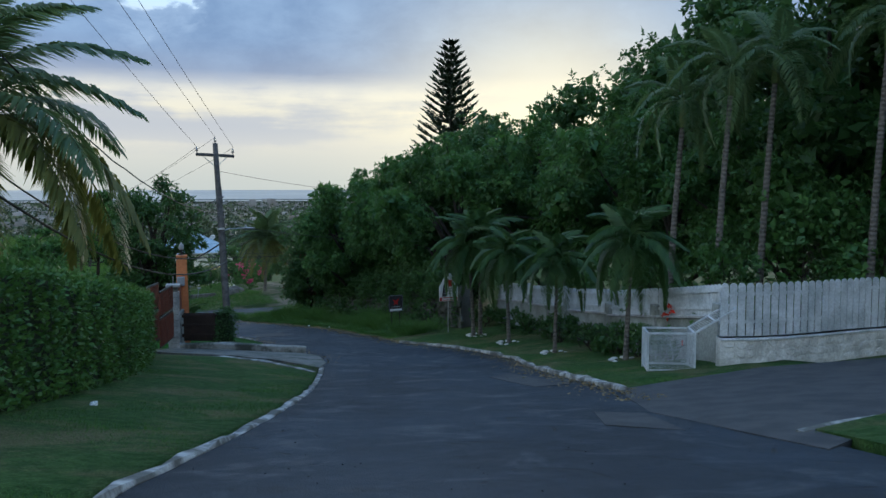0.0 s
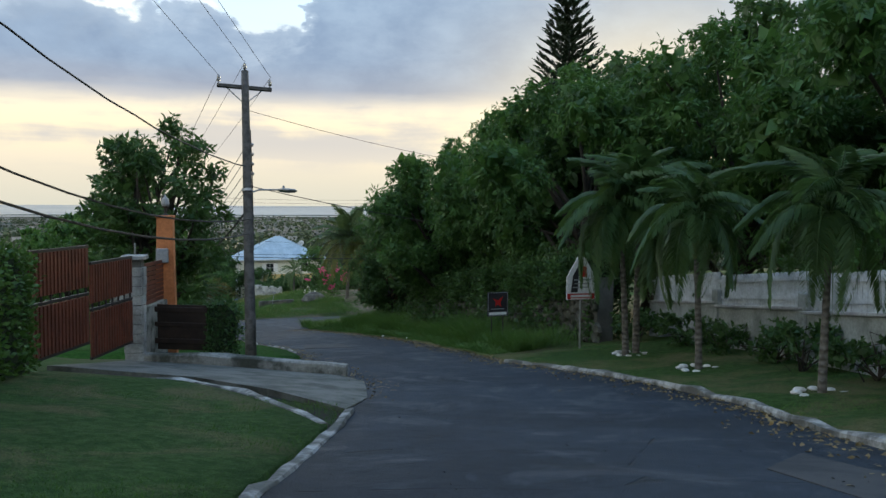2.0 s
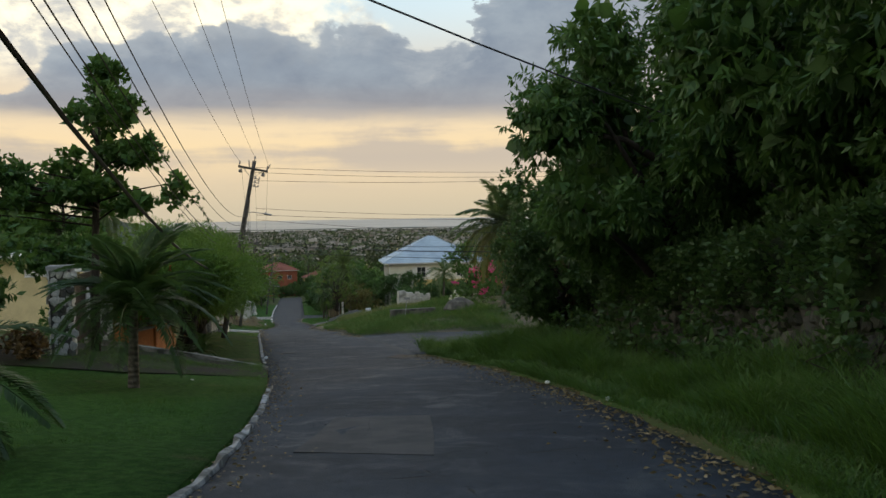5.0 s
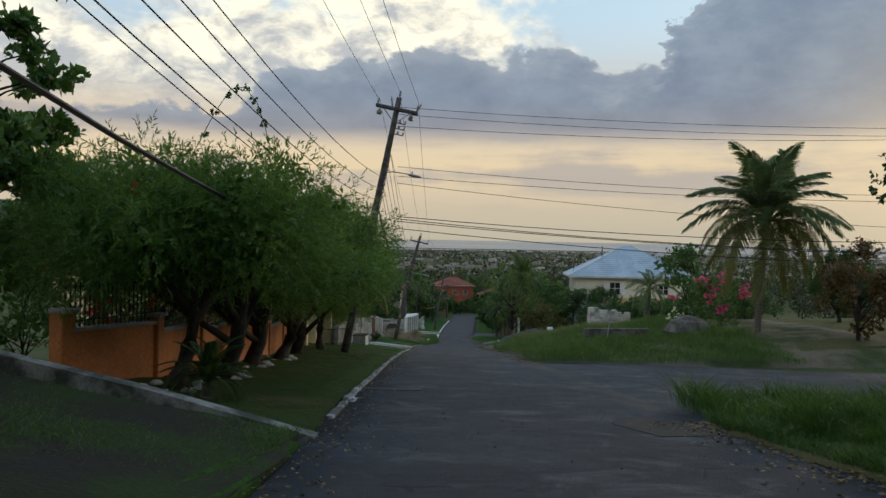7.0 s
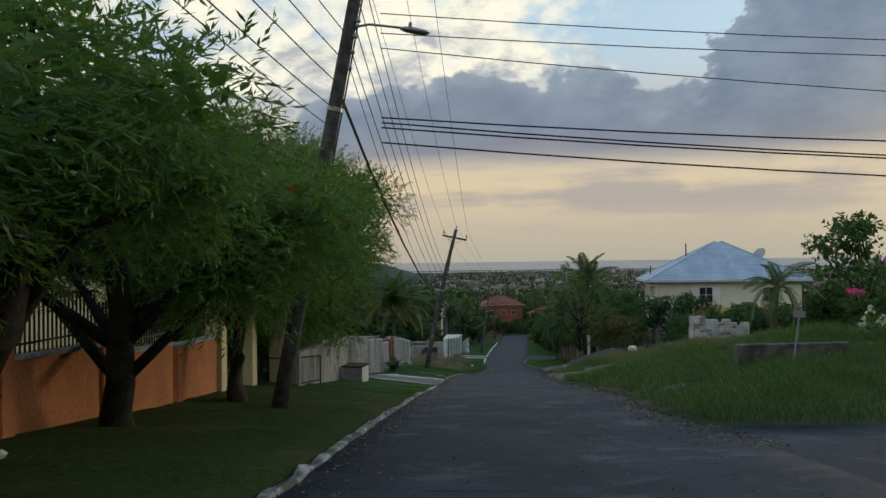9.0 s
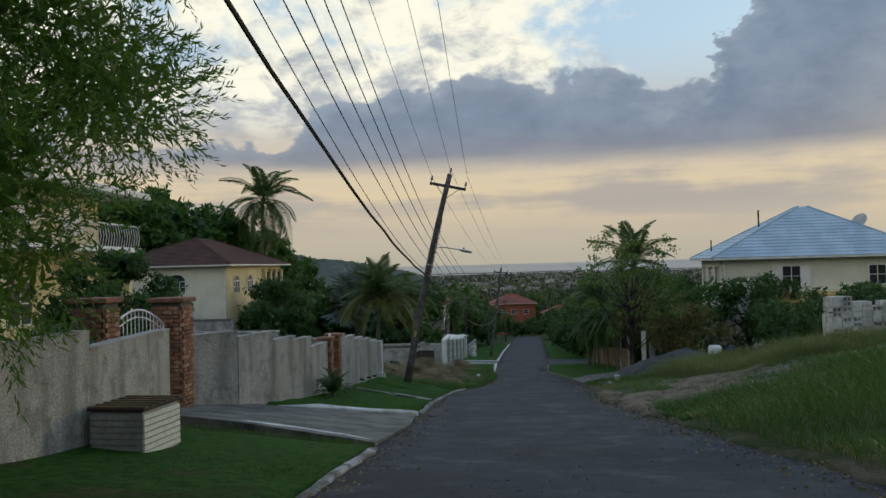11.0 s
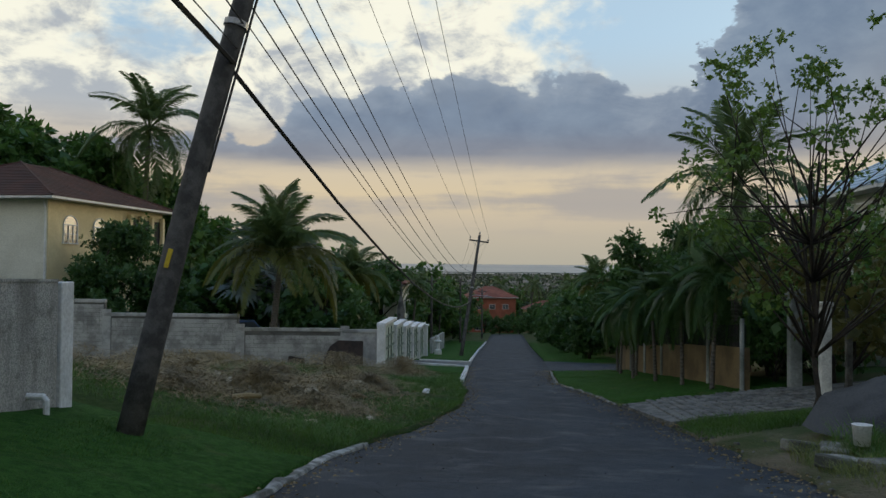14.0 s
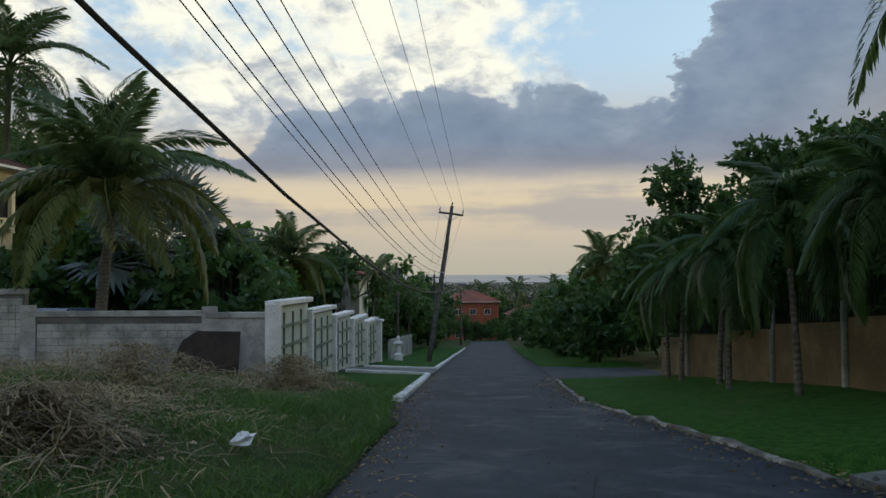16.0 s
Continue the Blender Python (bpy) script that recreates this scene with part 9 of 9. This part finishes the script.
# the distance haze is mixed into the sea's base colour, near the low sky's tone
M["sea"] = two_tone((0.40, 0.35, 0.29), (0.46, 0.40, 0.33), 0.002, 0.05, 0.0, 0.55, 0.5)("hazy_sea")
solid("water", sea, "sea", "sea with pale haze painted into its colour, meeting the sky", "water", None, "", "structure")
spit = Mesh()
for k, a in enumerate(np.linspace(2, 40, 40)):
    for r, z in ((2880, -37.5), (2940 + 40 * math.sin(k), -35.5)):
        spit.v.append((EYE0[0] - r * math.sin(radians(a)), EYE0[1] + r * math.cos(radians(a)), z))
spit.f = [(2 * k, 2 * k + 1, 2 * k + 3, 2 * k + 2) for k in range(39)]
solid("backdrop_shore", spit, "hill", "thin dark spit of land in the sea", "shore", None, "", "structure")


def far_town():
    rng = np.random.default_rng(21)
    vs, fs = [], []
    for k in range(2400):
        a = rng.uniform(-45, 58)
        r = 560 + 2200 * rng.uniform() ** 0.75
        w, l, h = rng.uniform(6, 15), rng.uniform(6, 15), rng.uniform(3, 6.5)
        if r > 2100 and -12 < a < 14 and rng.uniform() < 0.12:
            w, l, h = rng.uniform(10, 22), rng.uniform(10, 22), rng.uniform(10, 24)
        if r < 900 and rng.uniform() < 0.6:
            continue
        x, y = EYE0[0] - r * math.sin(radians(a)), EYE0[1] + r * math.cos(radians(a))
        near, plain, f, _, _ = terrain(np.array([x]), np.array([y]))
        z = float((near * (1 - f) + plain * f)[0]) - 2.0
        c, s = math.cos(a * 3.0), math.sin(a * 3.0)
        k0 = len(vs)
        for px, py in ((-w, -l), (w, -l), (w, l), (-w, l)):
            for pz in (0, h + 2):
                vs.append((x + (px * c - py * s) / 2, y + (px * s + py * c) / 2, z + pz))
        fs += [tuple(k0 + i for i in f) for f in ((0, 2, 3, 1), (2, 4, 5, 3), (4, 6, 7, 5), (6, 0, 1, 7), (1, 3, 5, 7))]
    ob = new("town", quick_mesh("town", vs, fs))
    m = bpy.data.materials.new("town_mixed")
    m.use_nodes = True
    N = Nodes(m.node_tree)
    rnd = N.n("ShaderNodeNewGeometry").outputs["Random Per Island"]
    c = N.ramp(rnd, [(0.0, (0.17, 0.14, 0.12)), (0.3, (0.19, 0.18, 0.16)), (0.7, (0.23, 0.215, 0.195)), (1.0, (0.33, 0.31, 0.285))])
    b = N.n("ShaderNodeBsdfPrincipled")
    N.put(b.inputs["Base Color"], c)
    b.inputs["Roughness"].default_value = 0.9
    out = N.n("ShaderNodeOutputMaterial")
    N.put(out.inputs[0], b.outputs[0])
    ob.data.materials.append(m)
    tagged(ob, "spread of pale town buildings on the plain", "town", kind="stuff")
    # woods between the houses
    vs, fs, k = [], [], 0
    n = 10000
    a = np.radians(rng.uniform(-50, 62, n))
    r = 430 + 2250 * rng.uniform(0, 1, n) ** 1.1
    near, plain, f, _, _ = terrain(EYE0[0] - r * np.sin(a), EYE0[1] + r * np.cos(a))
    zb = near * (1 - f) + plain * f
    for j in range(5):
        at = np.stack([EYE0[0] - r * np.sin(a) + rng.normal(0, 3.5, n), EYE0[1] + r * np.cos(a) + rng.normal(0, 3.5, n), zb + rng.uniform(0, 7, n)], 1)
        v, f = leaf_quads(at, rng.normal(0, 1, (n, 3)) * (1, 1, 0.5) + (0, 0, 0.3), 4.5, 3.6, rng)
        vs.append(v)
        fs.append(f + k)
        k += len(v)
    # the belt of big garden trees at the foot of the slope
    made = 0
    while made < 420:
        a, r = radians(rng.uniform(-48, 60)), rng.uniform(215, 430)
        x, y = EYE0[0] - r * math.sin(a), EYE0[1] + r * math.cos(a)
        near, plain, f, s, d = terrain(np.array([x]), np.array([y]))
        if s[0] < 318 and -9 < d[0] < 24:
            continue
        made += 1
        zb, high, wide = float((near * (1 - f) + plain * f)[0]), rng.uniform(5, 14), rng.uniform(2.6, 6.5)
        n = 380
        p, u = shell(rng, n, 0.5)
        knob = 1 + 0.25 * np.sin(4 * u[:, 0] + made) * np.sin(5 * u[:, 1] + 2 * made)
        v, f = leaf_quads(p * knob[:, None] * (wide, wide, high * 0.46) + (x, y, zb + high * 0.52), u + rng.normal(0, 0.6, (n, 3)), 0.95, 0.6, rng)
        vs.append(v)
        fs.append(f + k)
        k += len(v)
    w = new("woods", quick_mesh("woods", np.concatenate(vs), np.concatenate(fs)))
    w.data.materials.append(M["far_wood"])
    tagged(w, "scattered trees over the hillside and plain", "woods", kind="stuff")


far_town()


# --- the stones of the paved driveway ---
stone_kinds = []
for k in range(4):
    w, l = (0.30, 0.20, 0.34, 0.24)[k], (0.22, 0.22, 0.20, 0.18)[k]
    me = Mesh().box(0, 0, 0, w, l, 0.07, 0.018).data("paving_stone")
    me.materials.append(M["paving"])
    stone_kinds.append((me, w))
rng_p = random.Random(77)
for row in range(20):
    d = -4.0 - 0.215 * row
    s, k = 131.55 + rng_p.uniform(0, 0.15), row
    while s < 136.1 and len(paved.children) < 300:
        me, w = stone_kinds[rng_p.randrange(4)]
        p = WG(s + w / 2, d + rng_p.uniform(-0.01, 0.01), 0.045 + rng_p.uniform(-0.008, 0.008))
        part("paving_stone", me, "paving", paved, "", pose(p.x, p.y, p.z, rng_p.uniform(-1.5, 1.5), rng_p.uniform(-1.5, 1.5), heading(s) + 90 + rng_p.uniform(-4, 4)))
        s += w + 0.025
